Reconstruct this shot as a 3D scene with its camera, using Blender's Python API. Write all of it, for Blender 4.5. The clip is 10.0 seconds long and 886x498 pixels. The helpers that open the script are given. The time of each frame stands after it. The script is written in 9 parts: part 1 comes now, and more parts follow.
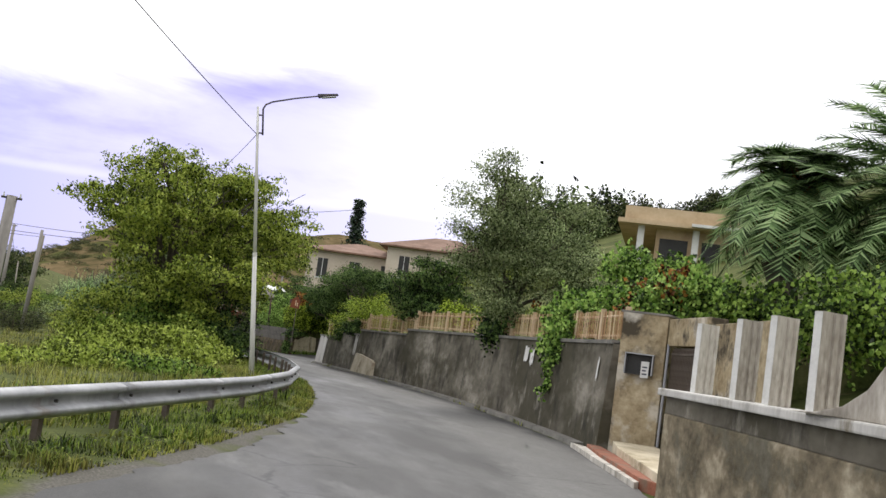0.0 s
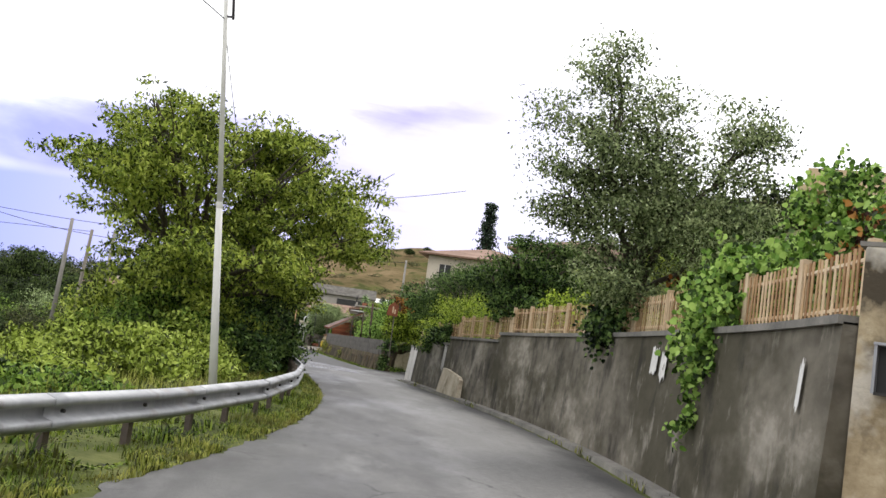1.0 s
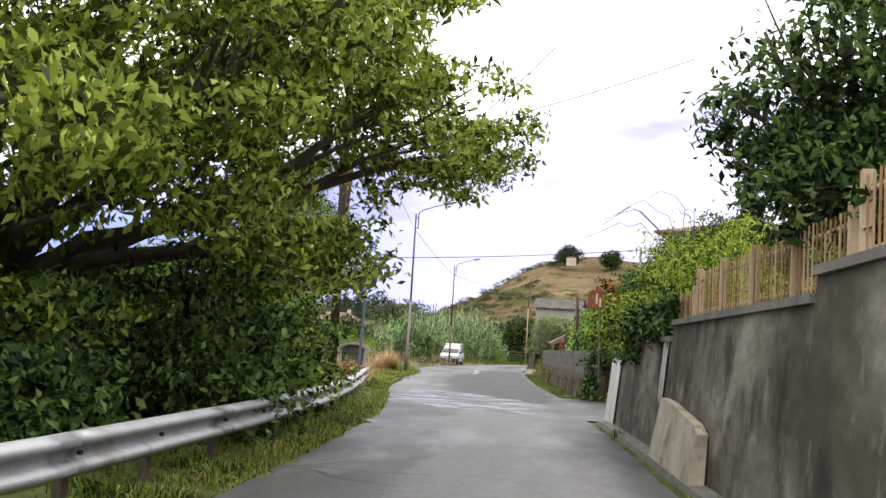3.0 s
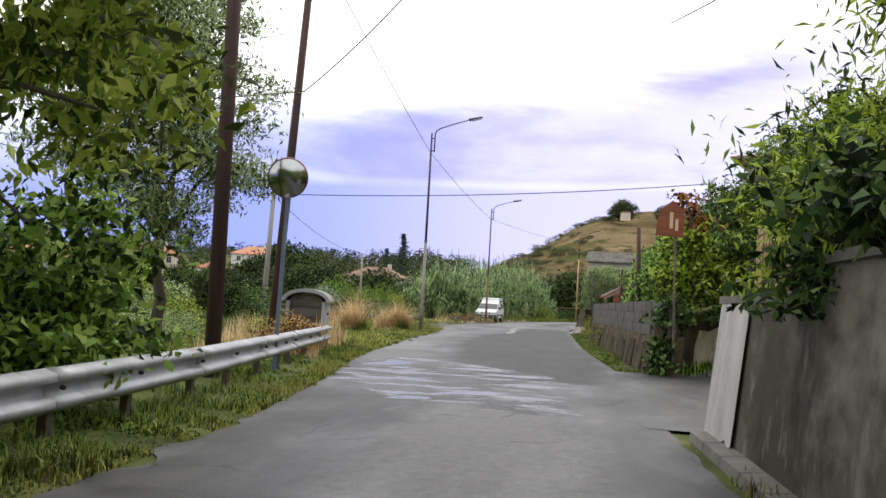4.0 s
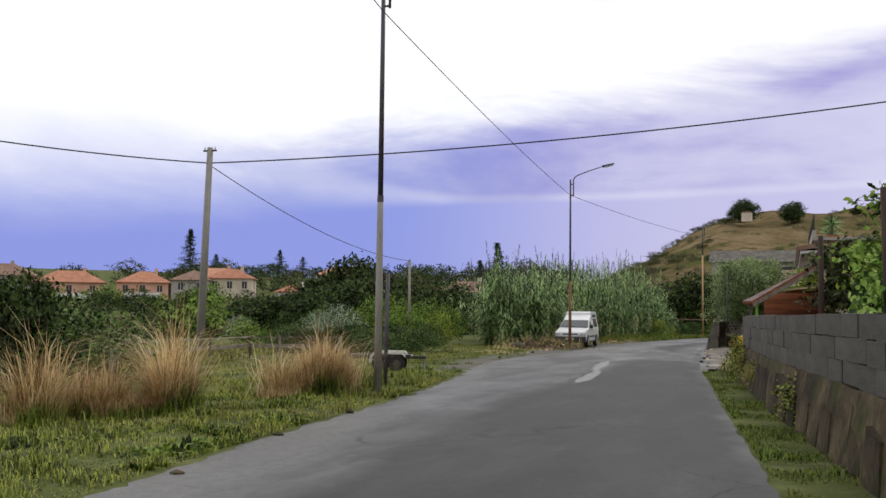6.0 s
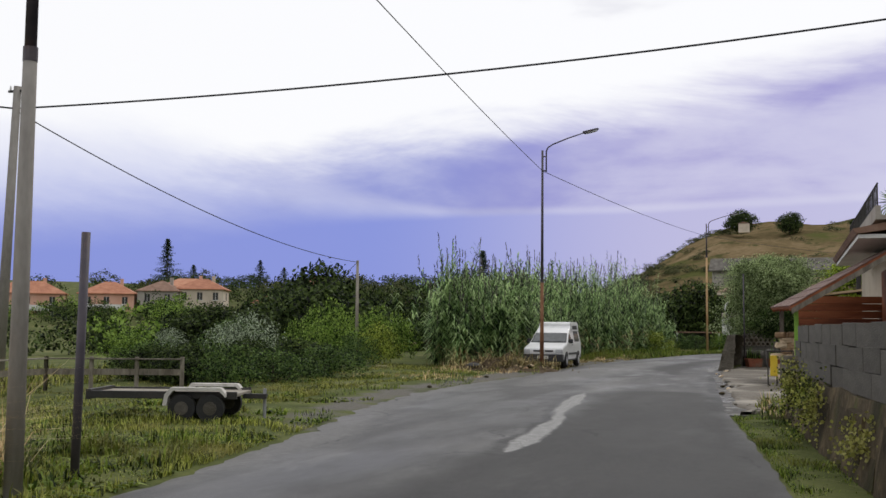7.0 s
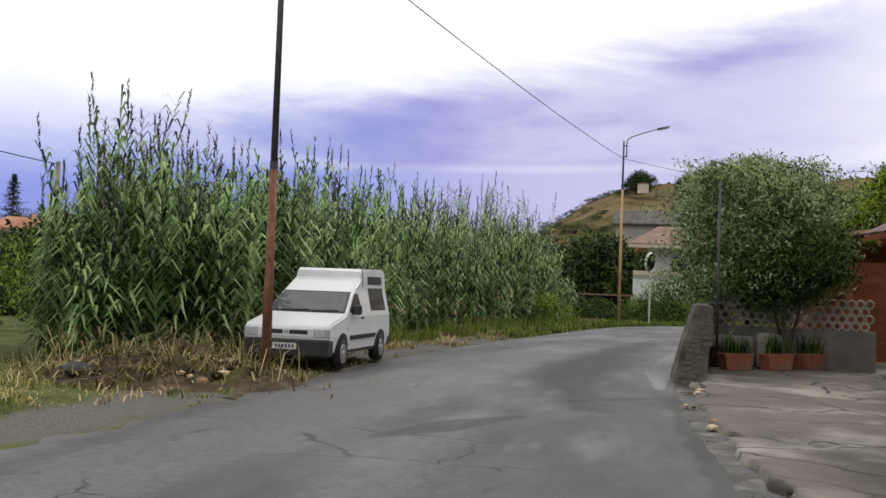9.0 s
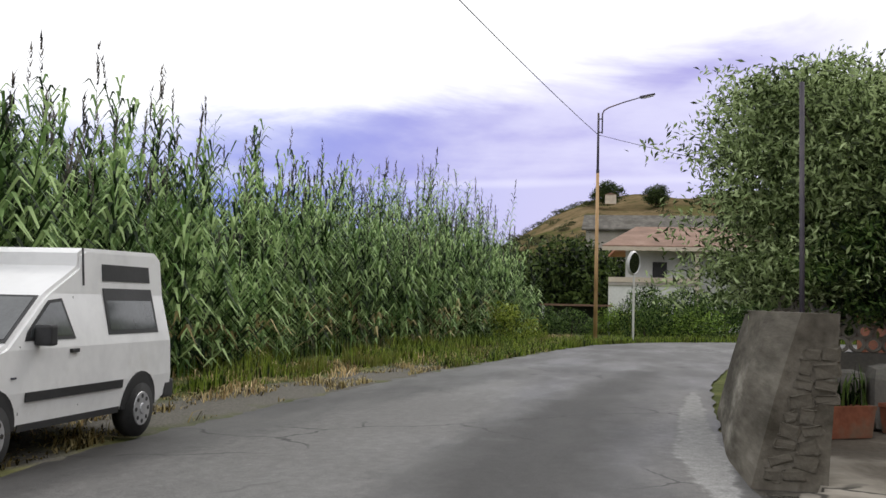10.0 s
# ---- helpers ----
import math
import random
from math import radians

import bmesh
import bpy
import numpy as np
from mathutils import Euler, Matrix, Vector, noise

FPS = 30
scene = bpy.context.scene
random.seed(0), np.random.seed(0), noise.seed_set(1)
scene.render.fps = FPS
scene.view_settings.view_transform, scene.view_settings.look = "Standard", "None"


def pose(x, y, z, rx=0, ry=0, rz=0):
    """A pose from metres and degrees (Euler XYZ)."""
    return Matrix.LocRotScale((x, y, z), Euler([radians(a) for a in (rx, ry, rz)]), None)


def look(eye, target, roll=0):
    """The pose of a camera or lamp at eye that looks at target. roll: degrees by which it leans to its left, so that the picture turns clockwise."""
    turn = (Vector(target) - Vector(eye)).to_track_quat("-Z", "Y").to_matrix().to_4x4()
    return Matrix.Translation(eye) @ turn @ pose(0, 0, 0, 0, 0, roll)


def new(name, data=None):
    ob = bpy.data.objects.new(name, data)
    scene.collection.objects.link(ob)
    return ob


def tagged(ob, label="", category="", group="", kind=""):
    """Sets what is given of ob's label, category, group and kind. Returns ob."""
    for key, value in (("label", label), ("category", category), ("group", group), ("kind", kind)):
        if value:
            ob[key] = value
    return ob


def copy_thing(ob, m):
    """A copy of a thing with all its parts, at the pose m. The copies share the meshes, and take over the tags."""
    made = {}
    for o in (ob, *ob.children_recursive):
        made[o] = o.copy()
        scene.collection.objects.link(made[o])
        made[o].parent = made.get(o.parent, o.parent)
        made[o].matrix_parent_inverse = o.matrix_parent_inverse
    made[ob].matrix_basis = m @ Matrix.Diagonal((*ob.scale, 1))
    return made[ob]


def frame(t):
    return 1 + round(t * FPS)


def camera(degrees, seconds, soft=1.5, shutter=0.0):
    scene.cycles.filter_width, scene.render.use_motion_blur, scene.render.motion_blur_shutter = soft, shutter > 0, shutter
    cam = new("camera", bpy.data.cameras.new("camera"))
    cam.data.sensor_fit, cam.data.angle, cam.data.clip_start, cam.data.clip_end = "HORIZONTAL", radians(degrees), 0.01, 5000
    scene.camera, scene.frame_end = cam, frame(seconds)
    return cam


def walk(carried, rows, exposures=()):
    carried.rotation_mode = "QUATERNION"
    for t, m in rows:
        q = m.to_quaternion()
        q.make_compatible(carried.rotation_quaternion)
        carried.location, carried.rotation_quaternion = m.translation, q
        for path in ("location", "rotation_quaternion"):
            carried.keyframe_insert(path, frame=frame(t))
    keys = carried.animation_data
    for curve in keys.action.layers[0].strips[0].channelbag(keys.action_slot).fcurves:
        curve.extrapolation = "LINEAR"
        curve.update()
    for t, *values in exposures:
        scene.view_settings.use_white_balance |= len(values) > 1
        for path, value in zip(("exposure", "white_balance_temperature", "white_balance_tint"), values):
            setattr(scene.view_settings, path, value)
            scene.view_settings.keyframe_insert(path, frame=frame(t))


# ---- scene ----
cam = camera(45.6, 10.0)
PATH = [
    (0, (3.139, -1.171, 1.65), (3.597, 0.766, 1.839), 7.8),
    (0.5, (5.518, 4.486, 1.571), (5.842, 6.45, 1.761), 7.8),
    (1, (7.64, 10.604, 1.563), (7.806, 12.588, 1.753), 7.9),
    (1.5, (9.258, 16.246, 1.529), (9.286, 18.236, 1.726), 6.6),
    (2, (10.171, 22.18, 1.515), (10.052, 24.166, 1.716), 5.9),
    (2.5, (10.635, 27.525, 1.543), (10.408, 29.5, 1.758), 3.8),
    (3, (10.678, 33.02, 1.497), (10.359, 34.985, 1.682), 3.5),
    (4.3, (9.833, 48.821, 1.355), (9.397, 50.771, 1.442), 3.1),
    (4.5, (9.628, 51.33, 1.43), (9.176, 53.276, 1.514), 2.9),
    (5, (9.115, 57.684, 1.547), (8.614, 59.618, 1.631), 1.5),
    (5.5, (8.488, 63.892, 1.646), (7.912, 65.804, 1.744), 0.6),
    (6.8, (6.465, 80.199, 1.545), (5.82, 82.086, 1.703), 1.0),
    (7, (6.178, 82.582, 1.565), (5.562, 84.479, 1.715), 0.6),
    (7.5, (5.449, 88.743, 1.533), (4.902, 90.662, 1.668), 0.1),
    (8, (4.748, 95.07, 1.545), (4.26, 97.006, 1.661), 0.8),
    (8.5, (4.153, 100.951, 1.535), (3.703, 102.898, 1.627), 0.8),
    (9, (3.596, 106.573, 1.59), (3.164, 108.524, 1.661), 2.1),
    (9.5, (3.154, 111.958, 1.578), (2.743, 113.913, 1.666), 1.8),
    (10, (2.723, 117.404, 1.44), (2.349, 119.367, 1.541), 1.3),
]
EXPOSURES = [(0.0, 0.0), (0.8, 0.2), (2.0, 0.5), (3.2, 0.5), (4.4, -0.14), (5.2, -0.34), (7.0, -0.61), (8.4, -0.6), (9.2, -0.36), (10.0, -0.25)]
walk(cam, [(t, look(eye, target, roll)) for t, eye, target, roll in PATH], EXPOSURES)

# ---- world and light: bright broken overcast, sun hidden behind cloud ----
world = bpy.data.worlds.new("sky")
scene.world = world
world.use_nodes = True
wt = world.node_tree
wt.nodes.clear()


def wnode(kind, **values):
    n = wt.nodes.new(kind)
    for key, value in values.items():
        n.inputs[key].default_value = value
    return n


w_out = wnode("ShaderNodeOutputWorld")
w_bg = wnode("ShaderNodeBackground", Strength=1.0)
w_sky = wnode("ShaderNodeTexSky")
w_sky.sky_type, w_sky.sun_disc = "NISHITA", False
w_sky.sun_elevation, w_sky.sun_rotation = radians(48), radians(20)
w_gain = wnode("ShaderNodeVectorMath")
w_gain.operation = "SCALE"
w_gain.inputs["Scale"].default_value = 0.10
w_co = wnode("ShaderNodeTexCoord")
w_sep = wnode("ShaderNodeSeparateXYZ")

def w_math(kind, a, b=None, c=None):
    n = wnode("ShaderNodeMath")
    n.operation = kind
    for k, value in enumerate((a, b, c)):
        if isinstance(value, (int, float)):
            n.inputs[k].default_value = value
        elif value is not None:
            wt.links.new(value, n.inputs[k])
    return n.outputs[0]


def w_step(value, lo, hi, to=1.0):
    """A soft step from 0 to the given height; its two ends may be numbers or sockets."""
    n = wnode("ShaderNodeMapRange")
    n.interpolation_type = "SMOOTHSTEP"
    for key, v in (("Value", value), ("From Min", lo), ("From Max", hi), ("To Max", to)):
        if isinstance(v, (int, float)):
            n.inputs[key].default_value = v
        else:
            wt.links.new(v, n.inputs[key])
    return n.outputs[0]


def w_blend(factor, a, b):
    n = wnode("ShaderNodeMix")
    n.data_type = "RGBA"
    for key, v in (("Factor", factor), ("A", a), ("B", b)):
        if isinstance(v, tuple):
            n.inputs[key].default_value = (*v, 1)
        elif isinstance(v, (int, float)):
            n.inputs[key].default_value = v
        else:
            wt.links.new(v, n.inputs[key])
    return n.outputs["Result"]


def w_noise(scale, stretch, detail, rough):
    mp = wnode("ShaderNodeMapping", Scale=stretch)
    n = wnode("ShaderNodeTexNoise", Scale=scale, Detail=detail, Roughness=rough, Distortion=0.4)
    wt.links.new(w_co.outputs["Generated"], mp.inputs["Vector"])
    wt.links.new(mp.outputs[0], n.inputs["Vector"])
    return n.outputs["Fac"]


wt.links.new(w_co.outputs["Generated"], w_sep.inputs[0])
w_z = w_sep.outputs["Z"]
w_u = w_math("DIVIDE", w_sep.outputs["X"], w_math("MAXIMUM", w_sep.outputs["Y"], 0.15))
w_soft, w_fine, w_puff = w_noise(3.2, (1, 1, 3.2), 7.0, 0.6), w_noise(5.0, (1, 1, 3.4), 5.0, 0.55), w_noise(2.6, (1, 1, 2.0), 6.0, 0.55)
w_wave = w_math("MULTIPLY_ADD", w_soft, 0.09, -0.045)
# a long grey-violet bank: flat below, its top climbing to the east, thinning out there
w_low = w_math("MULTIPLY_ADD", w_u, 0.03, 0.119)
w_top = w_math("MULTIPLY_ADD", w_u, 0.17, 0.243)
w_zl = w_math("ADD", w_z, w_math("MULTIPLY_ADD", w_fine, 0.012, -0.006))
w_zt = w_math("ADD", w_z, w_math("MULTIPLY", w_wave, 1.6))
w_far = w_math("SUBTRACT", 1.0, w_step(w_u, -0.75, -0.28))
w_over = w_step(w_math("MULTIPLY_ADD", w_wave, w_far, w_zl), w_math("MULTIPLY_ADD", w_far, -0.02, w_math("ADD", w_low, -0.008)), w_math("MULTIPLY_ADD", w_far, 0.10, w_math("ADD", w_low, 0.005)))
w_under = w_math("SUBTRACT", 1.0, w_step(w_zt, w_math("ADD", w_top, -0.04), w_math("ADD", w_top, 0.015)))
w_thin = w_math("SUBTRACT", 1.0, w_step(w_u, 0.06, 0.28, 0.92))
w_ahead = w_step(w_sep.outputs["Y"], 0.1, 0.45)
w_streak = w_step(w_math("MULTIPLY_ADD", w_fine, 0.55, w_math("MULTIPLY", w_soft, 0.5)), 0.66, 0.36)
w_bank = w_math("MULTIPLY", w_math("MULTIPLY", w_over, w_under), w_math("MULTIPLY", w_math("MULTIPLY", w_thin, w_ahead), w_math("MULTIPLY_ADD", w_streak, 0.4, 0.6)))
w_west = w_math("SUBTRACT", 1.0, w_step(w_u, -0.42, -0.06))
# white cloud with grey puffs above, blue-lavender haze below that pales to the east
w_high = w_blend(w_step(w_puff, 0.56, 0.72, 0.75), (1.55, 1.55, 1.58), (0.72, 0.71, 0.90))
w_haze = w_blend(w_west, w_blend(w_step(w_u, -0.05, 0.5), (0.80, 0.77, 1.16), (1.2, 1.19, 1.35)), (0.38, 0.46, 1.12))
w_cloud = w_blend(w_west, (0.50, 0.455, 0.98), (0.41, 0.46, 1.04))
w_colour = w_blend(w_bank, w_blend(w_over, w_haze, w_high), w_cloud)
wl = wt.links.new
wl(w_sky.outputs[0], w_gain.inputs[0])
wl(w_blend(0.94, w_gain.outputs[0], w_colour), w_bg.inputs["Color"])
wl(w_bg.outputs[0], w_out.inputs["Surface"])

sun = new("sun", bpy.data.lights.new("sun", "SUN"))
sun.data.energy, sun.data.angle, sun.data.color = 1.2, radians(14), (1.0, 0.96, 0.9)
sun.matrix_world = look((0, 0, 60), (0 - math.sin(radians(20)) * 10, 0 - math.cos(radians(20)) * 10, 60 - 10 * math.tan(radians(48))))
# ---- materials ----
def material(name, cols, scale=2.0, rough=0.8, bump=0.15, fine=25.0, stretch=(1, 1, 1), metal=0.0, spots=None, stain=None, runs=None, spot_scale=0.6, spot_edge=(0.52, 0.62), island=0.0, each=0.0, leaf=0.0, coat=0.0, spec=0.5, wet=None):
    """A surface with a colour ramp driven by two scales of noise, an optional second colour in patches, and fine relief."""
    m = bpy.data.materials.new(name)
    m.use_nodes = True
    nt = m.node_tree
    nodes, link = nt.nodes, nt.links.new
    b = nodes["Principled BSDF"]
    b.inputs["Roughness"].default_value, b.inputs["Metallic"].default_value = rough, metal
    b.inputs["Specular IOR Level"].default_value = spec
    b.inputs["Coat Weight"].default_value = coat
    co = nodes.new("ShaderNodeTexCoord")
    mp = nodes.new("ShaderNodeMapping")
    mp.inputs["Scale"].default_value = stretch
    link(co.outputs["Object"], mp.inputs["Vector"])
    n1, n2 = nodes.new("ShaderNodeTexNoise"), nodes.new("ShaderNodeTexNoise")
    n1.inputs["Scale"].default_value, n1.inputs["Detail"].default_value, n1.inputs["Roughness"].default_value = scale, 6, 0.6
    n2.inputs["Scale"].default_value, n2.inputs["Detail"].default_value = fine, 4
    link(mp.outputs[0], n1.inputs["Vector"])
    link(mp.outputs[0], n2.inputs["Vector"])
    add = nodes.new("ShaderNodeMath")
    add.operation = "MULTIPLY_ADD"
    add.inputs[1].default_value = 0.35
    link(n2.outputs["Fac"], add.inputs[0])
    link(n1.outputs["Fac"], add.inputs[2])
    last = add.outputs[0]
    for amount, kind in ((island, "Random Per Island"), (each, "Random")):
        if amount:
            src = nodes.new("ShaderNodeNewGeometry" if kind == "Random Per Island" else "ShaderNodeObjectInfo")
            ma = nodes.new("ShaderNodeMath")
            ma.operation = "MULTIPLY_ADD"
            ma.inputs[1].default_value = amount
            link(src.outputs[kind], ma.inputs[0])
            link(last, ma.inputs[2])
            off = nodes.new("ShaderNodeMath")
            off.operation = "SUBTRACT"
            off.inputs[1].default_value = amount / 2
            link(ma.outputs[0], off.inputs[0])
            last = off.outputs[0]
    ramp = nodes.new("ShaderNodeValToRGB")
    r = ramp.color_ramp
    lo, hi = 0.42, 0.95
    r.elements[0].position, r.elements[0].color = lo, (*cols[0], 1)
    r.elements[1].position, r.elements[1].color = hi, (*cols[-1], 1)
    for k, c in enumerate(cols[1:-1], 1):
        r.elements.new(lo + (hi - lo) * k / (len(cols) - 1)).color = (*c, 1)
    link(last, ramp.inputs["Fac"])
    colour = ramp.outputs["Color"]
    if spots:
        n3 = nodes.new("ShaderNodeTexNoise")
        n3.inputs["Scale"].default_value, n3.inputs["Detail"].default_value, n3.inputs["Roughness"].default_value = spot_scale, 7, 0.65
        link(mp.outputs[0], n3.inputs["Vector"])
        edge = nodes.new("ShaderNodeMapRange")
        edge.inputs["From Min"].default_value, edge.inputs["From Max"].default_value = spot_edge
        link(n3.outputs["Fac"], edge.inputs["Value"])
        mx = nodes.new("ShaderNodeMix")
        mx.data_type = "RGBA"
        link(edge.outputs[0], mx.inputs["Factor"])
        link(colour, mx.inputs["A"])
        mx.inputs["B"].default_value = (*spots, 1)
        colour = mx.outputs["Result"]
    if stain:
        col, size, lo, hi, strength = stain
        n4 = nodes.new("ShaderNodeTexNoise")
        n4.inputs["Scale"].default_value, n4.inputs["Detail"].default_value, n4.inputs["Roughness"].default_value = size, 5, 0.6
        link(mp.outputs[0], n4.inputs["Vector"])
        e4 = nodes.new("ShaderNodeMapRange")
        e4.inputs["From Min"].default_value, e4.inputs["From Max"].default_value, e4.inputs["To Max"].default_value = lo, hi, strength
        link(n4.outputs["Fac"], e4.inputs["Value"])
        m4 = nodes.new("ShaderNodeMix")
        m4.data_type = "RGBA"
        link(e4.outputs[0], m4.inputs["Factor"])
        link(colour, m4.inputs["A"])
        m4.inputs["B"].default_value = (*col, 1)
        colour = m4.outputs["Result"]
    for col, size, lo, hi, strength in runs or ():
        m5 = nodes.new("ShaderNodeMapping")
        m5.inputs["Scale"].default_value = (0.2, 0.8, 0.5)
        m5.inputs["Location"].default_value = (0, size * 3.1, 0)
        link(co.outputs["Object"], m5.inputs["Vector"])
        n5 = nodes.new("ShaderNodeTexNoise")
        n5.inputs["Scale"].default_value, n5.inputs["Detail"].default_value, n5.inputs["Roughness"].default_value = size, 6, 0.65
        link(m5.outputs[0], n5.inputs["Vector"])
        e5 = nodes.new("ShaderNodeMapRange")
        e5.inputs["From Min"].default_value, e5.inputs["From Max"].default_value, e5.inputs["To Max"].default_value = lo, hi, strength
        link(n5.outputs["Fac"], e5.inputs["Value"])
        x5 = nodes.new("ShaderNodeMix")
        x5.data_type = "RGBA"
        link(e5.outputs[0], x5.inputs["Factor"])
        link(colour, x5.inputs["A"])
        x5.inputs["B"].default_value = (*col, 1)
        colour = x5.outputs["Result"]
    link(colour, b.inputs["Base Color"])
    if wet:
        size, lo, hi, smooth_to = wet
        n6 = nodes.new("ShaderNodeTexNoise")
        n6.inputs["Scale"].default_value, n6.inputs["Detail"].default_value, n6.inputs["Roughness"].default_value = size, 5, 0.6
        link(mp.outputs[0], n6.inputs["Vector"])
        e6 = nodes.new("ShaderNodeMapRange")
        e6.inputs["From Min"].default_value, e6.inputs["From Max"].default_value = lo, hi
        e6.inputs["To Min"].default_value, e6.inputs["To Max"].default_value = rough, smooth_to
        link(n6.outputs["Fac"], e6.inputs["Value"])
        link(e6.outputs[0], b.inputs["Roughness"])
    if bump:
        bp = nodes.new("ShaderNodeBump")
        bp.inputs["Strength"].default_value, bp.inputs["Distance"].default_value = min(1.0, bump * 2), 0.03
        link(last, bp.inputs["Height"])
        link(bp.outputs[0], b.inputs["Normal"])
    if leaf:
        tr = nodes.new("ShaderNodeBsdfTranslucent")
        link(colour, tr.inputs["Color"])
        ms = nodes.new("ShaderNodeMixShader")
        ms.inputs[0].default_value = leaf
        link(b.outputs[0], ms.inputs[1])
        link(tr.outputs[0], ms.inputs[2])
        link(ms.outputs[0], nodes["Material Output"].inputs["Surface"])
    return m


def leafy(name, dark, mid, light, island=0.85, rough=0.6, patch=None):
    dark, light = tuple(c * 0.28 for c in dark), tuple(min(0.85, c * 1.15) for c in light)
    return material(name, [dark, mid, light], scale=0.7, fine=3.0, rough=rough, bump=0, island=island, leaf=0.3, spec=0.2, spots=patch, spot_scale=0.45, spot_edge=(0.5, 0.68))


M = {}
M["asphalt"] = material("asphalt", [(0.030, 0.029, 0.028), (0.064, 0.062, 0.060), (0.115, 0.112, 0.106)], scale=1.1, fine=60, rough=0.62, bump=0.45, stretch=(1, 0.3, 1), spots=(0.16, 0.158, 0.153), spot_scale=0.9, spot_edge=(0.56, 0.74), stain=((0.028, 0.027, 0.026), 0.3, 0.5, 0.64, 0.6), spec=0.3, wet=(0.5, 0.45, 0.62, 0.45))
M["earth"] = material("bare brown earth", [(0.035, 0.025, 0.016), (0.085, 0.062, 0.04), (0.19, 0.15, 0.10)], scale=1.6, fine=16, rough=1.0, bump=0.7, spots=(0.10, 0.10, 0.03), spot_scale=1.1, spot_edge=(0.54, 0.64), spec=0.1)
M["wall_old"] = material("old rough roadside wall", [(0.062, 0.055, 0.043), (0.145, 0.13, 0.105), (0.26, 0.24, 0.20)], scale=2.0, fine=14, rough=0.95, bump=0.7, stretch=(1, 0.14, 1), spots=(0.33, 0.31, 0.26), spot_scale=1.3, spot_edge=(0.57, 0.68), stain=((0.04, 0.035, 0.025), 1.6, 0.48, 0.62, 0.75), spec=0.1)
M["bank"] = material("mossy earth", [(0.045, 0.04, 0.02), (0.10, 0.09, 0.045), (0.20, 0.17, 0.10)], scale=1.6, fine=18, rough=1.0, bump=0.8, spots=(0.07, 0.10, 0.022), spot_scale=0.7, spot_edge=(0.44, 0.58), stain=((0.16, 0.12, 0.055), 1.1, 0.52, 0.62, 0.8), spec=0.1)
M["gutter"] = material("wet crumbled gutter", [(0.018, 0.017, 0.015), (0.05, 0.046, 0.04), (0.12, 0.11, 0.09)], scale=2.2, fine=20, rough=0.7, bump=0.9, spots=(0.16, 0.145, 0.12), spot_scale=2.0, spot_edge=(0.55, 0.62), spec=0.4, wet=(1.2, 0.45, 0.6, 0.25))
M["yard"] = material("old concrete paving", [(0.072, 0.061, 0.045), (0.14, 0.12, 0.094), (0.235, 0.207, 0.166)], scale=0.5, fine=16, rough=0.85, bump=0.4, spots=(0.085, 0.073, 0.053), spot_scale=0.5, spot_edge=(0.54, 0.68), stain=((0.42, 0.385, 0.325), 0.4, 0.5, 0.64, 0.7))
M["soil"] = material("verge soil with short grass", [(0.035, 0.045, 0.012), (0.085, 0.10, 0.03), (0.16, 0.165, 0.06)], scale=0.6, fine=14, rough=1.0, bump=0.5, spots=(0.22, 0.20, 0.10), spot_scale=0.25, spot_edge=(0.56, 0.7), spec=0.1)
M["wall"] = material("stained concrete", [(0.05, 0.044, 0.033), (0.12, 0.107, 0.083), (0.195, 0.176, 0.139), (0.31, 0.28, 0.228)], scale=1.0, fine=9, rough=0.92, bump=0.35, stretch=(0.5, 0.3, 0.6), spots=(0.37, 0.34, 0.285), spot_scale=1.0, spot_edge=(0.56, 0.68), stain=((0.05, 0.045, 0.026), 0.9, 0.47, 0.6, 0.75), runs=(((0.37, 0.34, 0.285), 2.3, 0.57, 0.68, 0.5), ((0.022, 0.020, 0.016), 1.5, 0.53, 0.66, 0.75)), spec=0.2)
M["wall_cap"] = material("wall coping", [(0.10, 0.095, 0.085), (0.18, 0.17, 0.15), (0.27, 0.25, 0.22)], scale=1.5, fine=30, rough=0.9, bump=0.2)
M["limewash"] = material("flaking pale render", [(0.36, 0.34, 0.31), (0.55, 0.53, 0.49), (0.66, 0.64, 0.60)], scale=1.6, fine=18, rough=0.9, bump=0.2, stretch=(1, 1, 0.4), spots=(0.20, 0.17, 0.12), spot_scale=1.1, spot_edge=(0.58, 0.68))
M["white_paint"] = material("old white paint", [(0.5, 0.49, 0.46), (0.66, 0.65, 0.62), (0.74, 0.73, 0.70)], scale=3.0, fine=30, rough=0.85, bump=0.1, spots=(0.28, 0.26, 0.22), spot_scale=3.0, spot_edge=(0.6, 0.68))
M["slab"] = material("broken beige concrete", [(0.28, 0.23, 0.16), (0.44, 0.38, 0.28), (0.58, 0.52, 0.41)], scale=1.4, fine=12, rough=0.9, bump=0.8, spots=(0.19, 0.15, 0.09), spot_scale=1.0, spot_edge=(0.55, 0.68))
M["plaster"] = material("stained ochre render", [(0.17, 0.125, 0.07), (0.37, 0.30, 0.19), (0.58, 0.49, 0.34)], scale=2.2, fine=12, rough=0.94, bump=0.6, spots=(0.075, 0.062, 0.044), spot_scale=1.1, spot_edge=(0.5, 0.6), stain=((0.62, 0.58, 0.50), 0.9, 0.57, 0.66, 0.75), runs=(((0.06, 0.05, 0.036), 3.0, 0.56, 0.68, 0.6),), spec=0.1)
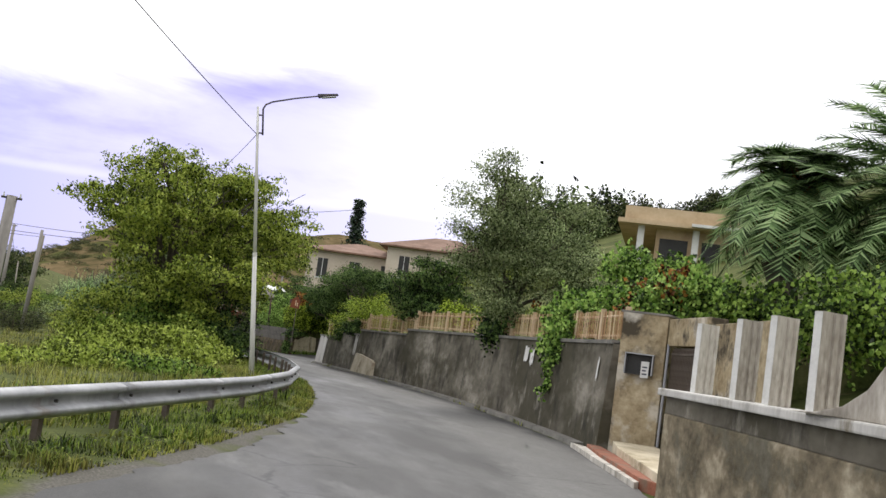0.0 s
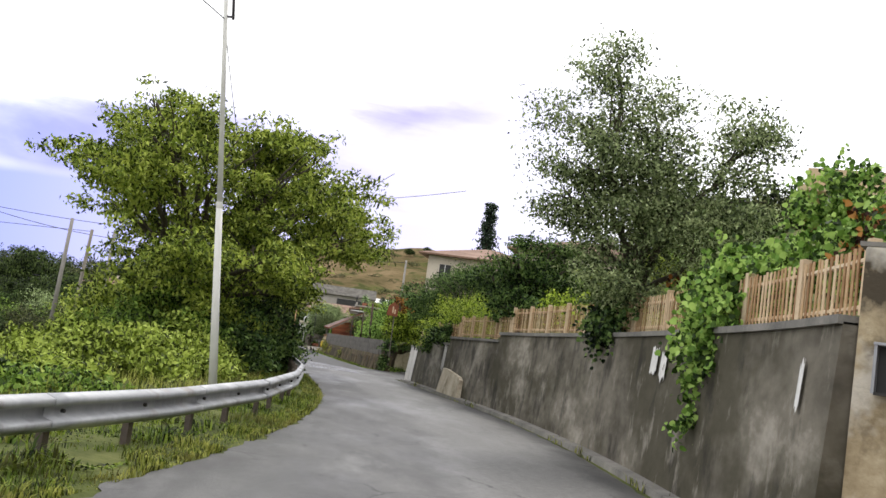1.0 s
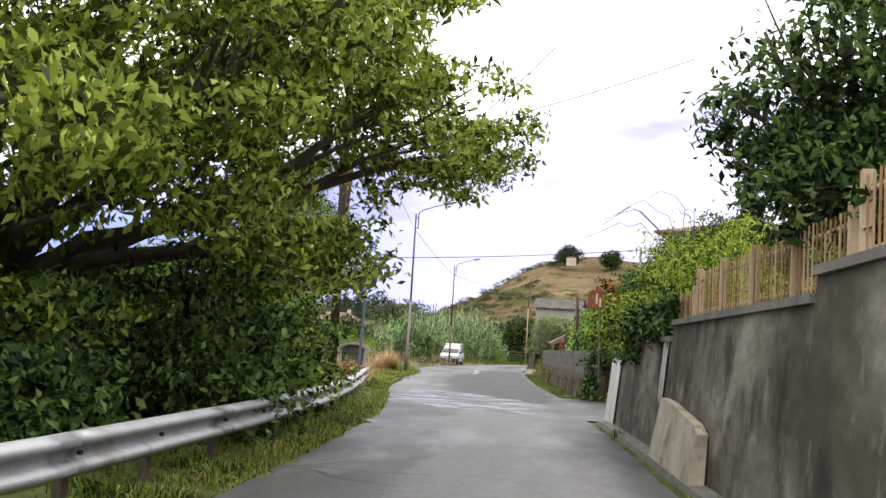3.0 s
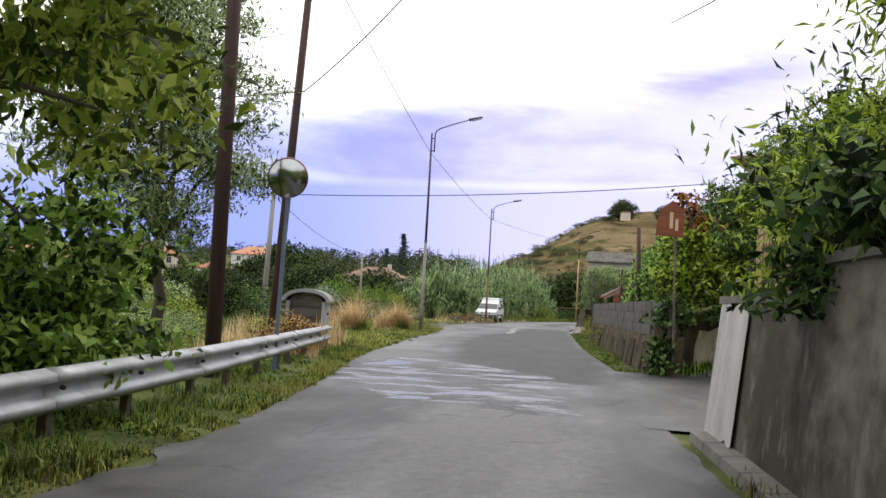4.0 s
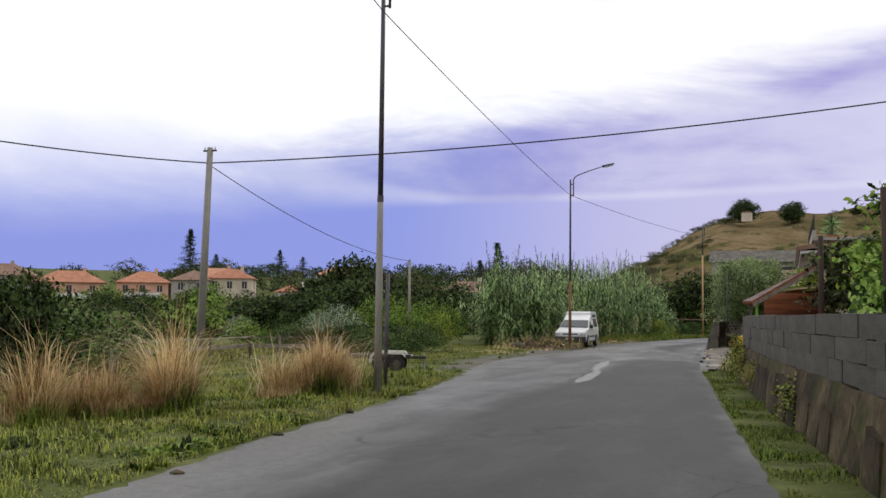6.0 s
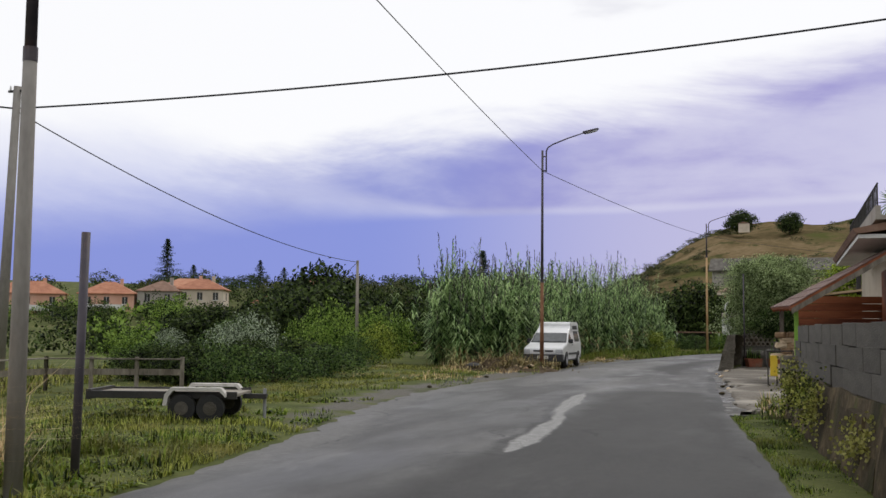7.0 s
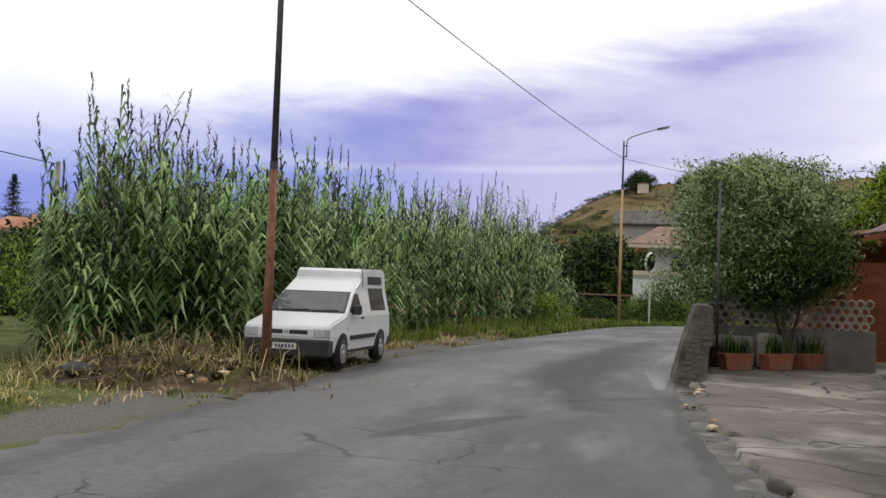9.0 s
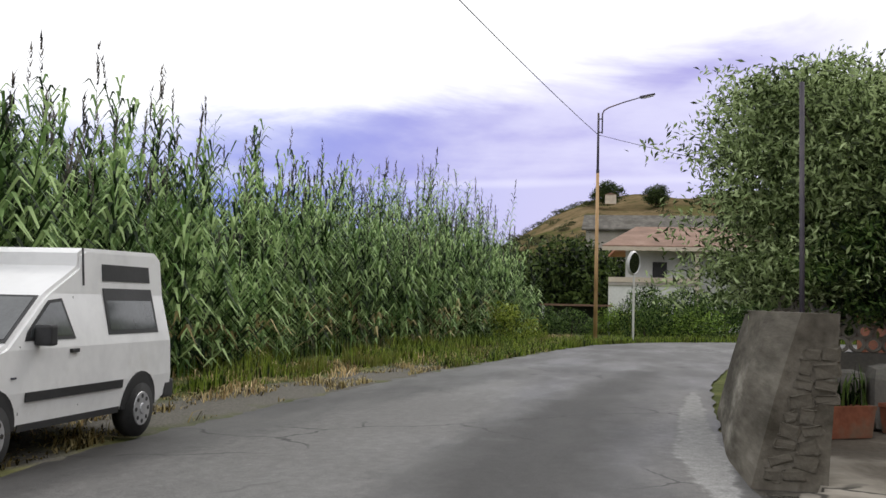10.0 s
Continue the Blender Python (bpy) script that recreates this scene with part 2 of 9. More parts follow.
M["precast"] = material("weathered precast concrete", [(0.24, 0.21, 0.17), (0.46, 0.42, 0.36), (0.68, 0.64, 0.57)], scale=3.0, fine=25, rough=0.9, bump=0.25, stretch=(1, 1, 0.35), each=0.3, stain=((0.16, 0.135, 0.10), 2.6, 0.52, 0.64, 0.6), runs=(((0.12, 0.10, 0.075), 4.0, 0.57, 0.7, 0.6),))
M["block"] = material("grey concrete block", [(0.047, 0.042, 0.034), (0.092, 0.083, 0.069), (0.15, 0.136, 0.115)], scale=1.6, fine=30, rough=0.92, bump=0.35, stretch=(1, 0.5, 1.6), each=0.15, spots=(0.05, 0.045, 0.034), spot_scale=1.0, spot_edge=(0.5, 0.68), stain=((0.045, 0.039, 0.027), 0.7, 0.48, 0.64, 0.7))
M["rubble"] = material("mossy dark stone", [(0.018, 0.014, 0.008), (0.068, 0.051, 0.029), (0.175, 0.132, 0.075)], scale=2.6, fine=12, rough=0.95, bump=0.9, each=0.3, spots=(0.065, 0.072, 0.018), spot_scale=1.0, spot_edge=(0.52, 0.66), stain=((0.016, 0.013, 0.008), 1.3, 0.48, 0.6, 0.75), spec=0.2)
M["pale_stone"] = material("pale field stone", [(0.24, 0.15, 0.08), (0.44, 0.31, 0.18), (0.62, 0.49, 0.33)], scale=2.2, fine=18, rough=0.9, bump=0.6, each=0.7)
M["galv"] = material("weathered galvanised steel", [(0.22, 0.225, 0.24), (0.35, 0.355, 0.37), (0.48, 0.485, 0.50)], scale=1.2, fine=8, rough=0.5, bump=0.03, metal=0.25, stretch=(1, 1, 0.5), spots=(0.11, 0.10, 0.095), spot_scale=0.9, spot_edge=(0.57, 0.72), stain=((0.17, 0.13, 0.09), 1.3, 0.58, 0.7, 0.65))
M["pole_white"] = material("whitewashed steel pole", [(0.45, 0.44, 0.40), (0.60, 0.59, 0.55), (0.68, 0.67, 0.63)], scale=1.5, fine=10, rough=0.7, bump=0.05, stretch=(1, 1, 0.3), spots=(0.22, 0.20, 0.18), spot_scale=1.0, spot_edge=(0.6, 0.72))
M["pole_dark"] = material("dark painted steel", [(0.035, 0.03, 0.045), (0.065, 0.055, 0.07), (0.11, 0.09, 0.10)], scale=1.5, fine=10, rough=0.6, bump=0.05, spots=(0.13, 0.06, 0.035), spot_scale=0.9, spot_edge=(0.55, 0.68))
M["pole_rust"] = material("rusted steel pole", [(0.075, 0.032, 0.018), (0.19, 0.085, 0.04), (0.36, 0.20, 0.11)], scale=3.0, fine=14, rough=0.9, bump=0.3, stretch=(1, 1, 0.5), spots=(0.40, 0.33, 0.26), spot_scale=2.2, spot_edge=(0.6, 0.68))
M["damp_plaster"] = material("rough damp render", [(0.06, 0.05, 0.035), (0.24, 0.20, 0.135), (0.56, 0.49, 0.36)], scale=2.4, fine=12, rough=0.95, bump=0.9, stretch=(1, 0.5, 0.8), spots=(0.58, 0.53, 0.43), spot_scale=1.4, spot_edge=(0.55, 0.66), stain=((0.05, 0.046, 0.028), 1.4, 0.5, 0.6, 0.75), spec=0.1)
M["mound_leaf"] = leafy("yellow-green weeds", (0.13, 0.19, 0.02), (0.25, 0.335, 0.045), (0.41, 0.485, 0.10))
M["pole_tan"] = material("sun-bleached rusty pole", [(0.28, 0.15, 0.06), (0.50, 0.31, 0.15), (0.60, 0.43, 0.27)], scale=1.8, fine=10, rough=0.85, bump=0.1, stretch=(1, 1, 0.35), spots=(0.24, 0.12, 0.05), spot_scale=0.9, spot_edge=(0.56, 0.68))
M["cream_patch"] = material("flaking cream render", [(0.36, 0.29, 0.18), (0.60, 0.52, 0.37), (0.74, 0.67, 0.52)], scale=1.6, fine=12, rough=0.92, bump=0.6, spots=(0.24, 0.19, 0.11), spot_scale=1.1, spot_edge=(0.58, 0.68))
M["shell_render"] = material("bare ochre parapet", [(0.40, 0.29, 0.17), (0.52, 0.39, 0.24), (0.60, 0.47, 0.31)], scale=0.6, fine=8, rough=0.92, bump=0.1, spots=(0.36, 0.24, 0.15), spot_scale=0.4, spot_edge=(0.52, 0.66))
M["pole_concrete"] = material("concrete pole", [(0.17, 0.155, 0.14), (0.28, 0.26, 0.235), (0.36, 0.34, 0.31)], scale=1.5, fine=20, rough=0.9, bump=0.1, stretch=(1, 1, 0.3))
M["pole_wood"] = material("tarred wooden pole", [(0.02, 0.012, 0.01), (0.05, 0.024, 0.018), (0.10, 0.045, 0.03)], scale=2.5, fine=20, rough=0.8, bump=0.2, stretch=(3, 3, 0.2))
M["grey_wood"] = material("weathered grey timber", [(0.10, 0.085, 0.065), (0.20, 0.175, 0.14), (0.32, 0.29, 0.24)], scale=2.5, fine=20, rough=0.9, bump=0.2, stretch=(2, 2, 0.4), each=0.3)
M["fence"] = material("sun-bleached orange fence", [(0.26, 0.14, 0.06), (0.45, 0.28, 0.14), (0.62, 0.46, 0.29)], scale=2.0, fine=15, rough=0.85, bump=0.15, stretch=(2, 2, 0.5), each=0.7, stain=((0.16, 0.12, 0.08), 0.9, 0.5, 0.64, 0.7))
M["fence_pale"] = material("pale cream fence post", [(0.44, 0.31, 0.18), (0.60, 0.46, 0.30), (0.70, 0.58, 0.41)], scale=2.0, fine=15, rough=0.8, bump=0.1, each=0.3)
M["red_wood"] = material("red-brown stained boards", [(0.14, 0.035, 0.012), (0.25, 0.07, 0.022), (0.34, 0.11, 0.04)], scale=2.0, fine=18, rough=0.7, bump=0.15, stretch=(0.3, 0.3, 3), each=0.35)
M["brown_roof"] = material("brown roofing felt", [(0.10, 0.062, 0.05), (0.17, 0.105, 0.085), (0.23, 0.15, 0.125)], scale=2.0, fine=25, rough=0.9, bump=0.2, each=0.3)
M["tile"] = material("terracotta roof tile", [(0.26, 0.10, 0.055), (0.40, 0.17, 0.095), (0.50, 0.25, 0.15)], scale=0.8, fine=6, rough=0.85, bump=0.2, each=0.3)
M["tile_old"] = material("old red-brown roof tile", [(0.13, 0.075, 0.052), (0.22, 0.13, 0.09), (0.30, 0.20, 0.15)], scale=0.8, fine=6, rough=0.9, bump=0.2)
M["terracotta"] = material("terracotta pot", [(0.20, 0.065, 0.035), (0.31, 0.11, 0.06), (0.40, 0.17, 0.10)], scale=4, fine=20, rough=0.85, bump=0.12, each=0.2, stain=((0.16, 0.13, 0.09), 2.5, 0.5, 0.64, 0.7))
M["render_white"] = material("white house render", [(0.55, 0.55, 0.52), (0.68, 0.68, 0.65), (0.76, 0.76, 0.73)], scale=0.5, fine=8, rough=0.9, bump=0.05)
M["render_cream"] = material("cream house render", [(0.45, 0.38, 0.29), (0.56, 0.48, 0.38), (0.64, 0.57, 0.47)], scale=0.4, fine=8, rough=0.9, bump=0.05)
M["render_pink"] = material("salmon house render", [(0.50, 0.27, 0.18), (0.60, 0.35, 0.25), (0.66, 0.42, 0.32)], scale=0.3, fine=8, rough=0.9, bump=0.05)
M["render_grey"] = material("bare grey render", [(0.26, 0.23, 0.20), (0.36, 0.33, 0.29), (0.44, 0.41, 0.37)], scale=0.4, fine=8, rough=0.9, bump=0.05)
# shade inside windows, doorways and bays, put into the colour of flat plates
M["unlit_in"] = material("unlit interior", [(0.015, 0.014, 0.013), (0.025, 0.024, 0.022), (0.04, 0.038, 0.035)], rough=0.6, bump=0)
M["van_white"] = material("white van paint", [(0.66, 0.66, 0.66), (0.76, 0.76, 0.755), (0.80, 0.80, 0.795)], scale=1.5, fine=9, rough=0.32, bump=0, coat=0.3, spots=(0.60, 0.59, 0.56), spot_scale=1.2, spot_edge=(0.58, 0.75))
M["silver"] = material("silver car paint", [(0.42, 0.44, 0.47), (0.52, 0.54, 0.57), (0.58, 0.60, 0.62)], scale=1.5, fine=9, rough=0.3, bump=0, metal=0.4, coat=0.4)
M["black_plastic"] = material("black bumper plastic", [(0.012, 0.012, 0.013), (0.022, 0.022, 0.023), (0.035, 0.035, 0.035)], rough=0.55, bump=0.03)
M["rubber"] = material("tyre rubber", [(0.012, 0.012, 0.012), (0.02, 0.02, 0.02), (0.035, 0.034, 0.032)], rough=0.9, bump=0.1)
M["glass"] = material("dark car glass", [(0.035, 0.04, 0.042), (0.06, 0.066, 0.068), (0.09, 0.096, 0.098)], scale=3, rough=0.06, bump=0, spec=0.8)
M["lens"] = material("clear headlamp", [(0.38, 0.39, 0.40), (0.50, 0.51, 0.52), (0.6, 0.6, 0.6)], scale=12, fine=40, rough=0.15, bump=0.05)
M["rim"] = material("painted steel rim", [(0.30, 0.30, 0.31), (0.42, 0.42, 0.43), (0.5, 0.5, 0.5)], rough=0.45, bump=0, metal=0.5)
M["plate"] = material("number plate white", [(0.55, 0.55, 0.53), (0.62, 0.62, 0.60), (0.66, 0.66, 0.64)], rough=0.5, bump=0)
M["ink"] = material("dark lettering", [(0.03, 0.03, 0.05), (0.05, 0.05, 0.07), (0.06, 0.06, 0.08)], rough=0.6, bump=0)
# grey tint stands for the dark trees reflected, put into the mirror's colour
M["mirror"] = material("dimmed convex mirror", [(0.34, 0.35, 0.34), (0.40, 0.41, 0.40), (0.46, 0.46, 0.45)], rough=0.16, bump=0, metal=1.0)
M["mirror_red"] = material("faded red mirror rim", [(0.18, 0.02, 0.03), (0.26, 0.03, 0.04), (0.34, 0.06, 0.06)], rough=0.6, bump=0)
M["blue_grey"] = material("blue-grey painted steel", [(0.08, 0.10, 0.15), (0.12, 0.15, 0.21), (0.18, 0.21, 0.27)], rough=0.6, bump=0.03)
M["yellow"] = material("yellow enamel", [(0.50, 0.33, 0.01), (0.62, 0.43, 0.02), (0.70, 0.52, 0.05)], rough=0.5, bump=0.02)
M["green_paint"] = material("bright green paint", [(0.12, 0.24, 0.02), (0.20, 0.38, 0.04), (0.30, 0.48, 0.08)], rough=0.6, bump=0.05, spots=(0.28, 0.25, 0.2), spot_scale=2.0, spot_edge=(0.6, 0.7))
M["gate_brown"] = material("brown painted steel", [(0.045, 0.032, 0.024), (0.085, 0.064, 0.048), (0.14, 0.11, 0.085)], scale=3, fine=20, rough=0.7, bump=0.1)
M["iron"] = material("dark iron", [(0.02, 0.02, 0.02), (0.035, 0.033, 0.03), (0.06, 0.05, 0.045)], rough=0.6, bump=0.05, metal=0.3)
M["cable"] = material("black cable", [(0.015, 0.015, 0.02), (0.02, 0.02, 0.025), (0.03, 0.03, 0.03)], rough=0.7, bump=0)
M["bark"] = material("tree bark", [(0.035, 0.028, 0.02), (0.075, 0.06, 0.045), (0.13, 0.11, 0.085)], scale=3, fine=18, rough=0.95, bump=0.5, stretch=(2, 2, 0.5))
M["walnut"] = leafy("walnut leaves", (0.10, 0.155, 0.016), (0.215, 0.295, 0.038), (0.40, 0.455, 0.085), island=0.75)
M["dry_leaf"] = leafy("dry orange leaves", (0.20, 0.10, 0.03), (0.40, 0.23, 0.08), (0.58, 0.40, 0.18))
M["dark_leaf"] = leafy("dark glossy leaves", (0.018, 0.045, 0.01), (0.055, 0.11, 0.025), (0.14, 0.21, 0.055))
M["deep_leaf"] = leafy("deep green leaves", (0.012, 0.026, 0.006), (0.035, 0.06, 0.014), (0.085, 0.12, 0.032))
M["fresh_leaf"] = leafy("fresh green leaves", (0.045, 0.095, 0.012), (0.12, 0.215, 0.03), (0.26, 0.37, 0.07))
M["vine_leaf"] = leafy("vine leaves", (0.08, 0.165, 0.024), (0.155, 0.29, 0.045), (0.34, 0.48, 0.115))
M["pear_leaf"] = leafy("grey-green fruit tree leaves", (0.07, 0.10, 0.035), (0.16, 0.215, 0.08), (0.33, 0.38, 0.18), island=0.7)
M["olive_leaf"] = leafy("olive leaves", (0.13, 0.19, 0.06), (0.235, 0.315, 0.115), (0.44, 0.53, 0.26))
M["autumn"] = leafy("rust-coloured leaves", (0.10, 0.03, 0.008), (0.22, 0.08, 0.015), (0.36, 0.17, 0.04))
M["lime_leaf"] = leafy("yellow-green leaves", (0.08, 0.14, 0.01), (0.205, 0.30, 0.02), (0.38, 0.47, 0.06))
M["silver_leaf"] = leafy("silvery shrub leaves", (0.12, 0.16, 0.10), (0.26, 0.32, 0.21), (0.46, 0.53, 0.38))
M["reed"] = leafy("giant reed leaves", (0.035, 0.085, 0.024), (0.15, 0.265, 0.078), (0.40, 0.53, 0.23))
M["reed_dry"] = leafy("dry reed", (0.16, 0.12, 0.04), (0.30, 0.23, 0.09), (0.48, 0.40, 0.20))
M["plume"] = leafy("reed plumes", (0.05, 0.045, 0.05), (0.10, 0.09, 0.085), (0.18, 0.16, 0.14))
M["grass"] = leafy("green grass", (0.035, 0.068, 0.007), (0.095, 0.165, 0.018), (0.23, 0.295, 0.045), patch=(0.17, 0.165, 0.04))
M["grass_olive"] = leafy("yellowing grass", (0.065, 0.09, 0.010), (0.165, 0.205, 0.03), (0.35, 0.355, 0.08), patch=(0.27, 0.24, 0.075))
M["lawn_grass"] = leafy("mown yellow-green grass", (0.09, 0.12, 0.012), (0.225, 0.265, 0.038), (0.43, 0.445, 0.10), patch=(0.34, 0.31, 0.10))
M["straw"] = leafy("dry straw grass", (0.75, 0.48, 0.20), (0.70, 0.49, 0.24), (0.74, 0.60, 0.36), island=0.7)
M["conifer"] = leafy("conifer needles", (0.014, 0.028, 0.016), (0.035, 0.06, 0.036), (0.075, 0.105, 0.065))
M["palm"] = leafy("palm fronds", (0.09, 0.16, 0.06), (0.19, 0.31, 0.11), (0.36, 0.48, 0.22))
M["scrub"] = leafy("hill scrub", (0.025, 0.035, 0.012), (0.06, 0.075, 0.028), (0.13, 0.14, 0.055))
M["hill"] = material("dry hillside", [(0.062, 0.055, 0.025), (0.15, 0.112, 0.060), (0.245, 0.182, 0.108)], scale=0.03, fine=0.35, rough=1.0, bump=0, spots=(0.085, 0.09, 0.032), spot_scale=0.02, spot_edge=(0.52, 0.62), stain=((0.05, 0.058, 0.022), 0.09, 0.56, 0.62, 0.8), spec=0.0)
# ---- building helpers ----
rng = np.random.default_rng(7)


def fast_mesh(name, verts, quads=None, tris=None):
    """A mesh from arrays of corners and of quads or triangles."""
    me = bpy.data.meshes.new(name)
    verts = np.asarray(verts, dtype=np.float32).reshape(-1, 3)
    sets = [(np.asarray(f, dtype=np.int32).reshape(-1, n), n) for f, n in ((quads, 4), (tris, 3)) if f is not None and len(f)]
    loops = np.concatenate([f.ravel() for f, n in sets])
    sizes = np.concatenate([np.full(len(f), n, dtype=np.int32) for f, n in sets])
    starts = np.concatenate(([0], np.cumsum(sizes)[:-1])).astype(np.int32)
    me.vertices.add(len(verts))
    me.vertices.foreach_set("co", verts.ravel())
    me.loops.add(len(loops))
    me.loops.foreach_set("vertex_index", loops)
    me.polygons.add(len(sizes))
    me.polygons.foreach_set("loop_start", starts)
    me.polygons.foreach_set("loop_total", sizes)
    me.update(calc_edges=True)
    return me


def bm_mesh(name, bm, smooth=False):
    me = bpy.data.meshes.new(name)
    bm.normal_update()
    bm.to_mesh(me)
    bm.free()
    if smooth:
        me.polygons.foreach_set("use_smooth", [True] * len(me.polygons))
    return me


def thing(name, label, category, at=(0, 0, 0), turn=0.0, group="", kind=""):
    """An Empty at the base of a thing, under which its parts hang."""
    ob = new(name)
    ob.matrix_world = pose(*at, 0, 0, turn)
    return tagged(ob, label, category, group, kind)


def part(name, shape, mat, parent, label="", kind="", smooth=False):
    """One mesh object under a thing or a part; shape is a bmesh or a ready mesh."""
    me = bm_mesh(name, shape, smooth) if isinstance(shape, bmesh.types.BMesh) else shape
    if not me.materials:
        me.materials.append(mat)
    ob = new(name, me)
    ob.parent = parent
    return tagged(ob, label, "", "", kind)


def solo(name, shape, mat, label, category, group="", kind="", at=(0, 0, 0), turn=0.0, smooth=False):
    """A thing that is one single mesh."""
    me = bm_mesh(name, shape, smooth) if isinstance(shape, bmesh.types.BMesh) else shape
    if not me.materials:
        me.materials.append(mat)
    ob = new(name, me)
    ob.matrix_world = pose(*at, 0, 0, turn)
    return tagged(ob, label, category, group, kind)


def box(bm, x0, x1, y0, y1, z0, z1, bevel=0.0):
    m = Matrix.Translation(((x0 + x1) / 2, (y0 + y1) / 2, (z0 + z1) / 2)) @ Matrix.Diagonal((x1 - x0, y1 - y0, z1 - z0, 1))
    made = bmesh.ops.create_cube(bm, size=1, matrix=m)
    if bevel:
        edges = list({e for v in made["verts"] for e in v.link_edges})
        bmesh.ops.bevel(bm, geom=edges, offset=bevel, segments=2, affect="EDGES", profile=0.6)
    return bm


def boxed(*args, bevel=0.0):
    return box(bmesh.new(), *args, bevel=bevel)


def cyl(bm, p0, p1, r0, r1=None, n=10):
    p0, p1 = Vector(p0), Vector(p1)
    d = p1 - p0
    m = Matrix.Translation((p0 + p1) / 2) @ d.to_track_quat("Z", "Y").to_matrix().to_4x4()
    bmesh.ops.create_cone(bm, cap_ends=True, segments=n, radius1=r0, radius2=r0 if r1 is None else r1, depth=d.length, matrix=m)
    return bm


def rod(p0, p1, r0, r1=None, n=10):
    return cyl(bmesh.new(), p0, p1, r0, r1, n)


def tube(pts, radii, n=6, jag=0.0):
    """A bent, tapering tube through points, as a bmesh."""
    bm = bmesh.new()
    rings = []
    for k, p in enumerate(pts):
        p = Vector(p)
        d = (Vector(pts[min(k + 1, len(pts) - 1)]) - Vector(pts[max(k - 1, 0)])).normalized()
        side = d.orthogonal().normalized()
        other = d.cross(side)
        ring = []
        for a in range(n):
            w = 2 * math.pi * a / n
            r = radii[k] * (1 + jag * (random.random() - 0.5))
            ring.append(bm.verts.new(p + side * r * math.cos(w) + other * r * math.sin(w)))
        rings.append(ring)
    for a, b in zip(rings, rings[1:]):
        best = min(range(n), key=lambda s: sum((a[i].co - b[(i + s) % n].co).length for i in range(n)))
        for i in range(n):
            bm.faces.new((a[i], a[(i + 1) % n], b[(i + 1 + best) % n], b[(i + best) % n]))
    bm.faces.new(rings[0][::-1])
    bm.faces.new(rings[-1])
    return bm


def prism(outline, axis, lo, hi, bevel=0.0):
    """A closed outline of two coordinates, pushed along axis 0, 1 or 2 from lo to hi."""
    bm = bmesh.new()

    def at(p, w):
        q = list(p)
        q.insert(axis, w)
        return bm.verts.new(q)

    a, b = [at(p, lo) for p in outline], [at(p, hi) for p in outline]
    bm.faces.new(a)
    bm.faces.new(b[::-1])
    for i in range(len(a)):
        j = (i + 1) % len(a)
        bm.faces.new((a[j], a[i], b[i], b[j]))
    bmesh.ops.recalc_face_normals(bm, faces=bm.faces)
    if bevel:
        bmesh.ops.bevel(bm, geom=list(bm.edges), offset=bevel, segments=2, affect="EDGES", profile=0.6)
    return bm


def quad_plate(corners, thick, normal):
    """A thin plate on four corners, pushed out along normal."""
    bm = bmesh.new()
    n = Vector(normal).normalized() * thick
    a = [bm.verts.new(Vector(c)) for c in corners]
    b = [bm.verts.new(Vector(c) + n) for c in corners]
    bm.faces.new(a)
    bm.faces.new(b)
    for i in range(len(a)):
        j = (i + 1) % len(a)
        bm.faces.new((a[i], a[j], b[j], b[i]))
    bmesh.ops.recalc_face_normals(bm, faces=bm.faces)
    return bm


# ---- leaves, blades and canes ----
def unit(v):
    return v / np.maximum(np.linalg.norm(v, axis=1, keepdims=True), 1e-6)


def leaf_mesh(name, pts, size, wide=0.45, up=0.25, droop=0.3, vary=0.4):
    """One folded four-cornered leaf at every point."""
    n = len(pts)
    along = unit(rng.normal(size=(n, 3)) + np.array([0, 0, -droop]))
    face = unit(rng.normal(size=(n, 3)) + np.array([0, 0, up * 3]))
    side = unit(np.cross(along, face))
    s = np.reshape(size, (-1, 1)) * (1 + vary * (rng.random((n, 1)) * 2 - 1))
    base, tip = pts - along * s * 0.5, pts + along * s * 0.5
    fold = np.cross(side, along) * s * 0.12
    left, right = pts + side * s * wide * 0.5 + fold - along * s * 0.05, pts - side * s * wide * 0.5 + fold - along * s * 0.05
    verts = np.stack([base, right, tip, left], 1).reshape(-1, 3)
    return fast_mesh(name, verts, quads=np.arange(4 * n).reshape(-1, 4))


def broad_leaf_mesh(name, pts, size, normal, vary=0.4):
    """Broad lobed leaves of six corners that lie roughly across a normal."""
    n = len(pts)
    face = unit(rng.normal(size=(n, 3)) * 0.85 + np.asarray(normal))
    along = unit(np.cross(face, rng.normal(size=(n, 3))) + np.array([0, 0, -0.8]))
    side = unit(np.cross(along, face))
    s = size * (1 + vary * (rng.random((n, 1)) * 2 - 1))
    outline = ((-0.45, 0.0), (-0.3, 0.42), (0.12, 0.48), (0.55, 0.0), (0.12, -0.48), (-0.3, -0.42))
    ring = [pts + along * s * a + side * s * b + face * s * abs(b) * 0.25 for a, b in outline]
    verts = np.stack(ring, 1).reshape(-1, 3)
    k = np.arange(n)[:, None] * 6
    quads = np.concatenate([k + np.array([0, 1, 2, 3]), k + np.array([0, 3, 4, 5])])
    return fast_mesh(name, verts, quads=quads)


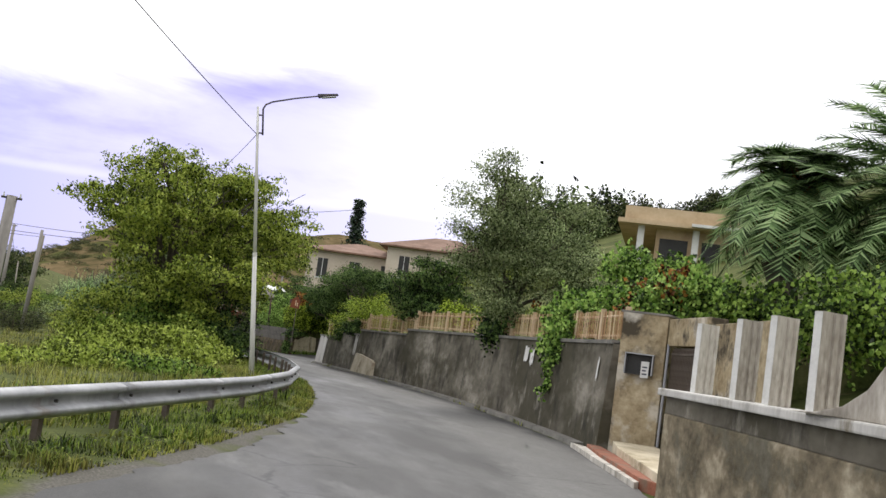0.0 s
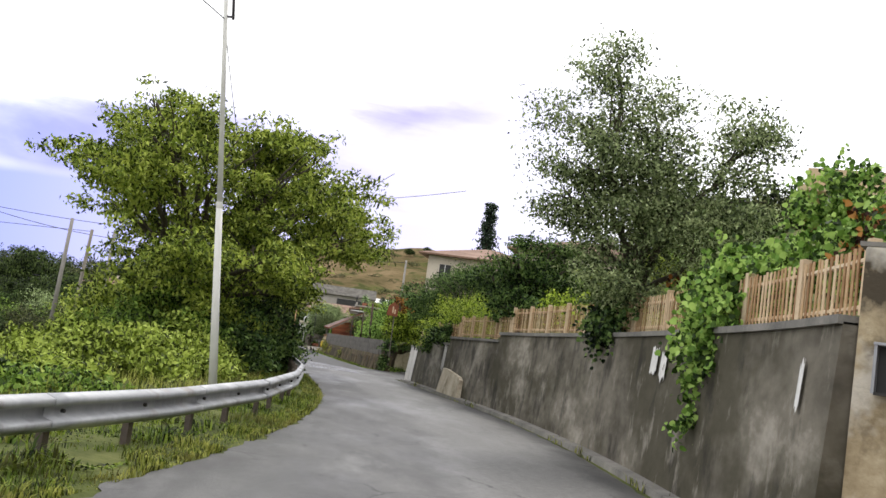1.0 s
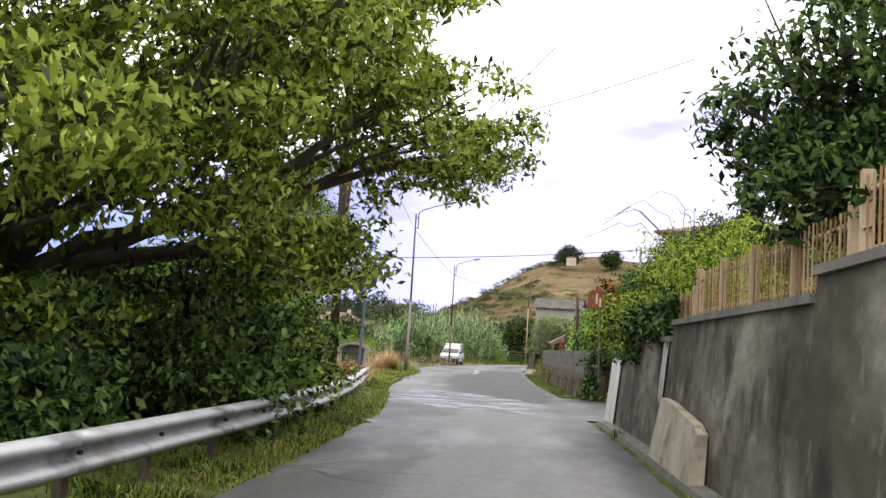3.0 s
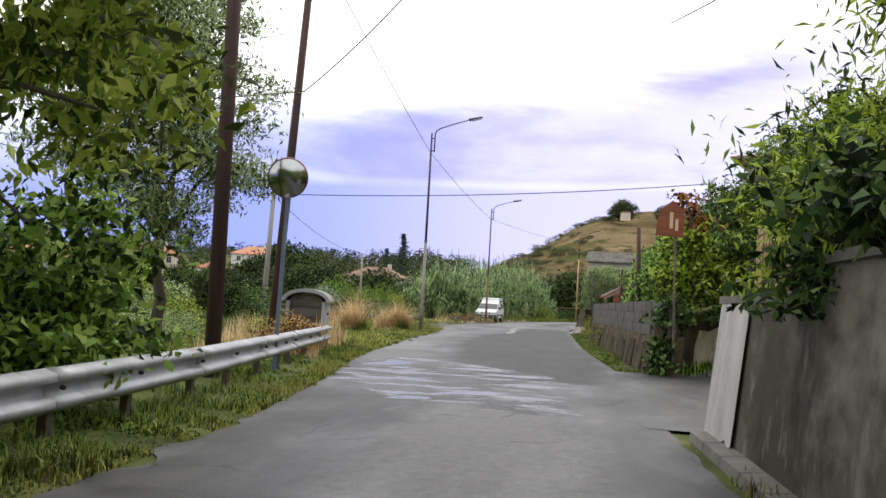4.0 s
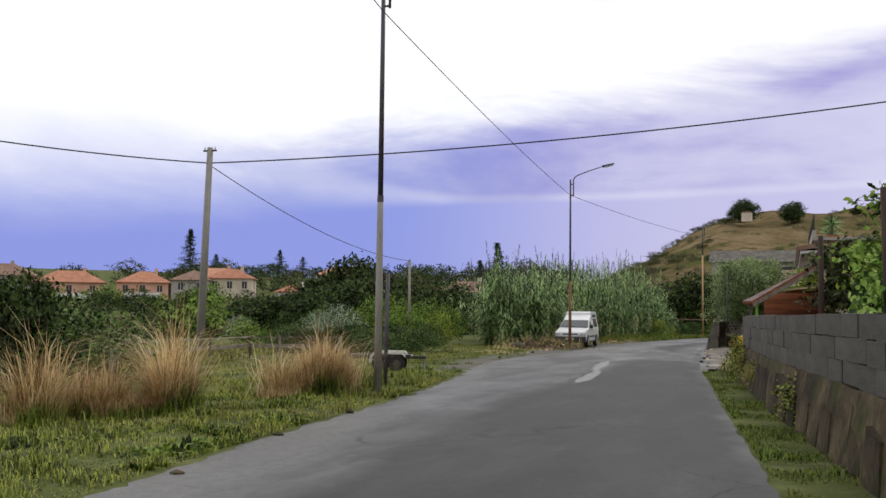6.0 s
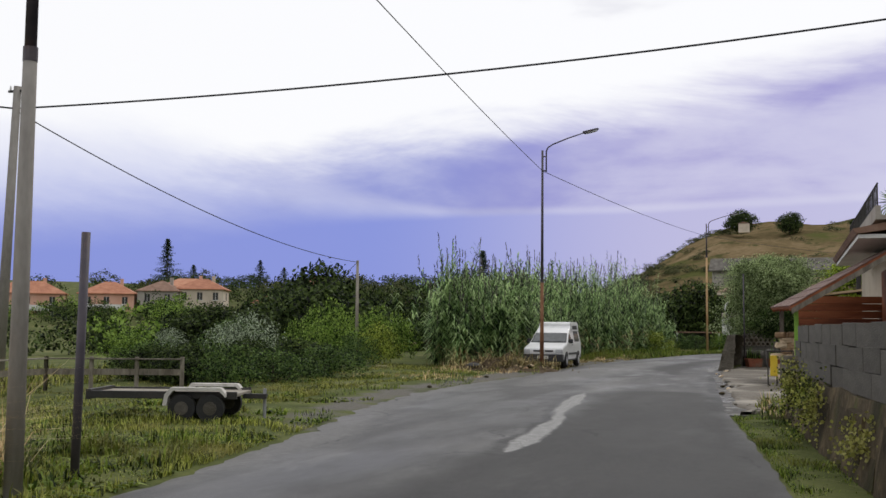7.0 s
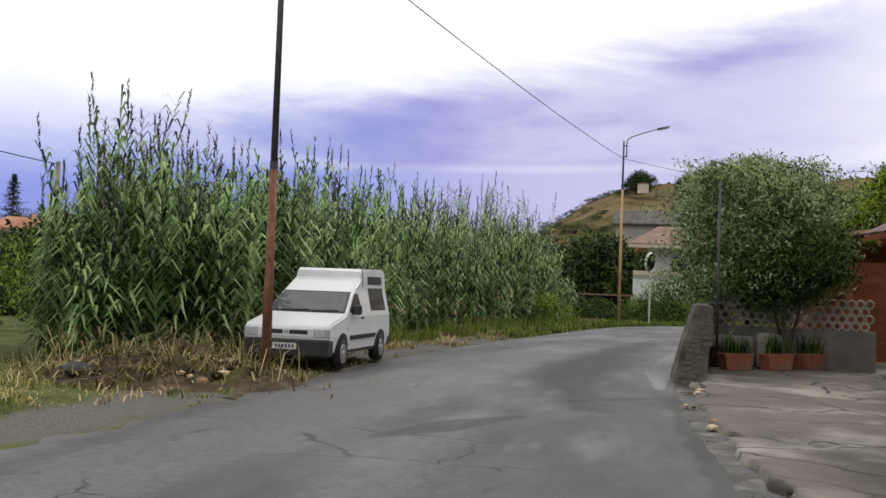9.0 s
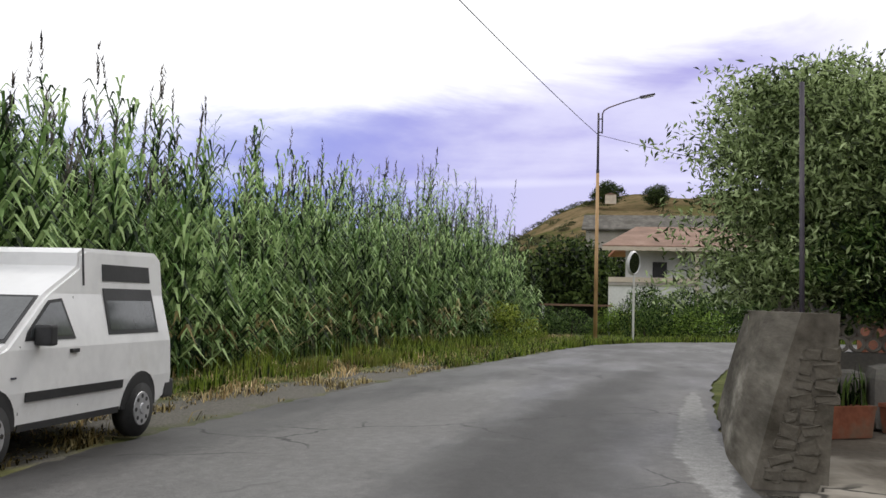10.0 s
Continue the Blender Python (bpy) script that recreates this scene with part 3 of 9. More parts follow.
def blade_mesh(name, pts, height, width, lean=0.35, vary=0.5):
    """Grass: one narrow bent blade at every point."""
    n = len(pts)
    a = rng.random(n) * 2 * math.pi
    out = np.stack([np.cos(a), np.sin(a), np.zeros(n)], 1)
    side = np.stack([-np.sin(a), np.cos(a), np.zeros(n)], 1)
    tuft = np.array([noise.noise(Vector((a * 1.3, b * 1.3, 6.1))) for a, b in pts[:, :2]])[:, None]
    h = height * np.clip(0.85 + 1.5 * tuft, 0.3, 1.9) * (1 + vary * (rng.random((n, 1)) * 2 - 1))
    bend = lean * rng.random((n, 1))
    mid = pts + out * h * bend * 0.35 + np.array([0, 0, 0.6]) * h
    tip = pts + out * h * bend * 1.3 + np.array([0, 0, 1.0]) * h * (1 - 0.25 * bend)
    w = width * (0.7 + 0.6 * rng.random((n, 1)))
    verts = np.stack([pts - side * w / 2, pts + side * w / 2, mid + side * w * 0.4, mid - side * w * 0.4, tip], 1).reshape(-1, 3)
    k = np.arange(n)[:, None] * 5
    return fast_mesh(name, verts, quads=k + np.array([0, 1, 2, 3]), tris=k + np.array([3, 2, 4]))


def crown_points(lobes, clusters, per, spread, shell=0.55, bough=0.0):
    """Points for leaves, in clusters that fill the outer part of a set of ellipsoids (x, y, z, rx, ry, rz)."""
    lobes = np.asarray(lobes, dtype=float)
    weight = (lobes[:, 3] * lobes[:, 4] * lobes[:, 5]) ** (2 / 3)
    pick = rng.choice(len(lobes), clusters, p=weight / weight.sum())
    d = unit(rng.normal(size=(clusters, 3)))
    r = shell + (1.08 - shell) * rng.random((clusters, 1)) ** 0.7
    c = lobes[pick, :3] + d * r * lobes[pick, 3:]
    if bough:
        m = max(1, clusters // 7)
        c = c[:m][rng.integers(0, m, clusters)] + rng.normal(size=(clusters, 3)) * np.array([bough, bough, bough * 0.32])
    pts = np.repeat(c, per, axis=0) + rng.normal(size=(clusters * per, 3)) * spread * np.array([1, 1, 0.5 if bough else 0.65])
    return pts


def limb_path(a, b, sag=0.0, steps=5):
    a, b = Vector(a), Vector(b)
    pts = []
    for k in range(steps + 1):
        f = k / steps
        p = a.lerp(b, f)
        p.z += math.sin(f * math.pi) * sag
        j = 0.05 * (b - a).length * math.sin(f * math.pi)
        pts.append(p + Vector((random.uniform(-j, j), random.uniform(-j, j), random.uniform(-j, j))))
    return pts


def tree(name, label, at, lobes, leaf, trunk_r=0.16, fork=1.6, clusters=500, per=36, spread=0.3, size=0.16, wide=0.45, shell=0.5, category="tree", droop=0.3, lean=(0, 0), bark="bark", limbs=True, twigs=2, bough=0.3):
    """A tapered trunk, a limb with twigs into every part of the crown, and leaves in loose clusters. Lobes are relative to at."""
    t = thing(name, label, category, at)
    top = (lean[0], lean[1], fork)
    part("trunk", tube(limb_path((0, 0, -0.15), top, 0, 4), np.linspace(trunk_r * 1.25, trunk_r * 0.8, 5), 9, 0.2), M[bark], t, smooth=True)
    if limbs:
        for x, y, z, rx, ry, rz in lobes:
            end = (x, y, z)
            path = limb_path(top, end, 0.1 * (z - fork), 5)
            part("limb", tube(path, np.linspace(trunk_r * 0.6, trunk_r * 0.16, 6), 6, 0.2), M[bark], t, smooth=True)
            for k in range(twigs):
                d = Vector((random.uniform(-1, 1), random.uniform(-1, 1), random.uniform(-0.4, 1))).normalized()
                tip = Vector(end) + Vector((d.x * rx, d.y * ry, d.z * rz)) * 0.95
                part("twig", tube(limb_path(path[-2 - k % 2], tip, 0.05, 3), np.linspace(trunk_r * 0.2, trunk_r * 0.05, 4), 5), M[bark], t)
    me = leaf_mesh("crown", crown_points(lobes, clusters, per, spread, shell, bough), size, wide, droop=droop)
    part("crown", me, M[leaf], t, kind="stuff")
    return t


def bush(name, label, at, lobes, leaf, clusters=250, per=36, spread=0.22, size=0.12, wide=0.5, shell=0.35, category="bush", stems=3, group="", bough=0.22):
    """A shrub: a few stems and a loose body of leaves."""
    t = thing(name, label, category, at, group=group)
    for k in range(stems):
        x, y, z, rx, ry, rz = lobes[k % len(lobes)]
        part("stem", tube(limb_path((random.uniform(-0.2, 0.2), random.uniform(-0.2, 0.2), -0.1), (x + random.uniform(-0.4, 0.4) * rx, y + random.uniform(-0.4, 0.4) * ry, z + 0.3 * rz), 0, 3), [0.05, 0.04, 0.03, 0.015], 5), M["bark"], t)
    part("foliage", leaf_mesh("foliage", crown_points(lobes, clusters, per, spread, shell, bough), size, wide), M[leaf], t, kind="stuff")
    return t
# ---- plan of the road: left and right edges, from behind the start to the far bend ----
LEFT = [(-30, -60), (-16, -28), (-9.0, -14), (-3.9, -4.5), (0.0, 3.5), (2.9, 10), (4.3, 13.5), (5.5, 18.5), (6.5, 24), (7.05, 28.5), (7.35, 33), (7.4, 37.5), (7.15, 42.5), (6.6, 49), (5.8, 56), (4.7, 62), (3.6, 67), (2.8, 71.5), (2.2, 76.5), (1.4, 81.5), (0.4, 91), (-0.6, 97), (-1.7, 102), (-2.3, 106.5), (-2.4, 111), (-2.1, 116), (-2.1, 121), (-2.3, 127), (-2.1, 132), (-1.6, 138), (-0.8, 144), (0.1, 151.5), (1.0, 156.5), (2.9, 161), (6.4, 164.3), (14, 166.6), (40, 169)]
RIGHT = [(-22, -64), (-9, -33), (-2.5, -20), (2.6, -9.5), (5.6, -1.5), (8.0, 6), (9.2, 10.5), (10.6, 15.5), (11.6, 20.5), (12.0, 25), (12.25, 30), (12.2, 36), (11.95, 40.5), (11.3, 47.5), (10.7, 54), (10.0, 60), (9.5, 67), (8.8, 72), (8.1, 77), (7.5, 81.5), (6.4, 91.5), (5.75, 98), (5.1, 103.5), (4.75, 108), (4.4, 112), (4.1, 116.5), (3.75, 121), (3.6, 126.5), (3.7, 132), (4.0, 138), (4.8, 144), (6.2, 150), (8.2, 154), (10.5, 156.6), (14, 158.4), (20, 160), (40, 162)]


def smooth_line(pts, per=8, rounds=3):
    p = np.array(pts, dtype=float)
    t = np.arange(len(p))
    q = np.linspace(0, len(p) - 1, (len(p) - 1) * per + 1)
    out = np.stack([np.interp(q, t, p[:, k]) for k in (0, 1)], 1)
    for _ in range(rounds):
        out[2:-2] = (out[:-4] + out[1:-3] + out[2:-2] + out[3:-1] + out[4:]) / 5
    return out


EDGE_L, EDGE_R = smooth_line(LEFT), smooth_line(RIGHT)
NL, NR = EDGE_L[EDGE_L[:, 1] < 150], EDGE_R[EDGE_R[:, 1] < 150]


def left_x(y):
    return np.interp(y, NL[:, 1], NL[:, 0], left=None, right=0.0)


def right_x(y):
    return np.interp(y, NR[:, 1], NR[:, 0], left=None, right=9.0)


def rise_right(d, y):
    """Height of the land d metres to the right of the road's edge."""
    d, y = np.broadcast_arrays(np.asarray(d, dtype=float), np.asarray(y, dtype=float))
    first = np.interp(y, [-60, 11, 12, 19.4, 19.6, 41.9, 42, 57.6, 57.7, 68.9, 70.5, 101, 103, 400],
                      [0.8, 0.8, 1.1, 1.1, 2.0, 2.0, 1.75, 1.4, 0.05, 0.05, 1.15, 1.15, 0.0, 0.0])
    foot = np.interp(y, [-60, 8, 19.4, 19.6, 57.6, 57.7, 69.8, 70, 102, 103, 140, 142, 200, 215], [2.3, 2.3, 2.3, 0.7, 0.7, 9, 9, 1.5, 1.5, 8, 8, 14, 14, 4])
    back = np.interp(y, [-60, 100, 104, 126, 142, 200, 215, 400], [0.5, 0.5, 8, 8, 4, 6, 1, 1])
    step = np.clip((d - foot) / 0.12, 0, 1)
    e = np.clip(d - foot - back, 0, None)
    hill = np.interp(e, [0, 4, 12, 30, 60, 110, 200, 400, 1500], [0, 1.0, 4.6, 12, 24, 44, 62, 80, 120])
    side = np.interp(y, [69.4, 73.1, 77.4, 79.5], [8.85, 9.7, 11.9, 13.2]) - right_x(y)
    drive = np.where((y > 68.9) & (y < 79.5) & (d > side), np.clip((d - side - 6.0) / 3.0, 0, 1), 1.0)
    return -0.03 + ((first + 0.03) * step + hill) * drive


def drop_left(d, y):
    d, y = np.broadcast_arrays(np.asarray(d, dtype=float), np.asarray(y, dtype=float))
    near = np.interp(d, [0, 0.3, 1.2, 4, 9, 20, 60, 120, 200, 260, 420, 900, 1500], [-0.012, 0.02, 0.06, 0.0, -0.25, -0.8, -2.2, -1.5, 2.0, 3.6, 10, 16, 20])
    flat = np.interp(d, [0, 0.3, 3, 12, 30, 60, 120, 200, 260, 420, 900, 1500], [-0.012, 0.006, 0.03, 0.05, -0.4, -1.2, -0.8, 2.0, 3.6, 10, 16, 20])
    k = np.clip((y - 85) / 20, 0, 1)
    far = np.clip((y - 190) * 0.075, 0, 13) * np.clip((d - 18) / 30, 0, 1)
    return near * (1 - k) + flat * k + far


def ripple(x, y, d):
    return noise.noise(Vector((x, y, 0)) * 0.35) * 0.10 * min(1.0, max(0.0, (d - 3.0) / 5.0)) if d < 60 else 0.0


def ground_z(x, y):
    l, r = left_x(y), right_x(y)
    d = np.asarray(x, dtype=float)
    return np.where(d < l, drop_left(l - d, y), np.where(d > r, rise_right(d - r, y), -0.03))


def on_ground(x, y):
    return float(ground_z(x, y))


SHOULDER = [[(-1.2, 97.5, 0.3), (-2.5, 103, 0.5), (-3.0, 110, 0.55), (-2.8, 117, 0.7), (-3.0, 122, 1.1), (-3.4, 126, 1.0), (-2.9, 131, 0.8), (-2.2, 138, 0.7), (-1.3, 146, 0.6), (-0.5, 154, 0.5)],
            [(-9.0, -14.2, 0.4), (-3.9, -4.6, 0.5), (0.0, 3.4, 0.45), (2.9, 10, 0.4), (5.4, 18.5, 0.3)]]


def wear_at(pts, lines):
    """How far inside the nearest worn line each point lies, in metres (negative outside)."""
    best = np.full(len(pts), -1.5)
    for line in lines:
        c = np.array(line, dtype=float)
        for a, b in zip(c, c[1:]):
            d = b[:2] - a[:2]
            f = np.clip(((pts - a[:2]) @ d) / (d @ d), 0, 1)
            gap = np.hypot(*(pts - (a[:2] + f[:, None] * d)).T)
            best = np.maximum(best, a[2] + (b[2] - a[2]) * f - gap)
    return best


def dusty(m):
    """Dry gravel and dust where the ground's shoulder lines run, its edge broken by noise."""
    nodes, link = m.node_tree.nodes, m.node_tree.links.new
    b = nodes["Principled BSDF"]
    at = nodes.new("ShaderNodeAttribute")
    at.attribute_name = "dust"
    co = nodes.new("ShaderNodeTexCoord")
    outputs = []
    for scale, detail in ((0.9, 7), (34.0, 4)):
        n = nodes.new("ShaderNodeTexNoise")
        n.inputs["Scale"].default_value, n.inputs["Detail"].default_value = scale, detail
        link(co.outputs["Object"], n.inputs["Vector"])
        outputs.append(n.outputs["Fac"])
    jag = nodes.new("ShaderNodeMath")
    jag.operation = "MULTIPLY_ADD"
    jag.inputs[1].default_value = 2.2
    link(outputs[0], jag.inputs[0])
    link(at.outputs["Fac"], jag.inputs[2])
    edge = nodes.new("ShaderNodeMapRange")
    edge.inputs["From Min"].default_value, edge.inputs["From Max"].default_value = 0.9, 1.35
    link(jag.outputs[0], edge.inputs["Value"])
    ramp = nodes.new("ShaderNodeValToRGB")
    ramp.color_ramp.elements[0].position, ramp.color_ramp.elements[0].color = 0.3, (0.075, 0.070, 0.060, 1)
    ramp.color_ramp.elements[1].position, ramp.color_ramp.elements[1].color = 0.7, (0.18, 0.17, 0.148, 1)
    link(outputs[1], ramp.inputs["Fac"])
    mx = nodes.new("ShaderNodeMix")
    mx.data_type = "RGBA"
    link(edge.outputs[0], mx.inputs["Factor"])
    link(b.inputs["Base Color"].links[0].from_socket, mx.inputs["A"])
    link(ramp.outputs["Color"], mx.inputs["B"])
    link(mx.outputs["Result"], b.inputs["Base Color"])
    return m


def build_ground():
    ys = np.unique(np.round(np.concatenate([np.array([-400, -250, -150, -90]), np.arange(-60, 170, 0.8), [11.5, 19.3, 19.4, 19.5, 19.6, 19.7, 41.9, 57.6, 57.75, 69.8, 70.1, 102.2, 103, 126.2, 127, 139.5, 141], np.arange(170, 320, 6), np.arange(320, 600, 25), [650, 750, 900, 1100, 1500, 2500]]), 2))
    dl = np.array([2500, 1500, 900, 600, 420, 330, 260, 230, 200, 160, 120, 90, 60, 45, 34, 26, 20, 16, 12, 9, 7, 5.5, 4.6, 4, 3.5, 3, 2.5, 2, 1.6, 1.2, 0.9, 0.6, 0.3, 0])
    dr = np.array([0, 0.3, 0.7, 0.82, 1.0, 1.12, 1.4, 1.52, 1.62, 2.3, 2.42, 3, 4, 5, 6, 7.5, 9, 9.12, 11, 14, 14.12, 18, 22, 27, 33, 40, 50, 65, 80, 100, 130, 160, 200, 260, 330, 450, 700, 1500])
    rows = []
    for y in ys:
        l, r = float(left_x(y)), float(right_x(y))
        row = [(l - d, y, float(drop_left(d, y)) + ripple(l - d, y, d)) for d in dl]
        row += [(l + (r - l) * f, y, -0.03) for f in (0.25, 0.5, 0.75)]
        row += [(r + d, y, float(rise_right(d, y))) for d in dr]
        rows.append(row)
    w, n = len(rows[0]), len(rows)
    idx = np.arange(w * n).reshape(n, w)
    quads = np.stack([idx[:-1, :-1], idx[:-1, 1:], idx[1:, 1:], idx[1:, :-1]], -1).reshape(-1, 4)
    me = fast_mesh("ground", np.array(rows), quads=quads)
    spots = np.array(rows).reshape(-1, 3)[:, :2]
    layer = me.attributes.new("dust", "FLOAT", "POINT")
    layer.data.foreach_set("value", wear_at(spots, SHOULDER).astype(np.float32))
    me.polygons.foreach_set("use_smooth", [True] * len(me.polygons))
    return solo("ground", me, dusty(M["soil"]), "grassy verge and field ground with bare earth patches", "ground", kind="structure")


build_ground()


def strip(line_a, line_b, z=0.0, cross=8, crown=0.0):
    """A surface between two lines of equal length."""
    rows = []
    for a, b in zip(line_a, line_b):
        rows.append([(a[0] + (b[0] - a[0]) * k / cross, a[1] + (b[1] - a[1]) * k / cross, z + crown * math.sin(math.pi * k / cross)) for k in range(cross + 1)])
    idx = np.arange(len(rows) * (cross + 1)).reshape(len(rows), cross + 1)
    quads = np.stack([idx[:-1, :-1], idx[:-1, 1:], idx[1:, 1:], idx[1:, :-1]], -1).reshape(-1, 4)
    return np.array(rows).reshape(-1, 3), quads


# what wear lies on the road, as lines of (x, y, half width)
ROAD_WEAR = {
    "worn": [
        [(6.4, 4, 0.5), (8.0, 10, 0.7), (9.7, 16, 1.0), (10.3, 23, 1.1), (10.5, 30, 1.1), (10.4, 36, 1.2), (9.9, 43, 1.2), (9.2, 50, 1.1), (8.4, 56, 1.0), (7.6, 61, 0.5)],
        [(4.6, 66.5, 0.6), (3.5, 71.5, 0.75), (2.6, 76.5, 0.7), (1.7, 83, 0.6), (1.0, 90, 0.5)],
        [(-0.6, 111, 0.3), (-0.9, 117, 1.0), (-0.5, 123, 1.2), (-0.2, 130, 0.9), (0.4, 137, 0.3)],
        [(1.5, 108.6, 0.25), (1.4, 112, 0.5), (1.35, 115.3, 0.35), (1.05, 117.5, 0.4), (1.3, 119.5, 0.25)],
        [(0.3, 92, 0.15), (-0.2, 96, 0.55), (-1.4, 101, 0.6), (-2.2, 106, 0.5), (-2.5, 111, 0.4), (-2.2, 117, 0.3)],
        [(3.6, 124, 0.2), (3.1, 127, 0.45), (3.2, 131, 0.4), (3.6, 136, 0.3)],
    ],
    "dark": [
        [(8.3, 65.0, 0.7), (7.2, 69.5, 1.75), (6.4, 75, 2.0), (5.3, 82, 2.15), (4.55, 90, 2.05), (4.2, 97, 1.6), (3.75, 103, 1.4), (3.45, 107.4, 1.3), (3.3, 109.2, 1.1)],
        [(2.4, 121, 0.2), (1.7, 126, 0.7), (1.9, 133, 0.6), (2.8, 141, 0.3)],
    ],
    "tar": [
        [(5.3, 64.9, 0.05), (6.8, 64.7, 0.16), (8.9, 64.9, 0.05)],
        [(8.2, 64.7, 0.05), (8.6, 64.85, 0.14), (9.0, 64.7, 0.05)],
        [(2.6, 95.6, 0.03), (2.5, 97, 0.08), (2.38, 98.9, 0.07), (2.25, 100.5, 0.07), (1.85, 102.5, 0.08), (1.45, 105.6, 0.08), (1.38, 107, 0.07), (1.45, 108.6, 0.04)],
        [(0.6, 117.2, 0.1), (1.1, 118.3, 0.3), (1.75, 119.6, 0.1)],
        [(2.2, 121.8, 0.1), (2.9, 122.6, 0.25), (3.4, 123.1, 0.1)],
        [(5.05, 104, 0.25), (4.6, 109, 0.2), (4.3, 113.5, 0.25), (3.95, 118.5, 0.2), (3.65, 123, 0.2)],
        [(9.3, 60.4, 0.04), (9.75, 62.2, 0.12), (9.55, 64.5, 0.1), (9.4, 66.6, 0.04)],
    ],
    "puddle": [
        [(6.85, 60.2, 0.08), (7.15, 60.7, 0.22), (7.5, 61.0, 0.28), (7.8, 61.2, 0.08)],
        [(4.2, 66.2, 0.1), (4.55, 66.6, 0.3), (4.6, 67.4, 0.2), (4.2, 68.2, 0.1)],
        [(5.9, 66.3, 0.05), (6.3, 66.5, 0.16), (6.6, 66.3, 0.05)],
        [(6.5, 59.2, 0.05), (6.8, 59.5, 0.14), (7.0, 59.5, 0.05)],
        [(5.4, 62.6, 0.06), (5.9, 63.0, 0.16), (6.2, 63.4, 0.06)],
    ],
    "broken": [
        [(8.6, 59.0, 0.6), (7.4, 60.6, 1.5), (6.6, 62.6, 2.3), (6.0, 65.0, 2.2), (5.2, 67.2, 1.3), (4.4, 69.0, 0.4)],
        [(9.3, 60.4, 0.03), (9.75, 62.2, 0.10), (9.55, 64.5, 0.08), (9.4, 66.6, 0.03)],
    ],
    "trench": [
        [(2.8, 95.6, 0.05), (2.74, 97, 0.2), (2.56, 99, 0.15), (2.43, 100.7, 0.11), (2.05, 102.7, 0.12), (1.75, 105.6, 0.2), (1.58, 107, 0.14), (1.5, 108.4, 0.06)],
        [(3.4, 124.5, 0.05), (3.3, 128, 0.26), (3.4, 132, 0.18), (3.6, 136, 0.05)],
    ],
}


def cracks(m, scale, gate, width=0.011):
    """A mask of thin wandering cracks, in some stretches only, for a material."""
    nodes, link = m.node_tree.nodes, m.node_tree.links.new
    co = nodes.new("ShaderNodeTexCoord")
    bend = nodes.new("ShaderNodeTexNoise")
    bend.inputs["Scale"].default_value, bend.inputs["Detail"].default_value = 1.1, 6
    link(co.outputs["Object"], bend.inputs["Vector"])
    shift = nodes.new("ShaderNodeVectorMath")
    shift.operation = "MULTIPLY_ADD"
    shift.inputs[1].default_value = (0.9, 0.9, 0.0)
    link(bend.outputs["Color"], shift.inputs[0])
    link(co.outputs["Object"], shift.inputs[2])
    flat = nodes.new("ShaderNodeVectorMath")
    flat.operation = "MULTIPLY"
    flat.inputs[1].default_value = (1, 1, 0)
    link(shift.outputs[0], flat.inputs[0])
    cell = nodes.new("ShaderNodeTexVoronoi")
    cell.feature = "DISTANCE_TO_EDGE"
    cell.inputs["Scale"].default_value = scale
    link(flat.outputs[0], cell.inputs["Vector"])
    line = nodes.new("ShaderNodeMapRange")
    line.inputs["From Min"].default_value, line.inputs["From Max"].default_value = width * 0.4, width
    line.inputs["To Min"].default_value, line.inputs["To Max"].default_value = 1.0, 0.0
    link(cell.outputs["Distance"], line.inputs["Value"])
    where = nodes.new("ShaderNodeTexNoise")
    where.inputs["Scale"].default_value, where.inputs["Detail"].default_value = 0.33, 4
    link(co.outputs["Object"], where.inputs["Vector"])
    some = nodes.new("ShaderNodeMapRange")
    some.inputs["From Min"].default_value, some.inputs["From Max"].default_value = gate - 0.03, gate + 0.03
    link(where.outputs["Fac"], some.inputs["Value"])
    both = nodes.new("ShaderNodeMath")
    both.operation = "MULTIPLY"
    link(line.outputs[0], both.inputs[0])
    link(some.outputs[0], both.inputs[1])
    return both.outputs[0]


def over(m, mask, colour):
    """Lays a plain colour over a material where a mask is set."""
    nodes, link = m.node_tree.nodes, m.node_tree.links.new
    b = nodes["Principled BSDF"]
    n = nodes.new("ShaderNodeMix")
    n.data_type = "RGBA"
    link(mask, n.inputs["Factor"])
    link(b.inputs["Base Color"].links[0].from_socket, n.inputs["A"])
    n.inputs["B"].default_value = (*colour, 1)
    link(n.outputs["Result"], b.inputs["Base Color"])


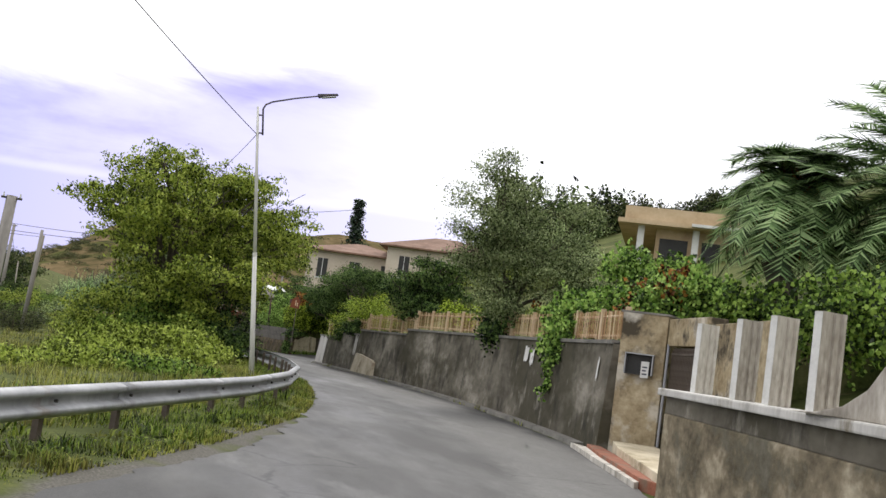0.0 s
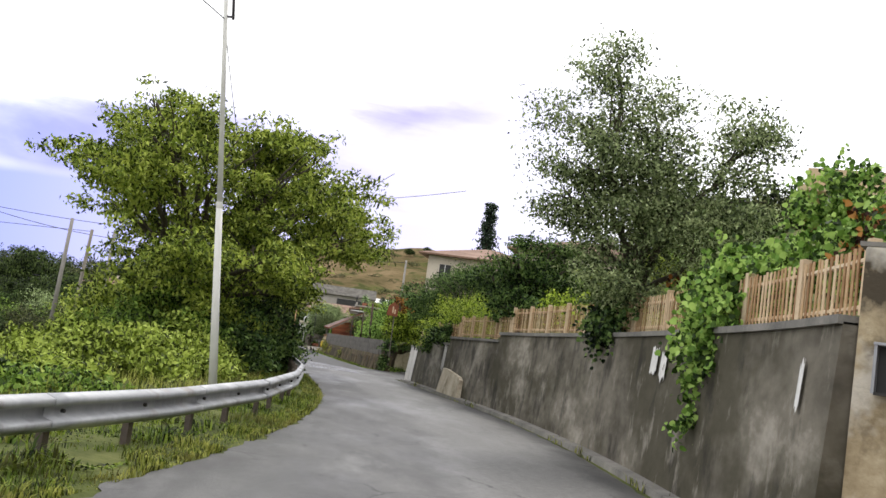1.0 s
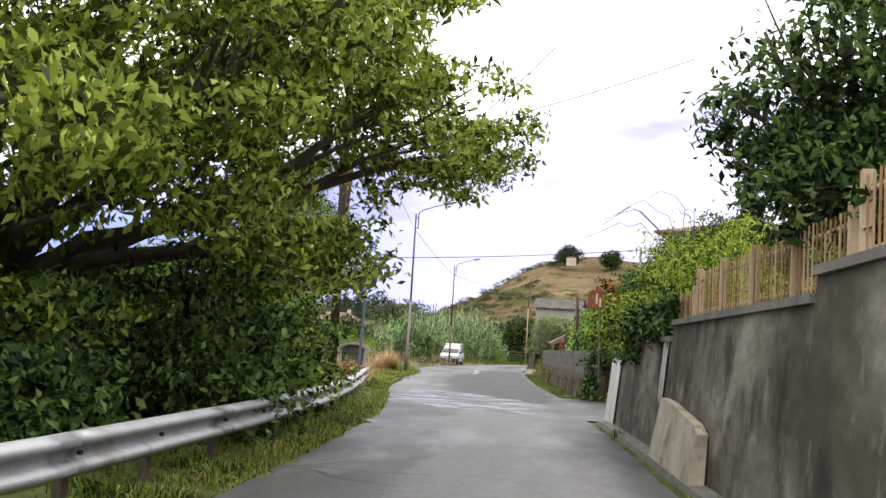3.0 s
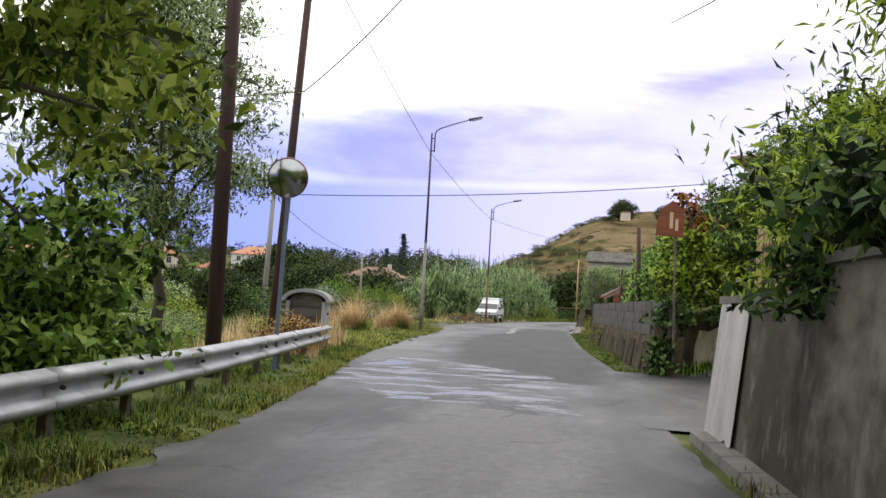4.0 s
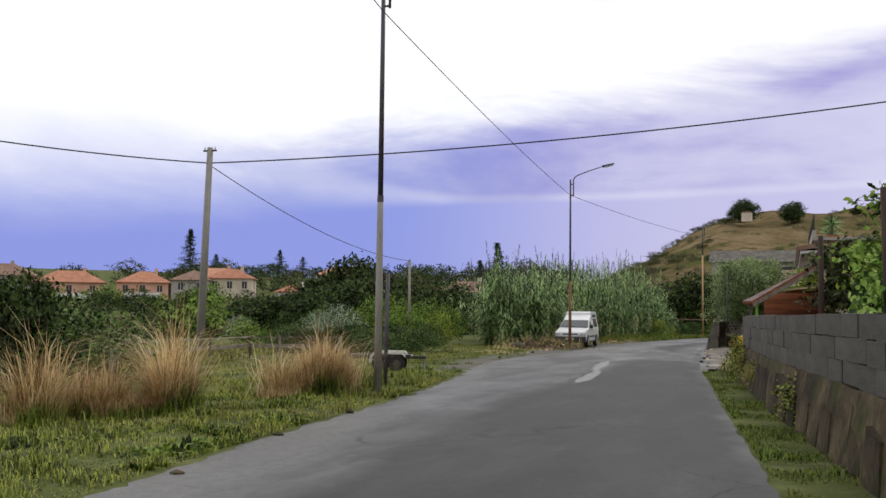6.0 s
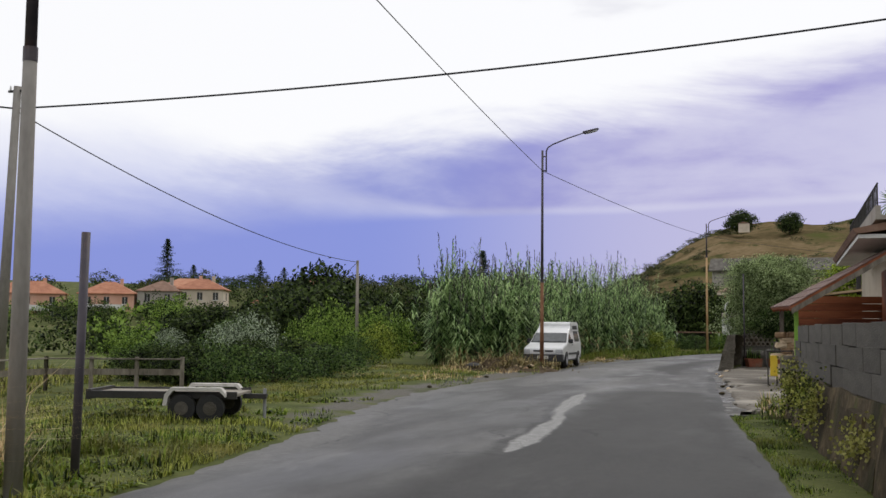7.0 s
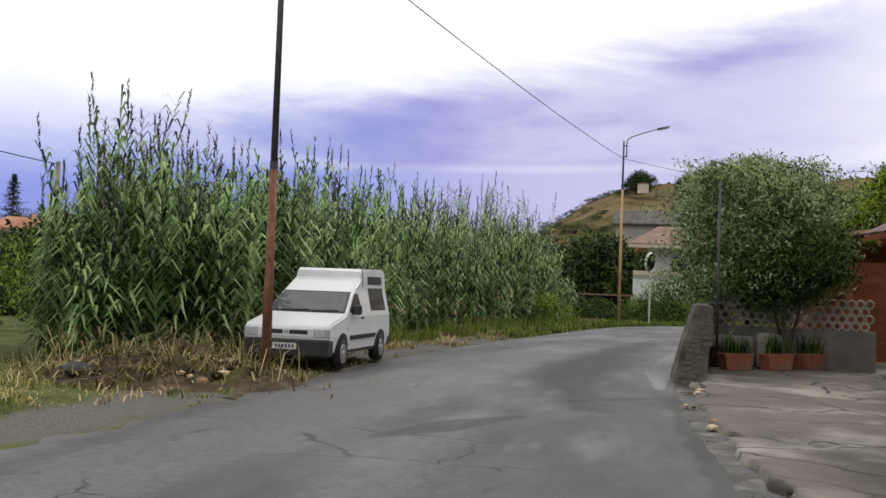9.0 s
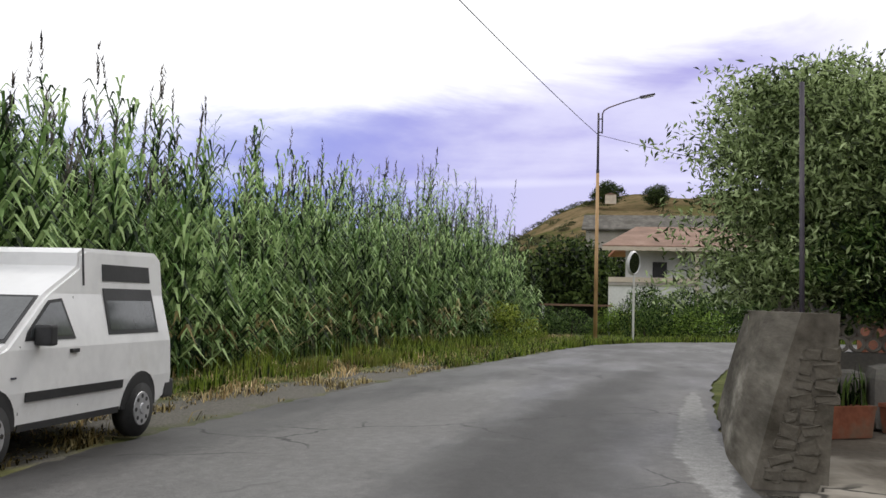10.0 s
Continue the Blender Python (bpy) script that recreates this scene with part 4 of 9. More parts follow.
def road_material():
    """Old asphalt under pale wear, newer dark surfacing, broken wet layers and a filled trench, their edges frayed by noise."""
    m = M["asphalt"].copy()
    nt = m.node_tree
    nodes, link = nt.nodes, nt.links.new
    b = nodes["Principled BSDF"]
    colour = b.inputs["Base Color"].links[0].from_socket
    gloss = b.inputs["Roughness"].links[0].from_socket
    co = nodes.new("ShaderNodeTexCoord")

    def noise_at(scale, stretch=(1, 1, 1), detail=6, rough=0.62):
        mp = nodes.new("ShaderNodeMapping")
        mp.inputs["Scale"].default_value = stretch
        link(co.outputs["Object"], mp.inputs["Vector"])
        n = nodes.new("ShaderNodeTexNoise")
        n.inputs["Scale"].default_value, n.inputs["Detail"].default_value, n.inputs["Roughness"].default_value = scale, detail, rough
        link(mp.outputs[0], n.inputs["Vector"])
        return n.outputs["Fac"]

    def math_node(kind, a, c, d=None):
        n = nodes.new("ShaderNodeMath")
        n.operation = kind
        for k, value in enumerate((a, c, d)):
            if isinstance(value, (int, float)):
                n.inputs[k].default_value = value
            elif value is not None:
                link(value, n.inputs[k])
        return n.outputs[0]

    def ranged(value, lo, hi, to_lo=0.0, to_hi=1.0):
        n = nodes.new("ShaderNodeMapRange")
        n.inputs["From Min"].default_value, n.inputs["From Max"].default_value = lo, hi
        n.inputs["To Min"].default_value, n.inputs["To Max"].default_value = to_lo, to_hi
        link(value, n.inputs["Value"])
        return n.outputs[0]

    def mixed(f, a, c):
        n = nodes.new("ShaderNodeMix")
        n.data_type = "RGBA"
        link(f, n.inputs["Factor"])
        for k, value in (("A", a), ("B", c)):
            if isinstance(value, tuple):
                n.inputs[k].default_value = (*value, 1)
            else:
                link(value, n.inputs[k])
        return n.outputs["Result"]

    def blend(f, a, c):
        n = nodes.new("ShaderNodeMix")
        link(f, n.inputs["Factor"])
        for k, value in (("A", a), ("B", c)):
            if isinstance(value, (int, float)):
                n.inputs[k].default_value = value
            else:
                link(value, n.inputs[k])
        return n.outputs["Result"]

    fray = noise_at(1.3, (1, 0.6, 1))
    fine = noise_at(55.0, (1, 1, 1), 3)
    crumb = noise_at(9.0, (1, 0.7, 1), 5)

    def mask(key, amount, soft):
        at = nodes.new("ShaderNodeAttribute")
        at.attribute_name = key
        jag = math_node("MULTIPLY_ADD", math_node("SUBTRACT", fray, 0.5), amount, at.outputs["Fac"])
        jag = math_node("MULTIPLY_ADD", math_node("SUBTRACT", crumb, 0.5), amount * 0.45, jag)
        return ranged(jag, -soft, soft)

    grain = math_node("MULTIPLY", ranged(fine, 0.3, 0.7, 0.6, 1.4), ranged(crumb, 0.3, 0.7, 0.75, 1.25))

    def grained(r, g, c):
        n = nodes.new("ShaderNodeVectorMath")
        n.operation = "SCALE"
        n.inputs[0].default_value = (r, g, c)
        link(grain, n.inputs["Scale"])
        return n.outputs[0]

    worn, dark, broken, trench = mask("worn", 1.1, 0.22), mask("dark", 0.9, 0.3), mask("broken", 1.2, 0.08), mask("trench", 0.3, 0.03)
    tar, puddle = mask("tar", 0.5, 0.05), mask("puddle", 0.6, 0.03)
    colour = mixed(math_node("MULTIPLY", worn, 0.8), colour, grained(0.120, 0.116, 0.110))
    broad = ranged(noise_at(0.8, (1, 0.25, 1), 7, 0.66), 0.35, 0.65, 0.55, 0.95)
    colour = mixed(math_node("MULTIPLY", dark, broad), colour, grained(0.026, 0.0245, 0.023))
    flakes = ranged(noise_at(0.9, (0.75, 1.25, 1), 9, 0.68), 0.50, 0.56)
    holes = ranged(noise_at(2.0, (0.8, 1.3, 1), 8, 0.7), 0.56, 0.62)
    torn = mixed(holes, mixed(flakes, grained(0.055, 0.054, 0.054), grained(0.15, 0.149, 0.146)), (0.02, 0.02, 0.02))
    colour = mixed(broken, colour, torn)
    colour = mixed(math_node("MULTIPLY", tar, 0.85), colour, (0.022, 0.021, 0.020))
    colour = mixed(cracks(m, 0.42, 0.55), colour, (0.016, 0.015, 0.014))
    colour = mixed(trench, colour, grained(0.25, 0.247, 0.24))
    colour = mixed(puddle, colour, (0.13, 0.13, 0.125))
    link(colour, b.inputs["Base Color"])
    damp = blend(math_node("MULTIPLY", broken, flakes), blend(dark, gloss, 0.7), 0.22)
    link(blend(puddle, blend(trench, damp, 0.8), 0.2), b.inputs["Roughness"])
    height = math_node("MULTIPLY_ADD", fine, 0.22, math_node("MULTIPLY", crumb, 0.25))
    height = math_node("MULTIPLY_ADD", math_node("MULTIPLY", broken, flakes), -0.9, height)
    height = math_node("MULTIPLY_ADD", trench, -0.5, height)
    bump = nodes.new("ShaderNodeBump")
    bump.inputs["Strength"].default_value, bump.inputs["Distance"].default_value = 0.7, 0.025
    dry = math_node("SUBTRACT", 1.0, puddle)
    height = math_node("MULTIPLY", height, dry)
    link(math_node("MULTIPLY", dry, 0.7), bump.inputs["Strength"])
    link(height, bump.inputs["Height"])
    link(bump.outputs[0], b.inputs["Normal"])
    return m


def build_road():
    fine_l, fine_r = smooth_line(LEFT, 32), smooth_line(RIGHT, 32)
    for k in range(len(fine_l)):
        fine_l[k, 0] += 0.22 * noise.noise(Vector((0, fine_l[k, 1] * 1.3, 3))) + 0.10 * noise.noise(Vector((0, fine_l[k, 1] * 5, 3)))
        fine_r[k, 0] += 0.08 * noise.noise(Vector((5, fine_r[k, 1] * 1.3, 3)))
    v, q = strip(fine_l, fine_r, 0.0, 84, 0.015)
    me = fast_mesh("road", v, quads=q)
    for key, lines in ROAD_WEAR.items():
        layer = me.attributes.new(key, "FLOAT", "POINT")
        layer.data.foreach_set("value", wear_at(v[:, :2], lines).astype(np.float32))
    me.polygons.foreach_set("use_smooth", [True] * len(me.polygons))
    return solo("road", me, road_material(), "patched grey asphalt lane with worn edges", "road", kind="structure")


build_road()


over(M["yard"], cracks(M["yard"], 0.5, 0.44, 0.02), (0.03, 0.026, 0.018))


def yard():
    """Concrete forecourt with cracked slabs, and the driveway mouth."""
    ys = np.arange(103.4, 136.2, 0.2)
    bite = [0.28 * noise.noise(Vector((0, y * 0.55, 4))) + 0.14 * noise.noise(Vector((0, y * 2.3, 8))) + (0.55 * math.exp(-((y - 113.4) / 0.9) ** 2)) for y in ys]
    pts_l = np.array([(right_x(y) + (0.30 if y < 126 else 0.6) + b, y) for y, b in zip(ys, bite)])
    pts_r = np.array([(right_x(y) + 9.5, y) for y in ys])
    v, q = strip(pts_l, pts_r, 0.055, 40)
    for p in v:
        p[2] += 0.035 * noise.noise(Vector((p[0] * 0.5, p[1] * 0.5, 0))) + 0.012 * noise.noise(Vector((p[0] * 2.5, p[1] * 2.5, 3)))
        if noise.noise(Vector((p[0] * 0.7, p[1] * 0.7, 9))) > 0.34:
            p[2] -= 0.05
    low = v.reshape(len(ys), 41, 3)[:, 0].copy()
    low[:, 2], low[:, 0] = -0.08, low[:, 0] - 0.05
    first = np.arange(len(ys)) * 41
    base = len(v) + np.arange(len(ys))
    skirt = np.stack([base[:-1], first[:-1], first[1:], base[1:]], -1)
    v, q = np.concatenate([v, low]), np.concatenate([q, skirt])
    solo("pavement_yard", fast_mesh("pavement_yard", v, quads=q), M["yard"], "cracked pale concrete forecourt", "pavement", kind="structure")
    a = np.array([(right_x(y) - 0.08, y) for y in np.arange(103.2, 127, 0.4)])
    b = np.array([(right_x(y) + 1.4, y) for y in np.arange(103.2, 127, 0.4)])
    v, q = strip(a, b, -0.006, 4)
    solo("pavement_gutter", fast_mesh("pavement_gutter", v, quads=q), M["gutter"], "dark wet gutter of crumbled asphalt along the yard", "pavement", kind="structure")
    ys = np.arange(69.4, 79.0, 0.4)
    a = np.array([(float(np.interp(y, [69.4, 73.1, 77.4, 79.0], [10.05, 10.75, 13.0, 13.7])), y) for y in ys])
    v, q = strip(a, a + np.array([8.0, 0.0]), 0.005, 8)
    solo("pavement_drive", fast_mesh("pavement_drive", v, quads=q), M["asphalt"], "grey asphalt driveway beside a rough wall", "pavement", kind="structure")
    a = np.array([(right_x(y) - 0.3, y) for y in np.arange(57.9, 69.6, 0.4)])
    b = np.array([(right_x(y) + 9.0, y) for y in np.arange(57.9, 69.6, 0.4)])
    v, q = strip(a, b, 0.006, 8)
    solo("pavement_drive", fast_mesh("pavement_drive", v, quads=q), M["asphalt"], "grey asphalt driveway mouth", "pavement", kind="structure")


yard()

# ---- far hill with dry grass and scrub ----
def hill_height(x, y):
    crest = np.interp(x, [-230, -170, -120, -85, -71, -52, -42, -31, -10, 50, 150, 300, 500, 800], [0, 6, 20, 37, 47, 58, 63.5, 70, 71, 71, 78, 95, 112, 120])
    f = np.clip((y - 520) / 270, 0, 1)
    return crest * (f ** 0.8) + 1.5 * np.sin(x * 0.11 + y * 0.05) * f


def build_hill():
    xs, ys = np.linspace(-320, 700, 120), np.concatenate([np.linspace(470, 800, 45), [900, 1050]])
    rows = [(x, y, float(hill_height(x, y)) + 3 * noise.noise(Vector((x, y, 0)) * 0.025) - (4 if y < 500 else 0)) for y in ys for x in xs]
    idx = np.arange(len(rows)).reshape(len(ys), len(xs))
    quads = np.stack([idx[:-1, :-1], idx[:-1, 1:], idx[1:, 1:], idx[1:, :-1]], -1).reshape(-1, 4)
    me = fast_mesh("hill", np.array(rows), quads=quads)
    me.polygons.foreach_set("use_smooth", [True] * len(me.polygons))
    solo("backdrop_hill", me, M["hill"], "dry brown hillside dotted with green scrub", "hill", kind="structure")


build_hill()
# ---- retaining wall on the right, with coping, fence and gate ----
def wall_foot(y):
    return float(right_x(y)) + 0.38


def wall_top(y):
    return 2.28 if y < 42 else (2.06 if y < 49.5 else (1.82 if y < 54 else 1.55))


def battered(name, ys, foot, top, lean, thick, mat, label, step=0.6):
    """A wall that leans back from the road, its top given by a function of y."""
    rows = []
    for y in ys:
        f, h = foot(y), top(y)
        k = 0.006 * noise.noise(Vector((y * 0.6, 0, 2)))
        rows.append([(f + thick + max(lean - 0.1, 0.05), y, -0.15), (f + k, y, -0.15), (f + lean * 0.5 + k * 1.5, y, h * 0.5), (f + lean, y, h), (f + lean + thick, y, h)])
    v = np.array(rows).reshape(-1, 3)
    n = len(rows)
    idx = np.arange(n * 5).reshape(n, 5)
    quads = np.stack([idx[:-1, :-1], idx[:-1, 1:], idx[1:, 1:], idx[1:, :-1]], -1).reshape(-1, 4).tolist()
    me = bpy.data.meshes.new(name)
    me.from_pydata(v.tolist(), [], quads + [idx[0].tolist(), idx[-1][::-1].tolist()])
    return solo(name, me, M[mat], label, "wall", kind="structure")


wall = battered("wall_retaining", np.unique(np.concatenate([np.arange(19.3, 57.6, 0.5), [41.98, 42.0, 49.48, 49.5, 53.98, 54.0, 57.6]])), wall_foot, wall_top, 0.15, 0.45, "wall", "stained dark concrete retaining wall leaning back from the road")
for y0, y1 in ((19.3, 41.95), (42.02, 49.45), (49.52, 53.95), (54.02, 57.65)):
    bm = bmesh.new()
    steps = np.linspace(y0, y1, max(2, int((y1 - y0) / 1.0)))
    for a, b in zip(steps, steps[1:]):
        f0, f1, h = wall_foot(a) + 0.10, wall_foot(b) + 0.10, wall_top((y0 + y1) / 2)
        vs = [bm.verts.new(p) for p in ((f0, a, h - 0.02), (f0 + 0.5, a, h - 0.02), (f1 + 0.5, b, h - 0.02), (f1, b, h - 0.02), (f0, a, h + 0.06), (f0 + 0.5, a, h + 0.06), (f1 + 0.5, b, h + 0.06), (f1, b, h + 0.06))]
        for q in ((0, 1, 2, 3), (4, 7, 6, 5), (0, 3, 7, 4), (1, 5, 6, 2), (0, 4, 5, 1), (3, 2, 6, 7)):
            bm.faces.new([vs[i] for i in q])
    part("coping", bm, M["wall_cap"], wall, "grey weathered coping")


def on_wall(y, h, out=0.01):
    """A point on the leaning face of the retaining wall, h metres up."""
    return Vector((wall_foot(y) + 0.15 * h / wall_top(y) - out, y, h))


def wall_mark(name, y0, y1, h0, h1, mat, label, ragged=0.15):
    """A ragged area of other colour on the wall's face."""
    bm = bmesh.new()
    n = 9
    lo = [on_wall(y0 + (y1 - y0) * k / n, h0 + ragged * (h1 - h0) * random.uniform(-1, 1), 0.035) for k in range(n + 1)]
    hi = [on_wall(y0 + (y1 - y0) * k / n, h1 + ragged * (h1 - h0) * random.uniform(-1, 1), 0.035) for k in range(n + 1)]
    a, b = [bm.verts.new(p) for p in lo], [bm.verts.new(p) for p in hi]
    for k in range(n):
        bm.faces.new((a[k], a[k + 1], b[k + 1], b[k]))
    part(name, bm, M[mat], wall, label)


# whitewashed strokes and pale lime streaks on the wall
wall_mark("paint_mark", 26.72, 27.12, 1.66, 2.04, "white_paint", "patch of white paint", 0.16)
wall_mark("paint_mark", 26.15, 26.5, 1.58, 1.98, "white_paint", "patch of white paint", 0.16)
wall_mark("lime_streak", 49.7, 50.2, 0.9, 1.75, "limewash", "pale lime streak", 0.2)
wall_mark("render_end", 55.9, 57.55, 0.05, 1.5, "limewash", "pale render at the wall's end", 0.06)

wall_mark("paint_mark", 20.15, 20.28, 1.45, 1.9, "white_paint", "thin white stroke", 0.15)

# kerb strip at the wall's foot
bm = bmesh.new()
for y in np.arange(20.4, 57, 1.0):
    a, b = wall_foot(y), wall_foot(y + 0.97)
    vs = [bm.verts.new(p) for p in ((a - 0.22, y, -0.05), (a + 0.05, y, -0.05), (b + 0.05, y + 0.97, -0.05), (b - 0.22, y + 0.97, -0.05), (a - 0.2, y, 0.07), (a + 0.05, y, 0.09), (b + 0.05, y + 0.97, 0.09), (b - 0.2, y + 0.97, 0.07))]
    for q in ((4, 7, 6, 5), (0, 3, 7, 4), (1, 5, 6, 2), (0, 4, 5, 1), (3, 2, 6, 7)):
        bm.faces.new([vs[i] for i in q])
solo("kerb", bm, M["wall_cap"], "narrow grey concrete kerb along the wall foot", "kerb", kind="structure")

# pale slab leaning against the wall
bm = bmesh.new()
pts = [(45.7, 0.0), (49.3, 0.0), (49.1, 0.95), (48.3, 0.93), (46.2, 0.76), (45.8, 0.66)]
fr = [bm.verts.new(on_wall(y, h, 0.20 - 0.08 * h)) for y, h in pts]
bk = [bm.verts.new(on_wall(y, h, 0.02)) for y, h in pts]
bm.faces.new(fr)
bm.faces.new(bk[::-1])
for i in range(len(pts)):
    j = (i + 1) % len(pts)
    bm.faces.new((fr[j], fr[i], bk[i], bk[j]))
solo("concrete_slab", bm, M["slab"], "broken pale concrete slab leaning on the wall", "slab")


# picket fence on the wall
def fence_run(y0, y1, height, label):
    f = thing("picket_fence", label, "fence", (0, 0, 0), group="fence along the wall")
    h0 = wall_top((y0 + y1) / 2) + 0.05
    n = max(1, round((y1 - y0) / 1.9))
    ys = np.linspace(y0 + 0.05, y1 - 0.05, n + 1)
    post = bm_mesh("post", boxed(-0.05, 0.05, -0.05, 0.05, 0, height + 0.06, bevel=0.008))
    slat = bm_mesh("slat", boxed(-0.006, 0.006, -0.024, 0.024, 0, height - 0.06))
    for y in ys:
        ob = part("post", post, M["fence_pale"], f, "pale cream post")
        ob.location = (wall_foot(y) + 0.48, y, h0)
    for a, b in zip(ys, ys[1:]):
        for z in (0.14, height - 0.12):
            pa, pb = Vector((wall_foot(a) + 0.48, a, h0 + z)), Vector((wall_foot(b) + 0.48, b, h0 + z))
            part("rail", rod(pa, pb, 0.028, n=6), M["fence_pale"], f)
        m = max(2, round((b - a) / 0.14))
        for k in range(1, m):
            y = a + (b - a) * k / m
            ob = part("slat", slat, M["fence"], f)
            ob.location = (wall_foot(y) + 0.445, y, h0 + 0.06 + random.uniform(-0.015, 0.015))
            ob.rotation_euler = (random.uniform(-0.04, 0.04), 0, random.uniform(-0.06, 0.06))


fence_run(19.6, 30.0, 0.7, "low weathered orange picket fence under vines")
fence_run(30.1, 41.9, 0.74, "sun-bleached orange picket fence on a concrete wall")
fence_run(42.1, 49.4, 0.74, "sun-bleached orange picket fence stepping down the wall")
fence_run(49.6, 53.9, 0.75, "pale orange picket fence half hidden by shrubs")
fence_run(54.1, 57.4, 0.72, "short end run of pale picket fence")


# gate pillar with letter box, dark metal gate and low wall with upright slabs
def gate_front():
    g = thing("gate_wall", "ochre rendered gate wall with dark damp stains", "wall", kind="structure")
    part("pillar", prism([(11.98, 19.25), (12.75, 18.7), (13.4, 19.5), (12.5, 20.0)], 2, -0.1, 2.95, 0.02), M["plaster"], g)
    part("coping", prism([(11.94, 19.28), (12.76, 18.66), (13.44, 19.5), (12.5, 20.05)], 2, 2.95, 2.99), M["wall_cap"], g, "thin dark mossy top")
    part("lintel", prism([(12.78, 18.72), (13.15, 18.75), (12.72, 16.2), (12.37, 16.3)], 2, 2.35, 2.9, 0.02), M["plaster"], g, "ochre render over the gate")
    part("side_wall", prism([(12.35, 16.3), (12.7, 16.2), (11.98, 12.9), (11.62, 13.0)], 2, 0.0, 2.75, 0.02), M["plaster"], g, "stained yard wall beside the gate")
    # flat near-black plate on the wall; the doorway's shade is its colour
    dr = part("doorway", boxed(-0.03, 0.05, -0.5, 0.5, 0.4, 2.05, bevel=0.01), M["unlit_in"], g, "doorway in the yard wall as a shade-dark plate")
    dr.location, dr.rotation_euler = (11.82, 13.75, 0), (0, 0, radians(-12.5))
    gate = thing("garden_gate", "closed brown metal gate with vertical bars", "gate", (12.37, 16.35, 0.32), -12)
    part("gate_frame", boxed(0.03, 0.07, 0.0, 2.3, 0.0, 2.0), M["gate_brown"], gate)
    bar = bm_mesh("bar", boxed(-0.012, 0.012, -0.018, 0.018, 0.04, 1.96))
    for k in range(21):
        part("bar", bar, M["gate_brown"], gate).location = (0.0, 0.06 + k * 0.108, 0)
    for z in (0.12, 1.0, 1.85):
        part("cross_bar", boxed(-0.02, 0.03, 0.0, 2.3, z, z + 0.04, bevel=0.004), M["gate_brown"], gate)
    part("handle", boxed(-0.05, 0.0, 0.1, 0.14, 0.9, 1.05, bevel=0.006), M["galv"], gate)
    side = thing("drain_pipe", "thin grey metal pipe beside the gate", "pipe", (12.76, 18.6, 0))
    part("pipe", rod((0, 0, 0.3), (0.0, 0, 2.38), 0.028, n=8), M["galv"], side)
    mb = thing("letter_box", "open letter box with unlit black inside and white notice", "letter box", (12.34, 18.96, 1.70), -35.5)
    # back coloured near black for the shade inside the box
    part("back", boxed(-0.27, 0.27, -0.02, 0.02, 0, 0.40), M["unlit_in"], mb)
    part("base", boxed(-0.27, 0.27, -0.14, 0.0, -0.012, 0.012), M["iron"], mb)
    part("rim", boxed(-0.30, 0.30, -0.16, 0.0, 0.40, 0.425, bevel=0.006), M["galv"], mb, "pale metal lid")
    for x in (-0.28, 0.28):
        part("side", boxed(x - 0.012, x + 0.012, -0.15, 0.0, 0.0, 0.40), M["galv"], mb)
    note = part("notice", boxed(0.06, 0.22, -0.155, -0.145, -0.06, 0.27), M["plate"], mb, "white enamel notice")
    for k in range(3):
        part("print_bar", boxed(0.09, 0.19 - 0.02 * (k % 2), -0.158, -0.1555, 0.0 + k * 0.07, 0.03 + k * 0.07), M["ink"], note)
    lamp = thing("wall_lamp", "small yellow lamp box on the wall", "lamp", (11.80, 13.75, 2.2))
    part("box", boxed(-0.06, 0.1, -0.09, 0.09, 0, 0.2, bevel=0.02), M["yellow"], lamp)
    low = thing("front_wall", "rough low wall with pale coping and upright slabs", "wall", kind="structure")
    part("base", prism([(9.79, 12.4), (10.2, 12.4), (8.7, 4.6), (8.05, 4.68), (9.04, 8.7)], 2, -0.15, 1.2, 0.02), M["damp_plaster"], low, "ochre rough render")
    part("band", prism([(9.81, 12.42), (10.2, 12.42), (8.7, 4.56), (8.07, 4.64), (9.06, 8.7)], 2, 1.2, 1.44, 0.015), M["wall"], low, "darker render band under the coping")
    part("coping", prism([(9.70, 12.5), (10.26, 12.5), (8.76, 4.5), (7.97, 4.6), (8.95, 8.7)], 2, 1.44, 1.54, 0.02), M["limewash"], low, "pale concrete coping")
    slab = bm_mesh("upright_slab", prism([(-0.15, 0.05), (0.13, 0.04), (0.13, -0.05), (0.10, -0.05), (0.09, -0.02), (0.06, -0.02), (0.05, -0.045), (0.01, -0.045), (0.0, -0.02), (-0.03, -0.02), (-0.04, -0.05), (-0.09, -0.05), (-0.10, -0.06), (-0.15, -0.06)], 2, 0, 0.93))
    # white plate on the side facing the road; its brighter light put into colour
    pale = bm_mesh("pale_edge", boxed(-0.158, -0.152, -0.057, 0.047, 0.0, 0.925))
    for k, (x, y) in enumerate(((10.0, 11.78), (9.5, 9.85), (9.2, 8.65), (8.9, 7.4))):
        s = part("upright_slab", slab, M["precast"], low)
        s.location, s.rotation_euler = (x, y, 1.54), (random.uniform(-0.01, 0.01), random.uniform(-0.01, 0.01), radians(6))
        part("pale_edge", pale, M["white_paint"], s, "lit front edge, its brightness put on as a white plate")
    part("curved_parapet", prism([(4.98, 1.54), (7.2, 1.54), (6.8, 1.56), (6.4, 1.64), (6.1, 1.79), (5.9, 2.0), (5.0, 2.09)], 0, 8.4, 8.63, 0.012), M["precast"], low, "pale curved parapet")
    part("end_post", boxed(8.27, 8.54, 5.1, 5.4, 0, 2.66, bevel=0.02), M["precast"], low, "pale square end post")
    st = thing("door_step", "red tiled step on a pale landing", "step", kind="structure")
